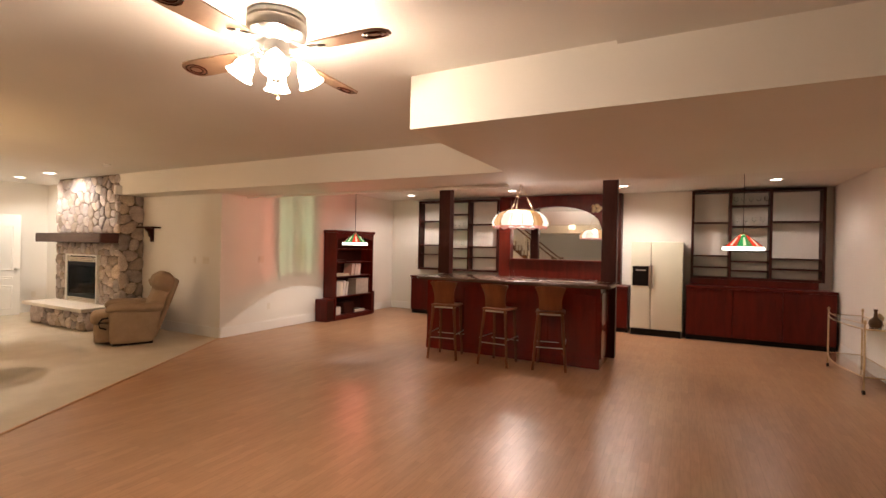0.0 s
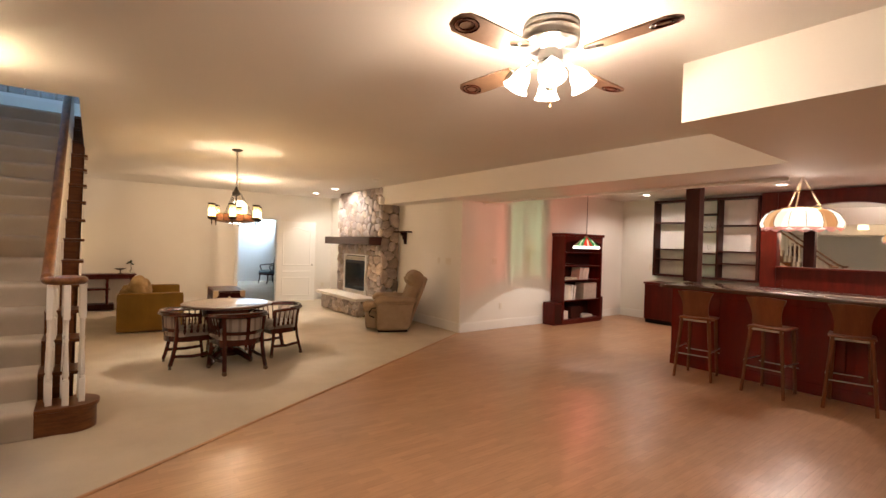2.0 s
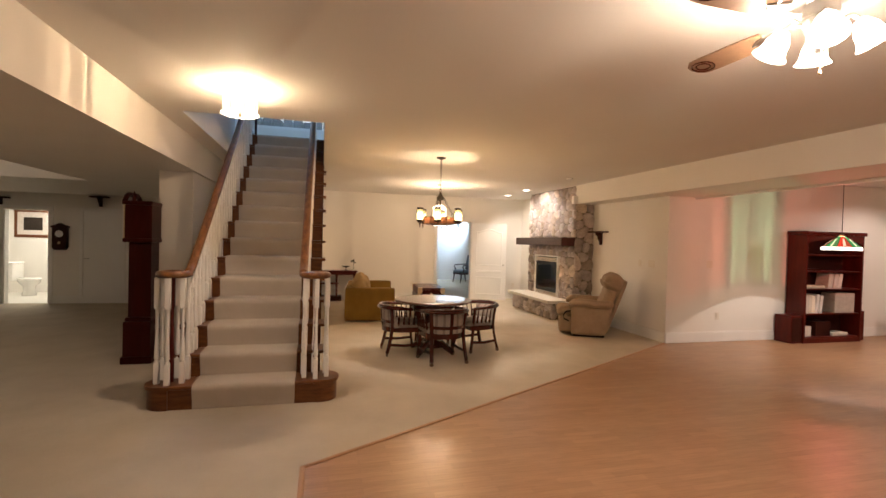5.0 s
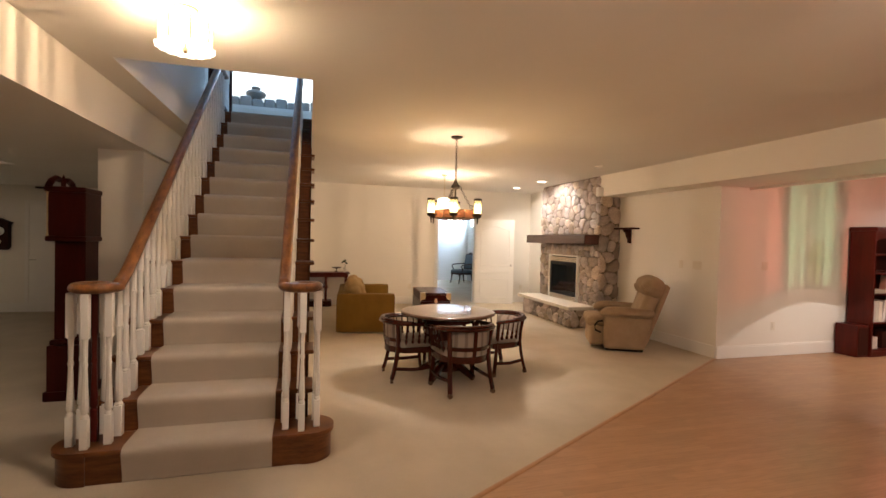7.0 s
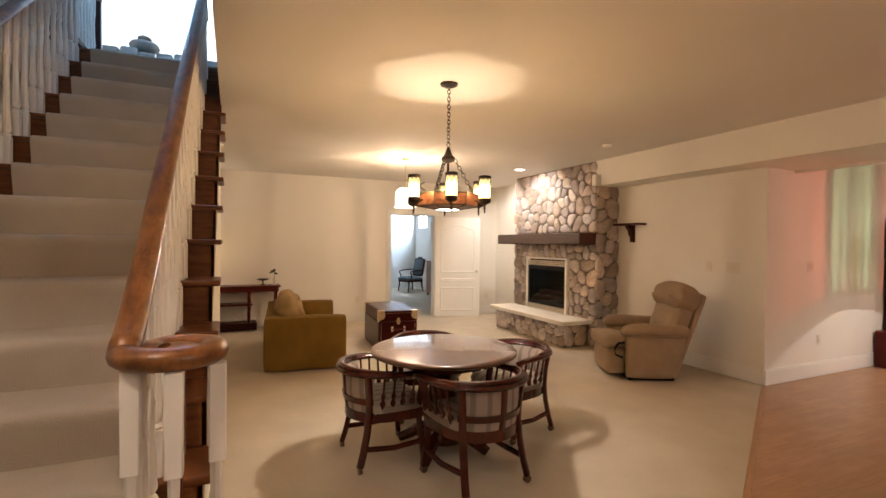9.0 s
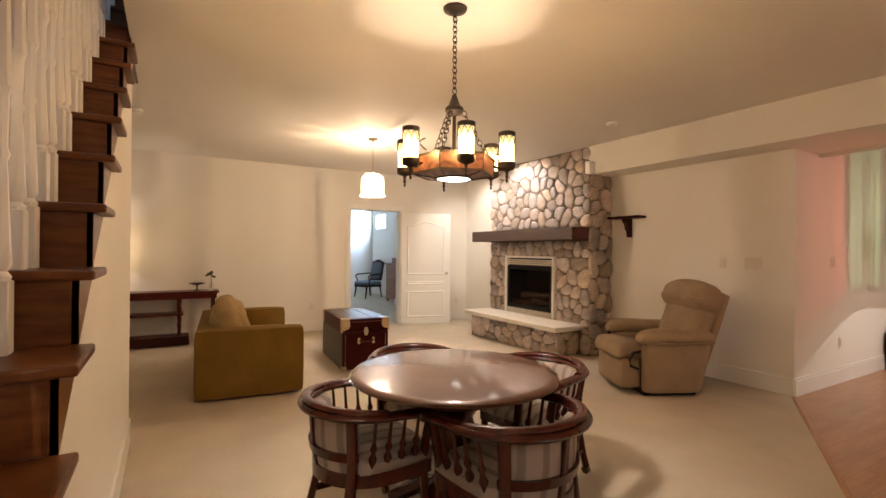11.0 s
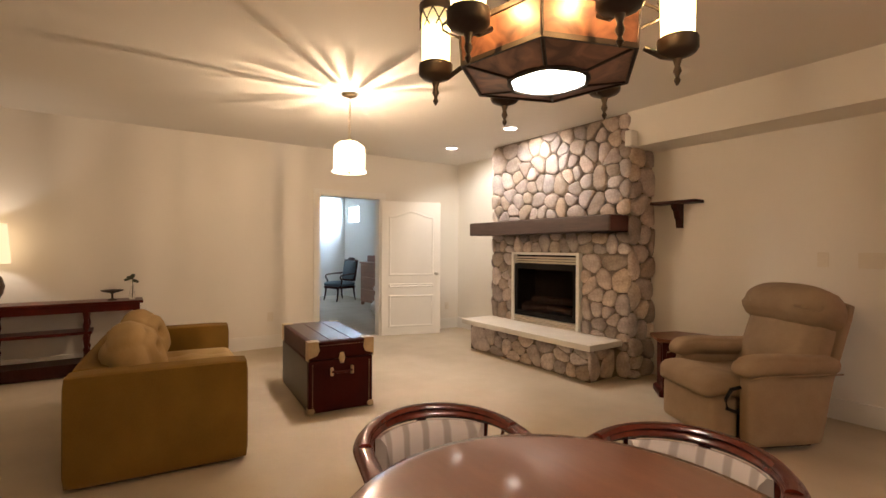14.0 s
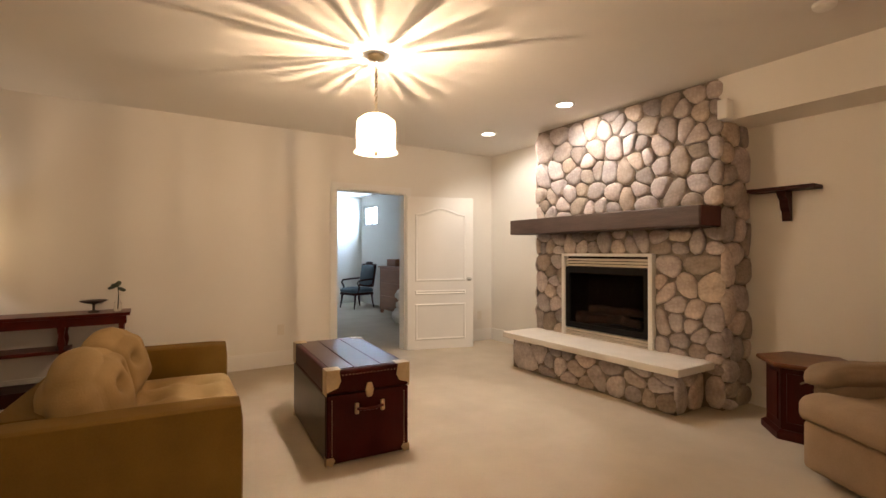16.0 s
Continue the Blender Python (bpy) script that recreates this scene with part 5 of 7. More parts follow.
for (x, y, z, a) in ((0.0, -0.045, 0.22, 20), (0.0, 0.03, 0.20, -30), (0.01, 0.0, 0.25, 60), (0, -0.02, 0.245, 10)):
    bm = B()
    cushion(bm, -0.02, -0.03, -0.008, 0.02, 0.03, 0.008, 0.004, 3, 0.008)
    part("leaf", bm, M_LEAF, vase, "", True, pose(x, y, z, a, 20, a))

# ---- lamps ----


def chain(bm, x, y, z0, z1, link=0.035, r=0.0028):
    n = max(1, int((z1 - z0) / (link * 0.72)))
    for i in range(n):
        zc = z0 + (i + 0.5) * (z1 - z0) / n
        pts = []
        for k in range(9):
            a = 2 * math.pi * k / 8
            u, w = 0.34 * link * math.cos(a), 0.5 * link * math.sin(a)
            pts.append((x + (u if i % 2 else 0), y + (0 if i % 2 else u), zc + w))
        tube(bm, pts, r, 5)
    return bm


def chain_line(bm, a, b, link=0.04, r=0.003):
    a, b = Vector(a), Vector(b)
    d = (b - a)
    n = max(1, int(d.length / (link * 0.72)))
    dn = d.normalized()
    u = dn.cross(Vector((0, 0, 1))).normalized()
    w = u.cross(dn)
    for i in range(n):
        c = a + d * ((i + 0.5) / n)
        s = u if i % 2 else w
        pts = [tuple(c + s * (0.34 * link * math.cos(2 * math.pi * k / 8)) + dn * (0.5 * link * math.sin(2 * math.pi * k / 8))) for k in range(9)]
        tube(bm, pts, r, 5)
    return bm


chand = thing("chandelier", "iron and copper ring chandelier with six lit amber mica cylinders", "chandelier", pose(CHAND[0], CHAND[1], 0))
part("canopy", lathe(B(), [(0, CEIL - 0.03), (0.03, CEIL - 0.03), (0.065, CEIL - 0.015), (0.07, CEIL - 0.001), (0, CEIL - 0.001)], 20), M_IRON, chand, "", True)
part("chain", chain(B(), 0, 0, 2.27, CEIL - 0.02, 0.04, 0.0032), M_IRON, chand, "", True)
bm = B()
lathe(bm, [(0, 2.26), (0.012, 2.26), (0.018, 2.24), (0.034, 2.20), (0.052, 2.185), (0.054, 2.165), (0.04, 2.15), (0.010, 2.14), (0.010, 1.88), (0.03, 1.86), (0, 1.85)], 12)
part("hub", bm, M_IRON, chand, "", True)
for k in range(3):
    an = radians(40 + 30 + 120 * k)
    bm = chain_line(B(), (0.05 * math.cos(an), 0.05 * math.sin(an), 2.17), (0.205 * math.cos(an), 0.205 * math.sin(an), 1.90))
    part("stay_chain", bm, M_IRON, chand, "", True)
for k in range(6):
    part("ring_panel", lathe(B(), [(0.232, 1.805), (0.238, 1.895)], 1, 0, 0, 0, 40 + 60 * k - 30, 60), M_MICA, chand, "translucent copper-coloured mica panel")
    part("under_panel", lathe(B(), [(0.232, 1.805), (0.106, 1.784)], 1, 0, 0, 0, 40 + 60 * k - 30, 60), M_MICA, chand, "sloping mica panel")
    an = radians(40 + 60 * k + 30)
    part("ring_bar", tube(B(), [(0.106 * math.cos(an), 0.106 * math.sin(an), 1.784), (0.234 * math.cos(an), 0.234 * math.sin(an), 1.805), (0.240 * math.cos(an), 0.240 * math.sin(an), 1.90)], 0.005, 6), M_IRON, chand)
for z, r in ((1.805, 0.232), (1.895, 0.238), (1.784, 0.109)):
    part("ring_rim", lathe(B(), [(r - 0.004, z - 0.006), (r + 0.005, z - 0.006), (r + 0.005, z + 0.006), (r - 0.004, z + 0.006), (r - 0.004, z - 0.006)], 6, 0, 0, 0, 40 + 30), M_IRON, chand)
part("lens", lathe(B(), [(0, 1.775), (0.08, 1.777), (0.098, 1.783), (0.098, 1.80)], 28, cap=False), M_LENS, chand, "bright round frosted downlight lens", True)
part("lens_trim", lathe(B(), [(0.097, 1.778), (0.106, 1.780), (0.106, 1.795), (0.099, 1.80)], 28, cap=False), M_IRON, chand, "", True)
for k in range(6):
    an = radians(40 + 60 * k)
    cx, cy = 0.305 * math.cos(an), 0.305 * math.sin(an)
    bm = B()
    tube(bm, [(0.23 * math.cos(an), 0.23 * math.sin(an), 1.845), (0.27 * math.cos(an), 0.27 * math.sin(an), 1.82), (cx, cy, 1.82)], 0.007, 7)
    part("arm", bm, M_IRON, chand, "", True)
    bm = B()
    tube(bm, [((0.23 + 0.05 * math.sin(q)) * math.cos(an + 0.14), (0.23 + 0.05 * math.sin(q)) * math.sin(an + 0.14), 1.91 + 0.02 * q) for q in (0, 0.6, 1.2, 1.8, 2.4, 3.0)], 0.004, 5)
    part("scroll", bm, M_IRON, chand, "", True)
    part("cup", lathe(B(), [(0, 1.745), (0.003, 1.748), (0.008, 1.758), (0.004, 1.767), (0.010, 1.78), (0.006, 1.793), (0.011, 1.81), (0.040, 1.822), (0.047, 1.830), (0.047, 1.858), (0.038, 1.858), (0.016, 1.835), (0, 1.835)], 14, cx, cy), M_IRON, chand, "iron cup with drop finial", True)
    part("shade", lathe(B(), [(0.038, 1.845), (0.0405, 2.005)], 18, cx, cy, cap=False), M_AMBER, chand, "glowing amber mica cylinder", True)
    part("shade_band", lathe(B(), [(0.041, 2.0), (0.046, 2.0), (0.047, 2.022), (0.041, 2.025), (0.041, 2.0)], 18, cx, cy), M_IRON, chand, "", True)
    bm = B()
    for q in range(8):
        for tw in (1, -1):
            tube(bm, [(cx + rr * math.cos(2 * math.pi * (q + tw * f) / 8), cy + rr * math.sin(2 * math.pi * (q + tw * f) / 8), z) for rr, f, z in ((0.0445, 0.0, 2.0), (0.0443, 0.25, 1.985), (0.0440, 0.5, 1.968), (0.0438, 0.75, 1.953))], 0.0020, 4)
    part("shade_lace", bm, M_IRON, chand)


def lantern(name, label, x, y, z0, z1, r, drop):
    side_glass = M_LANTSIDE if drop else M_STAIRGLASS
    t = thing(name, label, "pendant lamp", pose(x, y, 0, 0, 0, 0 if drop else 22.5))
    top = CEIL - 0.001
    part("canopy", lathe(B(), [(0, top - 0.03), (0.02, top - 0.03), (0.06, top - 0.012), (0.062, top), (0, top)], 18), M_BRASS, t, "", True)
    if drop:
        part("chain", chain(B(), 0, 0, z1 + 0.02, top - 0.03, 0.034, 0.0025), M_BRASS, t, "", True)
    else:
        part("stem", lathe(B(), [(0.012, z1), (0.012, top - 0.02)], 8), M_BRASS, t, "", True)
    for k in range(8):
        part("pane", lathe(B(), [(r * 0.97, z0), (r, z0 + (z1 - z0) * 0.45), (r * 0.97, z0 + (z1 - z0) * 0.78)], 3, 0, 0, 0, 45 * k + 1.2, 42.6, cap=False), side_glass, t, "bright bevelled glass pane")
        part("roof_pane", lathe(B(), [(r * 0.97, z0 + (z1 - z0) * 0.78), (r * 0.55, z1 - 0.015), (r * 0.34, z1 - 0.006)], 3, 0, 0, 0, 45 * k + 1.2, 42.6, cap=False), M_LANTERN, t, "sloping cut glass pane")
        an = radians(45 * k)
        bm = B()
        tube(bm, [(rr * math.cos(an), rr * math.sin(an), z) for rr, z in ((r * 0.98, z0 - 0.004), (r * 1.01, z0 + (z1 - z0) * 0.45), (r * 0.98, z0 + (z1 - z0) * 0.78), (r * 0.55, z1 - 0.012), (r * 0.12, z1 - 0.008))], 0.0035, 5)
        part("rib", bm, M_BRASS, t)
    part("crown", lathe(B(), [(r * 0.16, z1 - 0.02), (r * 0.15, z1 - 0.005), (r * 0.10, z1 + 0.012), (0, z1 + 0.02)], 16), M_BRASS, t, "", True)
    for k in range(16):
        a = radians(22.5 * k)
        part("glass_scallop", lathe(B(), [(0.001, z0 - 0.018), (r * 0.19, z0 - 0.010), (r * 0.19, z0)], 6, r * 0.92 * math.cos(a), r * 0.92 * math.sin(a)), M_LANTSIDE, t)
    part("finial", lathe(B(), [(0, z0 - 0.035), (0.008, z0 - 0.03), (0.011, z0 - 0.02), (0.012, z0 - 0.012), (0.013, z0 - 0.004), (0.005, z0), (0.003, z0 + 0.03), (0, z0 + 0.03)], 10), M_BRASS, t, "", True)
    return t


lantern("pendant_lantern", "bright glass pendant lantern on a brass chain", PEND[0], PEND[1], 2.05, 2.33, 0.145, True)
lantern("stair_lantern", "bright glass ceiling lantern with brass ribs near stairs", STAIRLAMP[0], STAIRLAMP[1], 2.55, 2.71, 0.132, False)

fan = thing("ceiling_fan", "pewter ceiling fan with wooden blades and lit tulip shades", "ceiling fan", pose(FAN[0], FAN[1], -0.215) @ Matrix.Scale(1.138, 4))
part("motor", lathe(B(), [(0, 2.435), (0.05, 2.44), (0.058, 2.46), (0.052, 2.49), (0.075, 2.503), (0.118, 2.512), (0.131, 2.522), (0.124, 2.528), (0.132, 2.536), (0.134, 2.570), (0.126, 2.576), (0.133, 2.584), (0.128, 2.604), (0.11, 2.608), (0, 2.608)], 36), M_STEEL, fan, "pewter motor housing with banded rim", True)
part("switch_housing", lathe(B(), [(0, 2.31), (0.015, 2.31), (0.035, 2.34), (0.04, 2.37), (0.055, 2.40), (0.06, 2.43), (0.045, 2.435), (0.06, 2.44)], 24), M_STEEL, fan, "", True)
for k in range(4):
    a = 3 + 90 * k
    bm = B()
    pr = [(0.21, -0.052), (0.30, -0.060), (0.50, -0.064), (0.56, -0.060), (0.59, -0.036), (0.60, 0.0), (0.59, 0.036), (0.56, 0.060), (0.50, 0.064), (0.30, 0.060), (0.21, 0.052)]
    prism(bm, pr, -0.004, 0.004)
    blade = part("blade", bm, M_BLADE, fan, "brown wood blade", False, pose(0, 0, 2.445, 0, 0, a) @ pose(0, 0, 0, 11, 0, 0))
    bm = B()
    for rr in (0.045, 0.028):
        tube(bm, [(0.53 + rr * math.cos(q * math.pi / 6) * 1.2, rr * math.sin(q * math.pi / 6), -0.006) for q in range(13)], 0.003, 5)
    part("blade_inlay", bm, M_CHAIRW, blade, "dark carved outline")
    bm = B()
    tube(bm, [(0.10, 0, 0.03), (0.16, 0, 0.005), (0.25, 0, -0.006)], 0.014, 8, flat=(1.8, 0.5))
    tube(bm, [(0.20, -0.035, -0.008), (0.27, 0, -0.008), (0.20, 0.035, -0.008)], 0.007, 6)
    part("blade_iron", bm, M_STEEL, blade, "pewter blade bracket", True)
for k in range(4):
    a = 45 + 90 * k
    bm = B()
    tube(bm, [(0.05, 0, 2.42), (0.09, 0, 2.43), (0.115, 0, 2.41), (0.12, 0, 2.385)], 0.009, 7)
    part("light_arm", bm, M_STEEL, fan, "", True, pose(0, 0, 0, 0, 0, a))
    bm = B()
    lathe(bm, [(0.020, 0.0), (0.029, -0.014), (0.042, -0.04), (0.044, -0.062), (0.050, -0.082), (0.062, -0.097)], 20, cap=False)
    part("tulip_shade", bm, M_WHITEGLASS, fan, "glowing frosted tulip glass", True, pose(0, 0, 0, 0, 0, a) @ pose(0.112, 0, 2.405, 0, -28, 0))
for x, y in ((0.03, -0.03), (-0.02, 0.03)):
    bm = B()
    tube(bm, [(x, y, 2.33), (x, y, 2.25)], 0.0015, 5)
    lathe(bm, [(0, 2.235), (0.006, 2.24), (0.004, 2.255), (0, 2.26)], 8, x, y)
    part("pull_chain", bm, M_BRASS, fan, "", True)


def recessed(x, y, label, group):
    t = thing("recessed_light", label, "downlight", pose(x, y, CEIL), group)
    part("trim_ring", lathe(B(), [(0.075, -0.001), (0.105, -0.001), (0.105, -0.006), (0.08, -0.010), (0.075, -0.001)], 24), M_TRIM, t, "", True)
    part("lens", lathe(B(), [(0, -0.005), (0.076, -0.004)], 24), M_LENS, t, "bright lamp lens")


for x, y in RECESS:
    recessed(x, y, "lit round recessed ceiling light over the bar wall", "kitchen downlights")
for x, y in FIRE_SPOTS:
    recessed(x, y, "lit round recessed ceiling light before the fireplace", "fireplace downlights")
for x, y in ((-7.99, 4.23), (-10.18, -0.13)):
    t = thing("smoke_detector", "small round white ceiling detector", "detector", pose(x, y, CEIL - 0.001))
    part("body", lathe(B(), [(0, -0.035), (0.04, -0.035), (0.058, -0.02), (0.06, 0)], 20), M_TRIM, t, "", True)
sp = thing("wall_speaker", "small white speaker at the soffit end", "speaker", pose(-8.86, 4.85, 2.45))
part("body", box(B(), -0.03, -0.05, -0.07, 0.05, 0.058, 0.09, 0.012, 3), M_TRIM, sp, "", True)


def wall_plate(name, label, at, w, buttons, group):
    t = thing(name, label, "switch" if buttons else "outlet", at, group)
    part("plate", box(B(), -w / 2, -0.006, -0.06, w / 2, 0, 0.06, 0.003), M_PLATE, t)
    for i in range(max(1, buttons)):
        x = (i - (max(1, buttons) - 1) / 2) * 0.046
        part("rocker" if buttons else "socket", box(B(), x - 0.014, -0.011, -0.03, x + 0.014, -0.005, 0.03, 0.003), M_PLATE, t)
    return t


wall_plate("light_switch", "almond single wall switch", pose(-7.42, NY - 0.001, 1.27), 0.075, 1, "switches on the north wall")
wall_plate("light_switch", "almond triple wall switch", pose(-7.12, NY - 0.001, 1.27), 0.16, 3, "switches on the north wall")
wall_plate("light_switch", "almond double switch on the tinted wall", pose(PX + 0.001, 6.15, 1.29, 0, 0, 90), 0.12, 2, "switches")
wall_plate("wall_outlet", "almond wall outlet near the floor", pose(PX + 0.001, 6.34, 0.43, 0, 0, 90), 0.075, 0, "outlets")
wall_plate("wall_outlet", "almond wall outlet near the floor", pose(WX + 0.001, 2.24, 0.42, 0, 0, 90), 0.075, 0, "outlets")
wall_plate("wall_outlet", "almond wall outlet beside the open door", pose(WX + 0.001, 5.10, 0.38, 0, 0, 90), 0.075, 0, "outlets")
wall_plate("wall_outlet", "almond wall outlet behind the bar", pose(-6.0, KY - 0.001, 1.2, 0, 0, 0), 0.075, 0, "outlets")

# ---- bookcase ----
bc = thing("bookcase", "tall dark red wooden bookcase, half filled with books", "bookcase", pose(PX + 0.03, 7.76, 0))
BW, BD, BHT = 1.29, 0.33, 1.89
for y in (0.0, BW - 0.035):
    part("side_panel", box(B(), 0, y, 0, BD, y + 0.035, BHT - 0.06, 0.003), M_MAHOG, bc)
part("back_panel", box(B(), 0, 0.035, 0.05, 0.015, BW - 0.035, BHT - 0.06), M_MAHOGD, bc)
part("top", box(B(), -0.0, -0.025, BHT - 0.06, BD + 0.03, BW + 0.025, BHT, 0.008), M_MAHOG, bc)
bm = B()
pr = [(0.035, BHT - 0.20), (0.20, BHT - 0.16), (BW / 2, BHT - 0.11), (BW - 0.20, BHT - 0.16), (BW - 0.035, BHT - 0.20), (BW - 0.035, BHT - 0.06), (0.035, BHT - 0.06)]
a = [bm.verts.new((BD - 0.02, y, z)) for y, z in pr]
b = [bm.verts.new((BD, y, z)) for y, z in pr]
bm.faces.new(a)
bm.faces.new(b)
for i in range(len(pr)):
    bm.faces.new((a[i], a[(i + 1) % 7], b[(i + 1) % 7], b[i]))
part("arched_rail", bm, M_MAHOG, bc, "arched top rail")
SHZ = [0.10, 0.50, 0.92, 1.22, 1.50]
for z in SHZ:
    part("shelf", box(B(), 0.015, 0.035, z - 0.022, BD - 0.015, BW - 0.035, z, 0.003), M_MAHOG, bc)
part("plinth", box(B(), 0.02, 0.035, 0.0, BD - 0.01, BW - 0.035, 0.078), M_MAHOG, bc)
rb = random.Random(3)


def book(y, z, t, h, d, tilt, mat=None):
    k = thing("book", "pale upright binder standing on a bookcase shelf", "book", pose(PX + 0.08, 7.76 + y * 0.92, z + 0.001, -tilt, 0, 0), "books in the bookcase")
    part("cover", box(B(), 0, 0, 0, d, t, h, 0.003), mat or M_PAPER, k)


y = 0.12
for i in range(5):
    t = rb.uniform(0.05, 0.08)
    book(y, 0.50, t, rb.uniform(0.29, 0.33), 0.22, 8 if i > 2 else 0)
    y += t + 0.012 + (0.03 if i > 2 else 0)
book(0.80, 0.50, 0.45, 0.34, 0.23, 0)
for y, t in ((0.62, 0.10), (0.75, 0.10), (0.87, 0.08)):
    book(y, 0.92, t, 0.26, 0.22, 9)
book(0.10, 0.92, 0.42, 0.05, 0.22, 0)
book(0.12, 0.10, 0.16, 0.17, 0.2, 0)
book(0.82, 0.10, 0.35, 0.05, 0.2, 0)
book(0.10, 1.22, 0.35, 0.035, 0.2, 0, M_MAHOGD)
book(0.40, 0.10, 0.33, 0.25, 0.2, 0, M_MAHOGD)
spk = thing("floor_speaker", "low brown wooden box beside the bookcase", "speaker", pose(PX + 0.03, 7.53, 0))
part("cabinet", box(B(), 0, 0, 0, 0.30, 0.23, 0.46, 0.006), M_MAHOG, spk)
part("grille", box(B(), 0.301, 0.015, 0.03, 0.308, 0.215, 0.43, 0.003), M_MAHOGD, spk, "dark cloth grille")
sbx = thing("storage_box", "small dark wooden box by the bookcase end", "box", pose(PX + 0.03, 9.09, 0))
part("body", box(B(), 0, 0, 0, 0.25, 0.15, 0.52, 0.006), M_MAHOG, sbx)

# ---- bar ----
BAX0, BAX1, BAY0, BAY1 = -3.58, -0.93, 6.63, 7.50
bar = thing("bar_counter", "dark mahogany home bar with raised front and polished top", "bar")
part("body", box(B(), BAX0, BAY0, 0.0, BAX1 - 0.04, BAY1, 1.07), M_BARFRONT, bar)
for k in range(4):
    x0 = BAX0 + 0.06 + k * 0.645
    bm = B()
    box(bm, x0, BAY0 - 0.018, 0.16, x0 + 0.57, BAY0 - 0.002, 0.98, 0.006)
    part("front_panel", bm, M_BARFRONT, bar)
part("kick_rail", box(B(), BAX0, BAY0 - 0.022, 0.0, BAX1 - 0.04, BAY0 - 0.001, 0.13, 0.004), M_BARFRONT, bar)
part("end_panel", box(B(), BAX1 - 0.039, BAY0 + 0.06, 0.12, BAX1 - 0.028, BAY1 - 0.30, 1.0, 0.003), M_BARFRONT, bar)
bm = B()
rr = 0.10
x0, x1, y0, y1 = BAX0 - 0.12, BAX1 + 0.09, BAY0 - 0.20, BAY1 + 0.10
pts = []
for cx, cy, a0 in ((x1 - rr, y1 - rr, 0), (x0 + rr, y1 - rr, 90), (x0 + rr, y0 + rr, 180), (x1 - rr, y0 + rr, 270)):
    pts += [(cx + rr * math.cos(radians(a0 + q)), cy + rr * math.sin(radians(a0 + q))) for q in range(0, 91, 15)]
prism(bm, pts, 1.075, 1.12)
bmesh.ops.bevel(bm, geom=[e for e in bm.edges if abs(e.verts[0].co.z - e.verts[1].co.z) < 1e-5], offset=0.012, segments=2, profile=0.5, affect='EDGES')
part("worktop", bm, M_TABLE, bar, "polished dark bar top", True)
for px in (-3.72, -0.99):
    part("post", box(B(), px - 0.105, 7.42, 0.0 if px > -2 else 1.121, px + 0.105, 7.58, CEIL - 0.002, 0.004), M_MAHOGD, bar, "dark square ceiling post")


def bar_stool(at):
    t = thing("bar_stool", "bentwood bar stool with steel foot rails", "stool", at, "stools at the bar")
    bm = B()
    cushion(bm, -0.19, -0.19, 0.735, 0.19, 0.19, 0.765, 0.003, 6, 0.014)
    part("seat", bm, M_STOOL, t, "curved plywood seat", True)
    bm = B()
    rows = []
    for i in range(9):
        u = i / 8 * 2 - 1
        row = []
        for j in range(6):
            v = j / 5
            w = 0.150 + 0.052 * v ** 2.2 - 0.012 * math.sin(math.pi * v)
            row.append((u * w, -0.185 - 0.05 * v + 0.05 * u * u, 0.78 + 0.32 * v - 0.02 * u * u * v))
        rows.append(row)
    fr = [[bm.verts.new(p) for p in r] for r in rows]
    bk = [[bm.verts.new((p[0], p[1] - 0.012, p[2])) for p in r] for r in rows]
    for i in range(8):
        for j in range(5):
            bm.faces.new((fr[i][j], fr[i + 1][j], fr[i + 1][j + 1], fr[i][j + 1]))
            bm.faces.new((bk[i][j], bk[i][j + 1], bk[i + 1][j + 1], bk[i + 1][j]))
    for i in range(8):
        bm.faces.new((fr[i][0], bk[i][0], bk[i + 1][0], fr[i + 1][0]))
        bm.faces.new((fr[i][5], fr[i + 1][5], bk[i + 1][5], bk[i][5]))
    for j in range(5):
        bm.faces.new((fr[0][j], fr[0][j + 1], bk[0][j + 1], bk[0][j]))
        bm.faces.new((fr[8][j], bk[8][j], bk[8][j + 1], fr[8][j + 1]))
    part("backrest", bm, M_STOOL, t, "flared bentwood backrest", True)
    for sx in (1, -1):
        for sy in (1, -1):
            bm = B()
            tube(bm, [(sx * 0.15, sy * 0.16, 0.74), (sx * (0.175 - 0.02 * (sy > 0)), sy * 0.185, 0.45), (sx * (0.21 - 0.04 * (sy > 0)), sy * 0.215, 0.0)], 0.022, 8, 0.017)
            part("leg", bm, M_STOOL, t, "", True)
    for s in (1, -1):
        bm = B()
        tube(bm, [(-0.20, s * 0.20, 0.30), (0.20, s * 0.20, 0.30)], 0.007, 7)
        part("foot_rail", bm, M_STEEL, t, "thin steel foot rail", True)
    for s in (1, -1):
        bm = B()
        tube(bm, [(s * 0.197, -0.197, 0.36), (s * 0.197, 0.197, 0.36)], 0.007, 7)
        part("foot_rail", bm, M_STEEL, t, "thin steel foot rail", True)
    bm = B()
    box(bm, -0.17, -0.175, 0.715, 0.17, -0.16, 0.735)
    part("seat_bracket", bm, M_STEEL, t, "steel seat bracket")
    return t


st = bar_stool(pose(-3.03, 6.23, 0, 0, 0, 9))
copy_thing(st, pose(-2.24, 6.26, 0, 0, 0, -3))
copy_thing(st, pose(-1.57, 6.40, 0, 0, 0, 12))

# ---- back bar ----
KF = 9.78


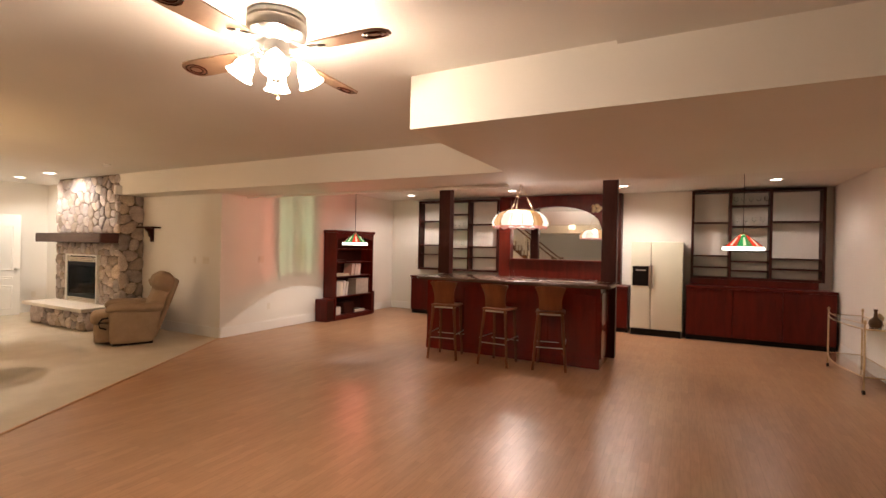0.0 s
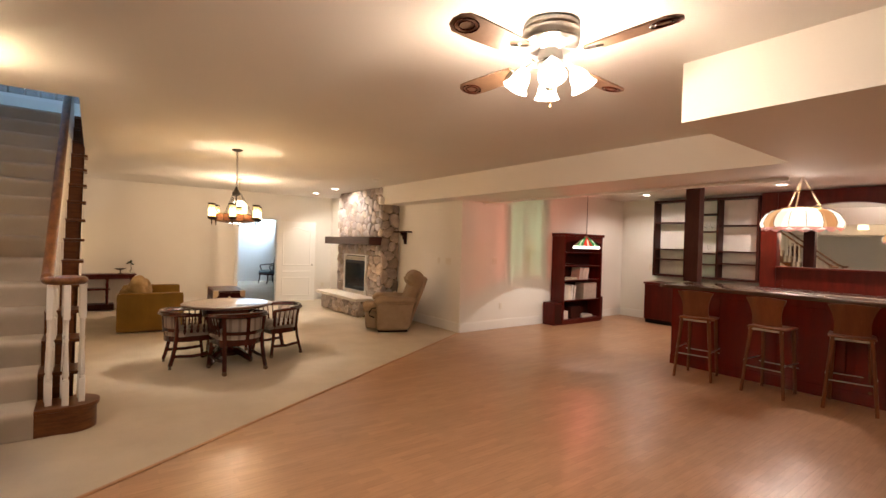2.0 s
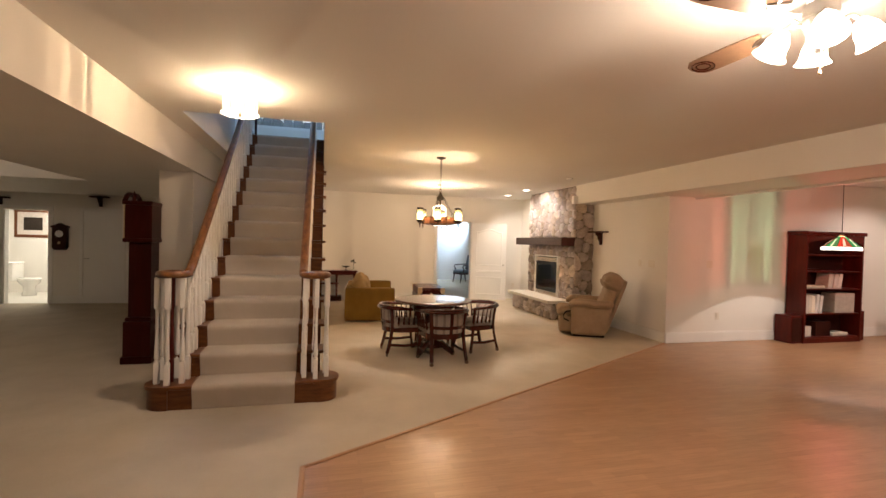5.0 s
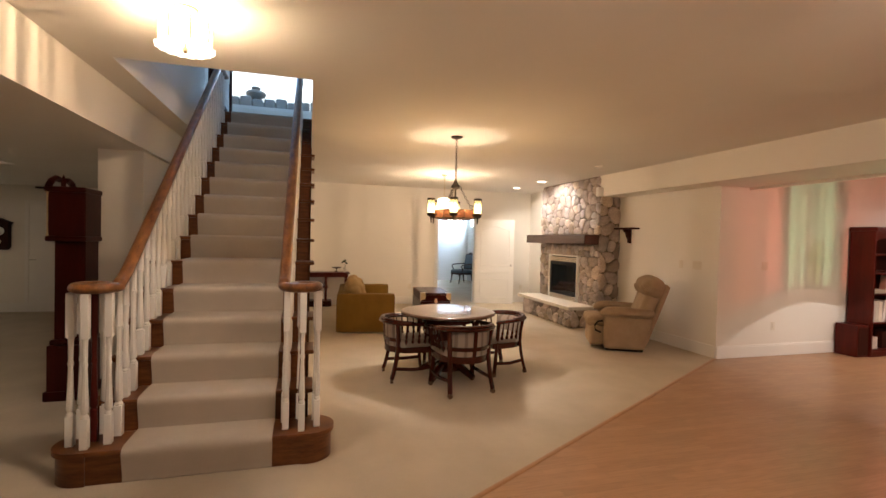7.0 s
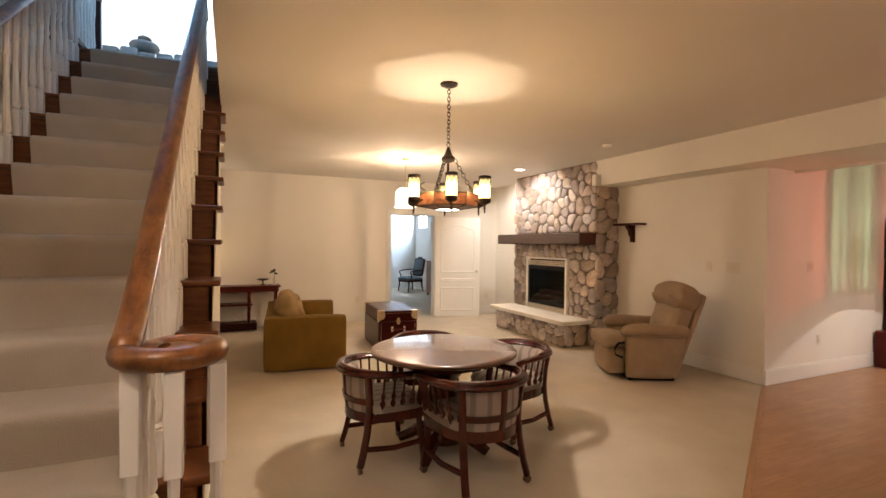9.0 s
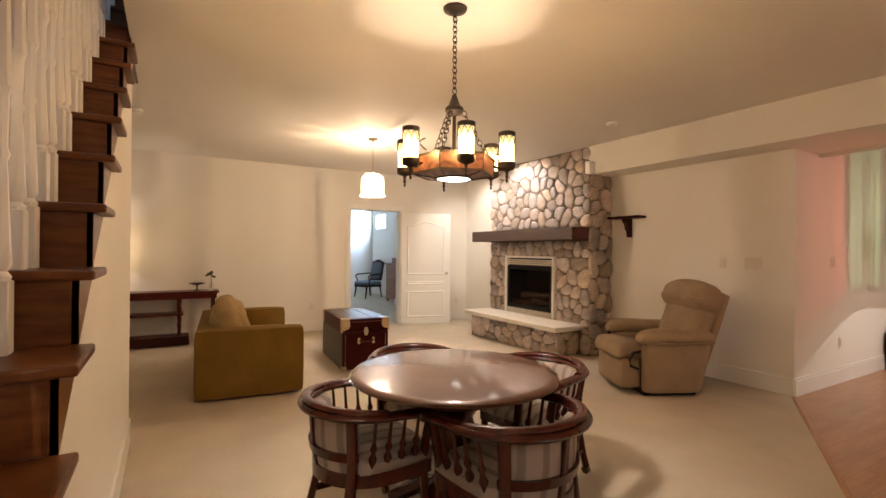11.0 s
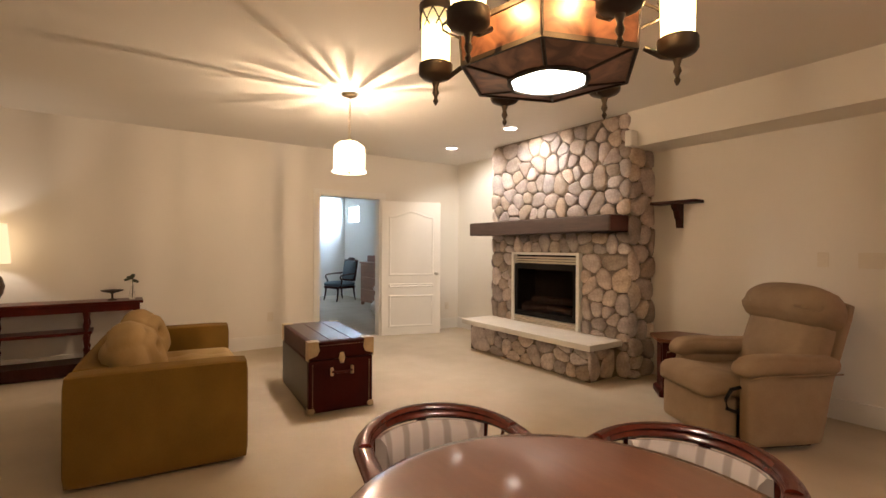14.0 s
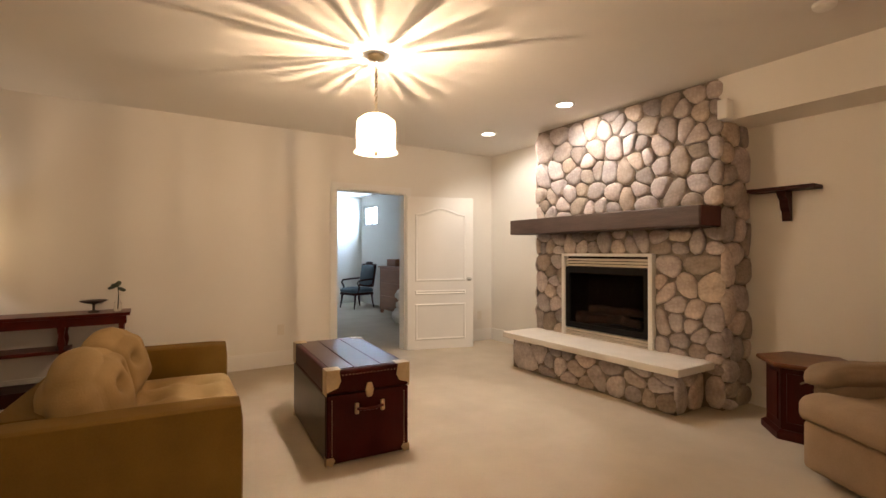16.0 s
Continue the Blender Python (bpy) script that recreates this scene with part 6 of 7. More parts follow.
def base_unit(name, label, x0, x1, ztop, n):
    t = thing(name, label, "cabinet")
    part("body", box(B(), x0, KF + 0.02, 0.09, x1, KY - 0.002, ztop - 0.04), M_MAHOG, t)
    part("plinth", box(B(), x0, KF + 0.07, 0.0, x1, KY - 0.01, 0.09), M_BLACK, t)
    w = (x1 - x0) / n
    for k in range(n):
        d = part("door", box(B(), x0 + k * w + 0.006, KF, 0.10, x0 + (k + 1) * w - 0.006, KF + 0.019, ztop - 0.05, 0.004), M_MAHOG, t)
        bm = B()
        tube(bm, [(x0 + (k + 0.85) * w, KF - 0.012, ztop - 0.30), (x0 + (k + 0.85) * w, KF - 0.012, ztop - 0.2)], 0.005, 6)
        part("handle", bm, M_MAHOGD, d)
    part("worktop", box(B(), x0 - 0.01, KF - 0.03, ztop - 0.04, x1 + 0.005, KY - 0.002, ztop, 0.006), M_MAHOG, t, "polished dark counter top")
    return t


base_unit("base_cabinet", "long dark mahogany base cabinet behind the bar", -5.80, -0.95, 0.895, 7)
base_unit("base_cabinet", "dark mahogany base cabinet under the glass shelves", 0.04, 2.20, 0.98, 3)
led = thing("counter_ledge", "dark mahogany ledge on the counter below the shelves", "ledge", pose(0, 0, 0.981))
part("board", box(B(), 0.10, 10.10, 0, 2.02, 10.36, 0.12, 0.006), M_MAHOG, led)


def glass_shelf_unit(name, label, xs, z0, z1, shelves):
    t = thing(name, label, "shelves")
    y0, y1 = 10.12, KY - 0.003
    part("back_panel", box(B(), xs[0], y1 - 0.02, z0, xs[-1], y1, z1), M_BACKP, t, "pale frosted back panel")
    for x in xs:
        part("upright", box(B(), x - 0.022, y0, z0, x + 0.022, y1 - 0.02, z1, 0.003), M_MAHOGD, t)
    for z in (z0, z1):
        part("rail", box(B(), xs[0] - 0.022, y0 - 0.004, z - 0.03, xs[-1] + 0.022, y1 - 0.02, z + 0.012, 0.003), M_MAHOGD, t)
    for k, zs in enumerate(shelves):
        for z in zs:
            part("shelf", box(B(), xs[k] + 0.022, y0 + 0.005, z - 0.014, xs[k + 1] - 0.022, y1 - 0.021, z + 0.014), M_MAHOGD, t)
    return t


RS = [[2.13, 1.52, 1.31], [2.43, 2.06, 1.62, 1.43, 1.26], [2.14, 1.49, 1.31]]
glass_shelf_unit("wall_shelving", "dark framed wall shelving with pale back panels", [0.13, 0.73, 1.34, 2.08], 1.13, 2.71, RS)
LS = [[2.20, 1.62, 1.40], [2.36, 2.0, 1.55, 1.33], [2.12, 1.60, 1.36]]
glass_shelf_unit("wall_shelving", "dark framed wall shelving behind the bar", [-5.80, -5.12, -4.48, -3.76], 1.06, 2.68, LS)


def goblet(x, y, z, kind):
    t = thing("drinking_glass", "clear stemmed glass on a bar shelf", "glass", pose(x, y, z), kind)
    part("bowl", lathe(B(), [(0, 0), (0.032, 0.002), (0.004, 0.008), (0.004, 0.07), (0.03, 0.09), (0.036, 0.12), (0.032, 0.16)], 12, cap=False), M_GLASS, t, "", True)


for i in range(5):
    goblet(0.82 + i * 0.115, 10.24, 2.445, "glasses on the right shelving")
for i in range(4):
    goblet(0.84 + i * 0.13, 10.24, 2.075, "glasses on the right shelving")
for i in range(4):
    goblet(-5.02 + i * 0.13, 10.24, 2.015, "glasses on the left shelving")
for i in range(3):
    goblet(-5.0 + i * 0.16, 10.24, 1.565, "glasses on the left shelving")

# arched mirror panel
arch = thing("back_bar_mirror", "dark mahogany back bar with an arched mirror", "mirror")
AX0, AX1, MX0, MX1, MZ0, MZ1, MZT = -3.72, -1.13, -3.46, -1.50, 1.35, 1.98, 2.50
ay0, ay1 = 10.14, 10.26
part("side_panel", box(B(), AX0, ay0, 0.896, MX0, ay1, CEIL - 0.02), M_MAHOG, arch)
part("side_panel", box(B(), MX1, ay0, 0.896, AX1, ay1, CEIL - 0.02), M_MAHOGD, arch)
bm = B()
n = 24
fz, bz = [], []
for i in range(n + 1):
    x = MX0 + (MX1 - MX0) * i / n
    u = 2 * i / n - 1
    z = MZ1 + (MZT - MZ1) * math.sqrt(max(0, 1 - u * u)) ** 0.9
    fz.append([bm.verts.new((x, ay0 + 0.02, z)), bm.verts.new((x, ay0 + 0.02, CEIL - 0.02)), bm.verts.new((x, ay1, CEIL - 0.02)), bm.verts.new((x, ay1, z))])
for a, b in zip(fz, fz[1:]):
    for k in range(4):
        bm.faces.new((a[k], b[k], b[(k + 1) % 4], a[(k + 1) % 4]))
bm.faces.new(fz[0])
bm.faces.new(fz[-1])
part("arched_head", bm, M_MAHOG, arch, "arched mahogany head")
part("mirror_glass", box(B(), MX0, ay1 - 0.012, 1.35, MX1, ay1 - 0.004, CEIL - 0.10), M_MIRROR, arch, "clear mirror")
part("lower_panel", box(B(), MX0, ay0 + 0.02, 0.896, MX1, ay1, 1.33), M_MAHOG, arch)
part("sill", box(B(), MX0 - 0.02, ay0 - 0.10, 1.33, MX1 + 0.02, ay1 - 0.013, 1.36, 0.006), M_MAHOG, arch, "polished sill")
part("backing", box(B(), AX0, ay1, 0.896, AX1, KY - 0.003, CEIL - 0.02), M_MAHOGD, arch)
orn = thing("carved_ornament", "small pale carved leaf ornament on the arch", "ornament", pose(-1.62, ay0 + 0.0, 2.44))
for q in range(5):
    bm = B()
    cushion(bm, -0.05, -0.02, -0.03, 0.05, 0.02, 0.03, 0.01, 3, 0.02)
    part("leaf", bm, M_BRASS, orn, "", True, pose(0.07 * math.cos(q * 1.3), 0, 0.05 * math.sin(q * 1.3), 0, q * 40, 0))
bx2 = thing("glass_decanter", "small clear bottle on the back counter", "bottle", pose(-3.3, 9.95, 0.896))
part("glass", lathe(B(), [(0, 0), (0.04, 0), (0.045, 0.10), (0.015, 0.16), (0.015, 0.22), (0, 0.22)], 12), M_GLASS, bx2, "", True)

# refrigerator
fr = thing("refrigerator", "cream side-by-side refrigerator with black ice dispenser", "refrigerator", pose(-0.90, 0, 0))
part("body", box(B(), 0.0, 9.80, 0.02, 0.88, KY - 0.02, 1.755, 0.008), M_FRIDGE, fr)
for x0, x1 in ((0.0, 0.345), (0.355, 0.88)):
    part("door", box(B(), x0, 9.735, 0.13, x1, 9.797, 1.76, 0.012, 3), M_FRIDGE, fr, "", True)
part("kick_grille", box(B(), 0.01, 9.76, 0.0, 0.87, 9.80, 0.12), M_BLACK, fr, "black toe grille")
disp = part("ice_dispenser", box(B(), 0.03, 9.72, 0.93, 0.33, 9.736, 1.30, 0.006), M_BLACK, fr, "black ice dispenser")
part("display_bar", box(B(), 0.09, 9.716, 1.21, 0.27, 9.7205, 1.235), M_STEEL, disp)
for x in (0.325, 0.375):
    bm = B()
    tube(bm, [(x, 9.73, 0.90), (x, 9.69, 0.93), (x, 9.69, 1.30), (x, 9.73, 1.33)], 0.013, 8)
    part("handle", bm, M_STEEL, fr, "metal handle", True)

# ---- coloured glass lamps ----


def cone_pendant(x, y, z0, r, ceil_z):
    t = thing("stained_glass_pendant", "conical red and green stained glass pendant, lit", "pendant lamp", pose(x, y, 0), "stained glass pendants")
    for k in range(8):
        mt = M_TGREEN if k % 2 == 0 else M_TRED
        part("glass_panel", lathe(B(), [(r * 0.97, z0 + 0.045), (r * 0.16, z0 + 0.20)], 1, 0, 0, 0, 45 * k - 22.5, 45), mt, t)
        part("glass_accent", lathe(B(), [(r * 0.86, z0 + 0.055), (r * 0.42, z0 + 0.157)], 1, 0, 0, 0.004, 45 * k - 5, 10), M_TAMBER, t)
    part("glass_band", lathe(B(), [(r, z0), (r * 0.985, z0 + 0.045)], 32, cap=False), M_TBAND, t, "white glowing glass band", True)
    part("cap", lathe(B(), [(r * 0.18, z0 + 0.195), (r * 0.14, z0 + 0.215), (0.01, z0 + 0.23), (0, z0 + 0.235)], 14), M_BRASS, t, "", True)
    bm = B()
    tube(bm, [(0, 0, z0 + 0.23), (0, 0, ceil_z - 0.001)], 0.004, 6)
    part("cord", bm, M_IRON, t, "", True)
    part("canopy", lathe(B(), [(0, ceil_z - 0.025), (0.03, ceil_z - 0.025), (0.05, ceil_z - 0.001)], 14), M_BRASS, t, "", True)
    for k in range(8):
        an = radians(45 * k - 22.5)
        part("lead_came", tube(B(), [(r * 0.975 * math.cos(an), r * 0.975 * math.sin(an), z0 + 0.045), (r * 0.17 * math.cos(an), r * 0.17 * math.sin(an), z0 + 0.20)], 0.003, 5), M_IRON, t)


cone_pendant(TIFF[0][0], TIFF[0][1], TIFF[0][2], TIFF[0][3], CEIL)
cone_pendant(TIFF[1][0], TIFF[1][1], TIFF[1][2], TIFF[1][3], CEIL)

bl = thing("bar_lamp", "large scalloped stained glass lamp hung over the bar", "pendant lamp", pose(BARLAMP[0], BARLAMP[1], 0))
z0 = BARLAMP[2] - 0.08
for k in range(16):
    t0 = 22.5 * k
    mt = (M_TWHITE, M_TWHITE, M_TGOLD, M_TWHITE)[k % 4]
    part("skirt_panel", lathe(B(), [(0.405, z0 + 0.03), (0.42, z0 + 0.08), (0.405, z0 + 0.125)], 2, 0, 0, 0, t0, 22.5), mt, bl)
    part("dome_panel", lathe(B(), [(0.405, z0 + 0.125), (0.365, z0 + 0.19), (0.29, z0 + 0.24), (0.20, z0 + 0.262)], 2, 0, 0, 0, t0, 22.5), (M_TWHITE, M_TWHITE, M_TGOLD, M_TWHITE)[k % 4], bl)
    bm = B()
    n = 6
    top = [bm.verts.new((0.405 * math.cos(radians(t0 + 22.5 * i / n)), 0.405 * math.sin(radians(t0 + 22.5 * i / n)), z0 + 0.03)) for i in range(n + 1)]
    low = [bm.verts.new((0.40 * math.cos(radians(t0 + 22.5 * i / n)), 0.40 * math.sin(radians(t0 + 22.5 * i / n)), z0 + 0.025 - 0.03 * math.sin(math.pi * i / n))) for i in range(n + 1)]
    for i in range(n):
        bm.faces.new((top[i], top[i + 1], low[i + 1], low[i]))
    part("scallop", bm, M_TPINK, bl, "pink scalloped edge")
for k in range(16):
    an = radians(22.5 * k)
    part("lead_came", tube(B(), [(r * math.cos(an), r * math.sin(an), z0 + h) for r, h in ((0.407, 0.025), (0.422, 0.08), (0.407, 0.125), (0.367, 0.192), (0.292, 0.242), (0.20, 0.264))], 0.003, 5), M_IRON, bl)
part("rim", lathe(B(), [(0.192, z0 + 0.258), (0.205, z0 + 0.258), (0.205, z0 + 0.272), (0.192, z0 + 0.272), (0.192, z0 + 0.258)], 32), M_BRASS, bl, "", True)
for k in range(3):
    an = radians(30 + 120 * k)
    part("chain", chain_line(B(), (0.198 * math.cos(an), 0.198 * math.sin(an), z0 + 0.272), (0.02 * math.cos(an), 0.02 * math.sin(an), 2.50), 0.028, 0.0018), M_BRASS, bl, "", True)
part("main_chain", chain(B(), 0, 0, 2.50, CEIL - 0.02, 0.03, 0.002), M_BRASS, bl, "", True)
part("canopy", lathe(B(), [(0, CEIL - 0.03), (0.04, CEIL - 0.03), (0.06, CEIL - 0.001)], 14), M_BRASS, bl, "", True)

# ---- serving cart ----
cart = thing("serving_cart", "brass and glass serving cart on casters", "cart", pose(1.80, 7.10, 0))
CW, CL = 0.40, 1.50
for x, y in ((0.03, 0.0), (0.03, CL), (CW, 0.0), (CW, CL)):
    bm = B()
    tube(bm, [(x, y, 0.05), (x, y, 0.80)], 0.011, 8)
    lathe(bm, [(0.011, 0.80), (0.018, 0.82), (0.012, 0.84), (0, 0.85)], 8, x, y)
    leg = part("leg", bm, M_BRASS, cart, "", True)
    bm = B()
    tube(bm, [(x - 0.012, y, 0.026), (x + 0.012, y, 0.026)], 0.025, 10)
    part("caster", bm, M_IRON, leg, "small dark caster", True)
for z in (0.74, 0.20):
    bm = B()
    bow = [(0.03 - 0.10 * math.sin(math.pi * i / 12), CL * i / 12, z) for i in range(13)]
    tube(bm, bow + [(CW, CL, z), (CW, 0, z), (0.03, 0, z)], 0.009, 7)
    part("frame", bm, M_BRASS, cart, "bowed brass rail", True)
    bm = B()
    prism(bm, [(p[0] + 0.004, p[1]) for p in bow][::-1] + [(CW - 0.004, 0), (CW - 0.004, CL)], z - 0.004, z + 0.004)
    part("glass_shelf", bm, M_GLASS, cart, "clear glass shelf")
bm = B()
tube(bm, [(0.03 - 0.10 * math.sin(math.pi * i / 12), CL * i / 12, 0.80) for i in range(13)], 0.006, 7)
part("gallery_rail", bm, M_BRASS, cart, "", True)
btl = thing("liqueur_bottle", "round amber bottle on the serving cart", "bottle", pose(1.98, 7.32, 0.745))
part("glass", lathe(B(), [(0, 0), (0.05, 0), (0.065, 0.04), (0.06, 0.08), (0.02, 0.12), (0.015, 0.19), (0.02, 0.195), (0.02, 0.21), (0, 0.21)], 14), M_BRONZE, btl, "", True)
dec = thing("brass_ornament", "small brass ornament on the serving cart", "ornament", pose(2.08, 7.55, 0.745))
part("body", lathe(B(), [(0, 0), (0.05, 0), (0.02, 0.03), (0.04, 0.07), (0.045, 0.10), (0.02, 0.13), (0, 0.15)], 12), M_BRASS, dec, "", True)

# ---- side room: clocks, bathroom ----
gc = thing("grandfather_clock", "tall dark cherry grandfather clock beside the stairs", "clock", pose(-6.88, -2.18, 0.006, 0, 0, -90) @ Matrix.Diagonal((1.0, 0.94, 0.965, 1.0)))
part("base", box(B(), -0.14, -0.26, 0.0, 0.15, 0.26, 0.52, 0.008), M_CLOCK, gc)
part("plinth", box(B(), -0.16, -0.28, 0.0, 0.17, 0.28, 0.09, 0.008), M_CLOCK, gc)
part("waist", box(B(), -0.12, -0.19, 0.52, 0.12, 0.19, 1.50, 0.006), M_CLOCK, gc)
part("waist_moulding", box(B(), -0.14, -0.24, 0.52, 0.14, 0.24, 0.57, 0.015, 2), M_CLOCK, gc)
part("hood", box(B(), -0.14, -0.25, 1.50, 0.15, 0.25, 1.98, 0.008), M_CLOCK, gc)
part("hood_moulding", box(B(), -0.15, -0.27, 1.50, 0.165, 0.27, 1.55, 0.012, 2), M_CLOCK, gc)
part("cornice", box(B(), -0.15, -0.28, 1.96, 0.17, 0.28, 2.01, 0.012, 2), M_CLOCK, gc)
for s in (1, -1):
    bm = B()
    tube(bm, [(0.14, s * 0.26, 2.01), (0.14, s * 0.20, 2.07), (0.14, s * 0.12, 2.10), (0.14, s * 0.06, 2.09)], 0.028, 8)
    part("swan_neck", bm, M_CLOCK, gc, "", True)
part("finial", lathe(B(), [(0.02, 2.0), (0.02, 2.06), (0.03, 2.09), (0.01, 2.12), (0, 2.15)], 10, 0.13, 0), M_CLOCK, gc, "", True)
part("dial", lathe(B(), [(0, 0.0), (0.17, 0.0), (0.17, 0.006), (0, 0.008)], 28), M_BRASS, gc, "brass dial", True, pose(0.151, 0, 1.75, 0, 90, 0))
for s in (1, -1):
    part("hood_column", lathe(B(), [(0.018, 1.55), (0.014, 1.60), (0.014, 1.90), (0.018, 1.96)], 10, 0.15, s * 0.235), M_BRASS, gc, "brass-capped column", True)
part("door_glass", box(B(), 0.121, -0.12, 0.66, 0.128, 0.12, 1.42, 0.003), M_MAHOGD, gc, "dark glazed door")

wc = thing("wall_clock", "small dark wooden wall clock with white dial", "clock", pose(BX + 0.002, -5.47, 1.16))
bm = B()
pr = [(-0.13, 0.05), (-0.09, 0.0), (0.09, 0.0), (0.13, 0.05), (0.13, 0.46), (0.17, 0.50), (0.08, 0.53), (0.0, 0.57), (-0.08, 0.53), (-0.17, 0.50), (-0.13, 0.46)]
a = [bm.verts.new((0, y, z)) for y, z in pr]
b = [bm.verts.new((0.10, y, z)) for y, z in pr]
bm.faces.new(a)
bm.faces.new(b[::-1])
for i in range(len(pr)):
    bm.faces.new((a[i], b[i], b[(i + 1) % len(pr)], a[(i + 1) % len(pr)]))
part("case", bm, M_MAHOGD, wc)
part("dial", lathe(B(), [(0, 0), (0.075, 0.0), (0, 0.004)], 20), M_CERAMIC, wc, "white dial", False, pose(0.101, 0, 0.34, 0, 90, 0))
part("pendulum", lathe(B(), [(0, 0), (0.03, 0.0), (0, 0.004)], 14), M_BRASS, wc, "brass pendulum", False, pose(0.101, 0, 0.15, 0, 90, 0))
cd = thing("door_3", "plain white closed closet door with a small metal lever", "door", pose(BX + 0.001, -5.09, 0.006))
cd["kind"] = "structure"
part("leaf", box(B(), 0.0, 0.03, 0.0, 0.012, 0.83, 2.0, 0.004), M_TRIM, cd)
for y0, y1 in ((-0.04, 0.024), (0.836, 0.90)):
    part("jamb", box(B(), 0.0, y0, 0.0, 0.018, y1, 2.07, 0.003), M_TRIM, cd)
part("head", box(B(), 0.0, 0.024, 2.006, 0.018, 0.836, 2.07, 0.003), M_TRIM, cd)
wkb = thing("door_lever", "small metal lever on the closet door", "handle", pose(BX + 0.014, -5.00, 0.98))
part("lever", box(B(), 0.0, -0.05, -0.01, 0.04, 0.05, 0.01, 0.006), M_STEEL, wkb)

pic = thing("framed_picture", "framed print with a wide mat on the bathroom wall", "picture", pose(-14.258, -7.06, 1.38))
part("frame", box(B(), 0, -0.40, 0, 0.02, 0.40, 0.70, 0.004), M_BRWOOD, pic, "grey-brown frame")
part("mat", box(B(), 0.0205, -0.33, 0.07, 0.023, 0.33, 0.63), M_PAPER, pic, "pale mat")
part("print", box(B(), 0.0235, -0.20, 0.18, 0.025, 0.20, 0.50), M_IRON, pic, "small dark print")
wc2 = thing("toilet", "white ceramic toilet with closed lid", "toilet", pose(-13.55, -6.78, 0.008, 0, 0, 90))
bm = B()
lathe(bm, [(0.11, 0), (0.12, 0.03), (0.09, 0.12), (0.10, 0.22), (0.17, 0.32), (0.185, 0.38), (0.17, 0.385), (0, 0.36)], 20)
for v in bm.verts:
    v.co.x *= 1.25
part("bowl", bm, M_CERAMIC, wc2, "", True)
bm = B()
lathe(bm, [(0, 0.386), (0.185, 0.386), (0.19, 0.40), (0.18, 0.415), (0, 0.42)], 20)
for v in bm.verts:
    v.co.x *= 1.25
part("lid", bm, M_CERAMIC, wc2, "closed lid", True)
part("tank", box(B(), -0.42, -0.22, 0.36, -0.22, 0.22, 0.76, 0.02, 3), M_CERAMIC, wc2, "", True)
part("tank_lid", box(B(), -0.43, -0.23, 0.76, -0.21, 0.23, 0.79, 0.01, 2), M_CERAMIC, wc2, "", True)

# ---- bedroom ----
arm = thing("open_armchair", "antique open-arm chair with slate blue upholstery", "armchair", pose(-17.35, 5.15, 0.004, 0, 0, -75))
part("seat", cushion(B(), -0.28, -0.29, 0.36, 0.30, 0.29, 0.47, 0.025, 8, 0.05), M_BLUECLOTH, arm, "blue padded seat", True)
part("seat_rail", box(B(), -0.28, -0.28, 0.31, 0.29, 0.28, 0.37, 0.01), M_MAHOGD, arm)
tb = pose(-0.26, 0, 0.46, 0, -10, 0)
part("back_frame", cushion(B(), -0.03, -0.27, 0.02, 0.02, 0.27, 0.58, 0.004, 6, 0.02), M_MAHOGD, arm, "", True, tb)
part("back_pad", cushion(B(), 0.0, -0.22, 0.08, 0.055, 0.22, 0.53, 0.02, 8, 0.03), M_BLUECLOTH, arm, "blue padded back", True, tb)
part("crest", cushion(B(), -0.025, -0.12, 0.57, 0.02, 0.12, 0.63, 0.006, 4, 0.02), M_MAHOGD, arm, "carved crest", True, tb)
for s in (1, -1):
    bm = B()
    tube(bm, [(-0.30, s * 0.28, 0.68), (-0.05, s * 0.31, 0.67), (0.18, s * 0.31, 0.65), (0.22, s * 0.31, 0.60), (0.16, s * 0.30, 0.50), (0.20, s * 0.28, 0.36)], 0.02, 8)
    part("arm", bm, M_MAHOGD, arm, "", True)
    for x in (0.24, -0.24):
        bm = B()
        tube(bm, [(x, s * 0.25, 0.33), (x * 1.05, s * 0.26, 0.18), (x * 1.2, s * 0.27, 0.0)], 0.028, 8, 0.015)
        part("leg", bm, M_MAHOGD, arm, "", True)
drs = thing("dresser", "reddish-brown wooden dresser with mirror posts", "dresser", pose(-15.75, 5.25, 0.004))
part("body", box(B(), -0.5, -0.02, 0.08, 0.85, 0.46, 0.98, 0.006), M_CHERRY, drs)
part("top", box(B(), -0.53, -0.05, 0.98, 0.88, 0.47, 1.01, 0.008), M_CHERRY, drs)
for k in range(3):
    part("drawer", box(B(), -0.46, -0.035, 0.14 + 0.28 * k, 0.81, -0.021, 0.38 + 0.28 * k, 0.006), M_CHERRY, drs)
part("small_box", box(B(), -0.40, 0.10, 1.01, 0.0, 0.42, 1.16, 0.006), M_CHERRY, drs)
for x in (0.10, 0.80):
    part("mirror_post", lathe(B(), [(0.03, 1.01), (0.025, 1.3), (0.04, 1.4), (0.02, 1.45), (0.025, 1.9), (0.04, 1.95), (0.01, 2.0)], 10, x, 0.40), M_MAHOGD, drs, "", True)
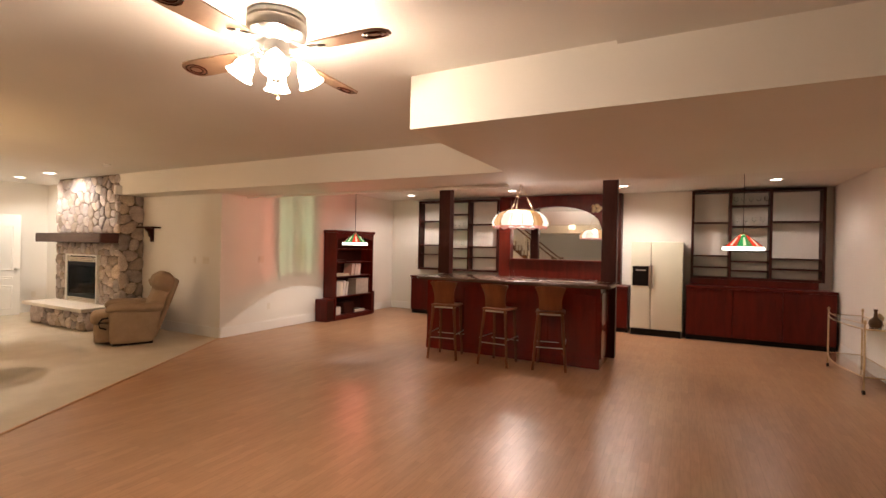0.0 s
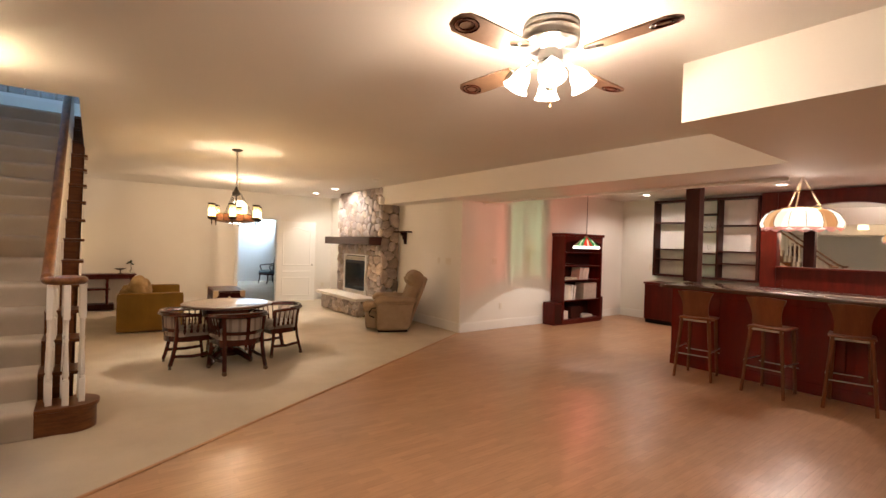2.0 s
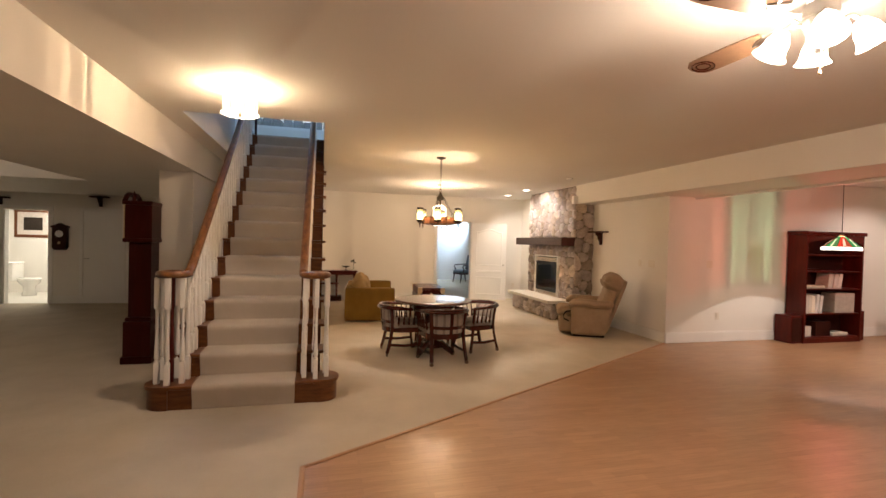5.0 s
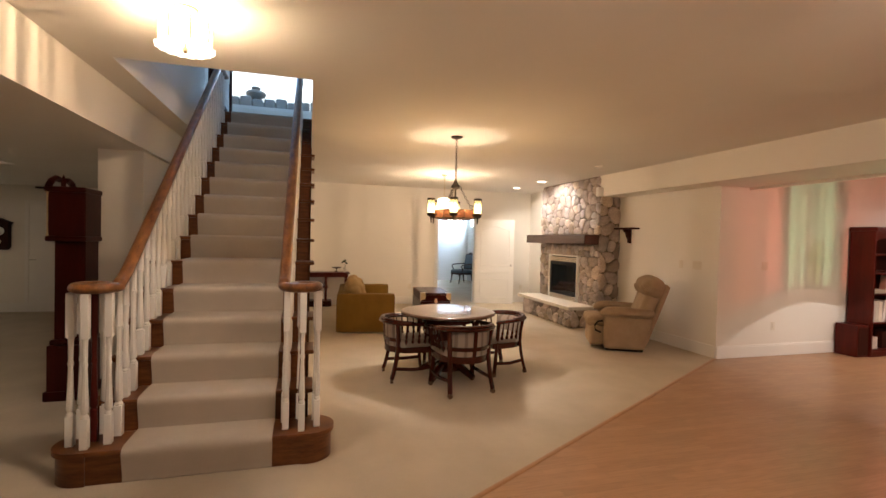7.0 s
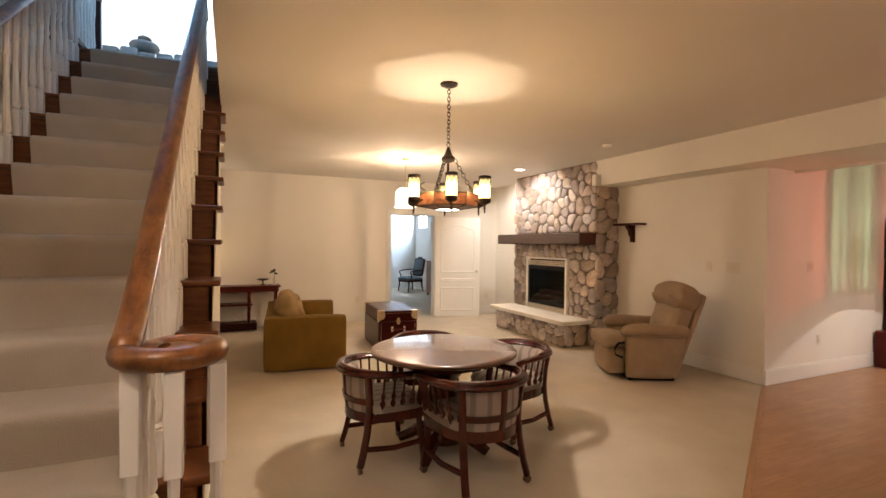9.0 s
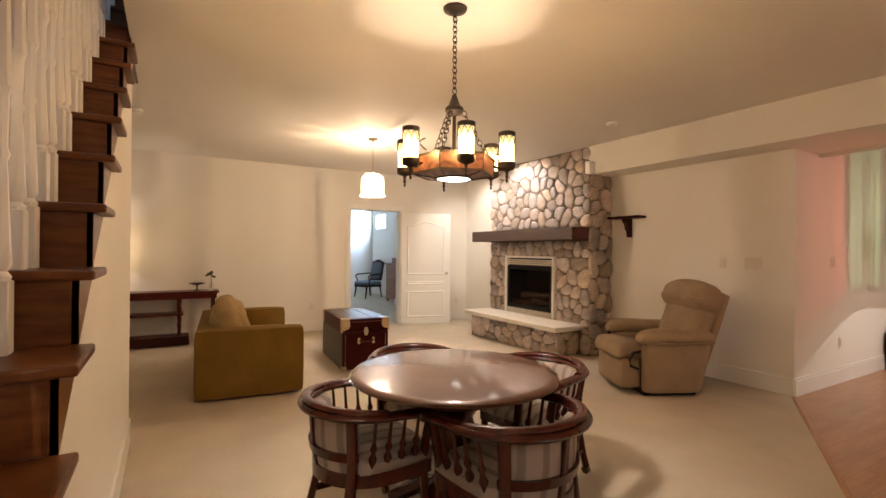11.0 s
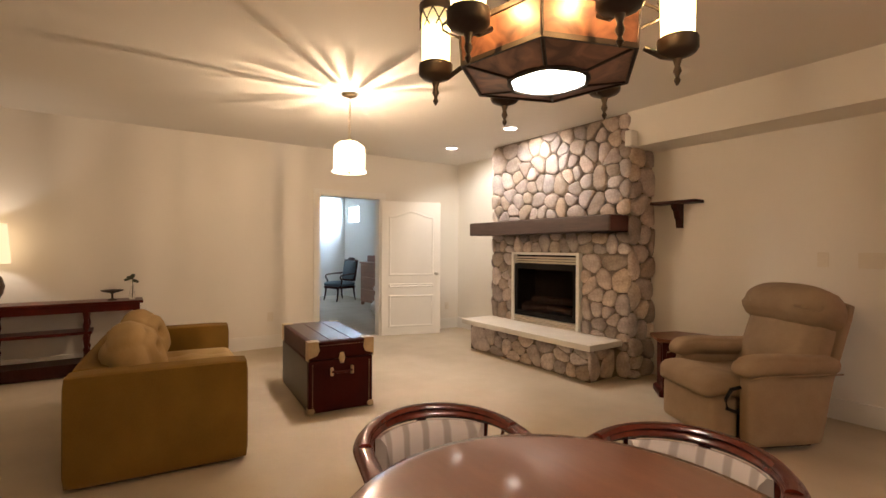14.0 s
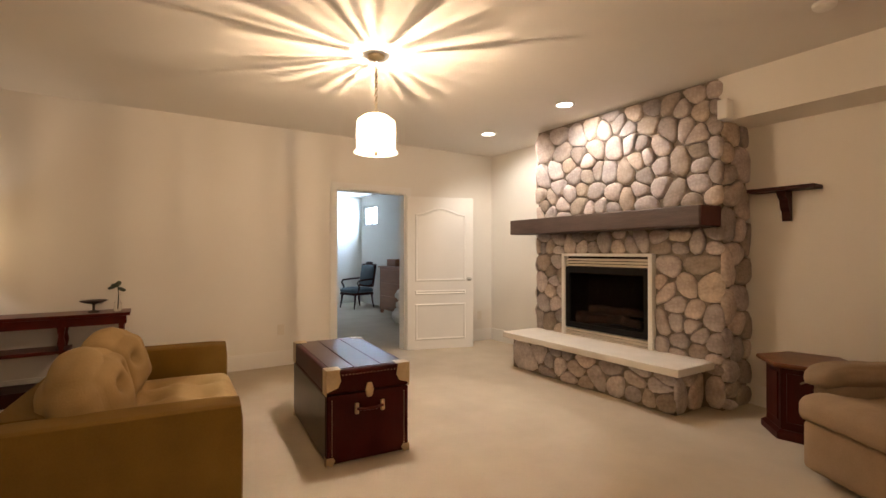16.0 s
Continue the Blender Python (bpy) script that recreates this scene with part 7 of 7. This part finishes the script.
for x, y in ((-0.46, 0.02), (0.81, 0.02), (-0.46, 0.42), (0.81, 0.42)):
    part("foot", lathe(B(), [(0.03, 0), (0.045, 0.04), (0.03, 0.08)], 10, x, y), M_CHERRY, drs, "", True)
bag = thing("laundry_bag", "lumpy white and grey cloth bundle on the floor", "bundle", pose(-14.62, 4.92, 0.004))
for q, (x, y, z, r) in enumerate(((0, 0, 0.14, 0.15), (0.05, 0.03, 0.34, 0.12), (-0.02, 0.0, 0.50, 0.09))):
    bm = B()
    cushion(bm, x - r, y - r, z - r * 0.95, x + r, y + r, z + r * 0.95, 0.03, 8, r * 0.8)
    for v in bm.verts:
        v.co += 0.03 * noise.noise_vector(v.co * 9)
    part("fold", bm, M_BACKP, bag, "", True)
w1 = thing("window_1", "small high bedroom window with bright daylight", "window")
w1["kind"] = "structure"
for b in ((WN[0], BNY + 0.02, WN[2], WN[1], BNY + 0.07, WN[2] + 0.05), (WN[0], BNY + 0.02, WN[3] - 0.05, WN[1], BNY + 0.07, WN[3]), (WN[0], BNY + 0.02, WN[2] + 0.05, WN[0] + 0.05, BNY + 0.07, WN[3] - 0.05), (WN[1] - 0.05, BNY + 0.02, WN[2] + 0.05, WN[1], BNY + 0.07, WN[3] - 0.05), (-17.92, BNY + 0.02, WN[2] + 0.05, -17.88, BNY + 0.07, WN[3] - 0.05)):
    part("window_frame", box(B(), *b), M_TRIM, w1)
pw = part("pane", box(B(), WN[0] + 0.05, BNY + 0.04, WN[2] + 0.05, WN[1] - 0.05, BNY + 0.045, WN[3] - 0.05), M_GLASS, w1)
pw.visible_shadow = False
structure("backdrop_yard", box(B(), -90, 70, -5, 30, 70.1, 60), bpy.data.materials["bright_sky"], "bright overcast daylight sky", "backdrop")

# fixture for the assumed side-room lamp; out of view, its form made up
flush = thing("ceiling_light", "unseen round flush ceiling light, assumed for the side room", "ceiling light", pose(-6.2, -5.6, CEIL - 0.001))
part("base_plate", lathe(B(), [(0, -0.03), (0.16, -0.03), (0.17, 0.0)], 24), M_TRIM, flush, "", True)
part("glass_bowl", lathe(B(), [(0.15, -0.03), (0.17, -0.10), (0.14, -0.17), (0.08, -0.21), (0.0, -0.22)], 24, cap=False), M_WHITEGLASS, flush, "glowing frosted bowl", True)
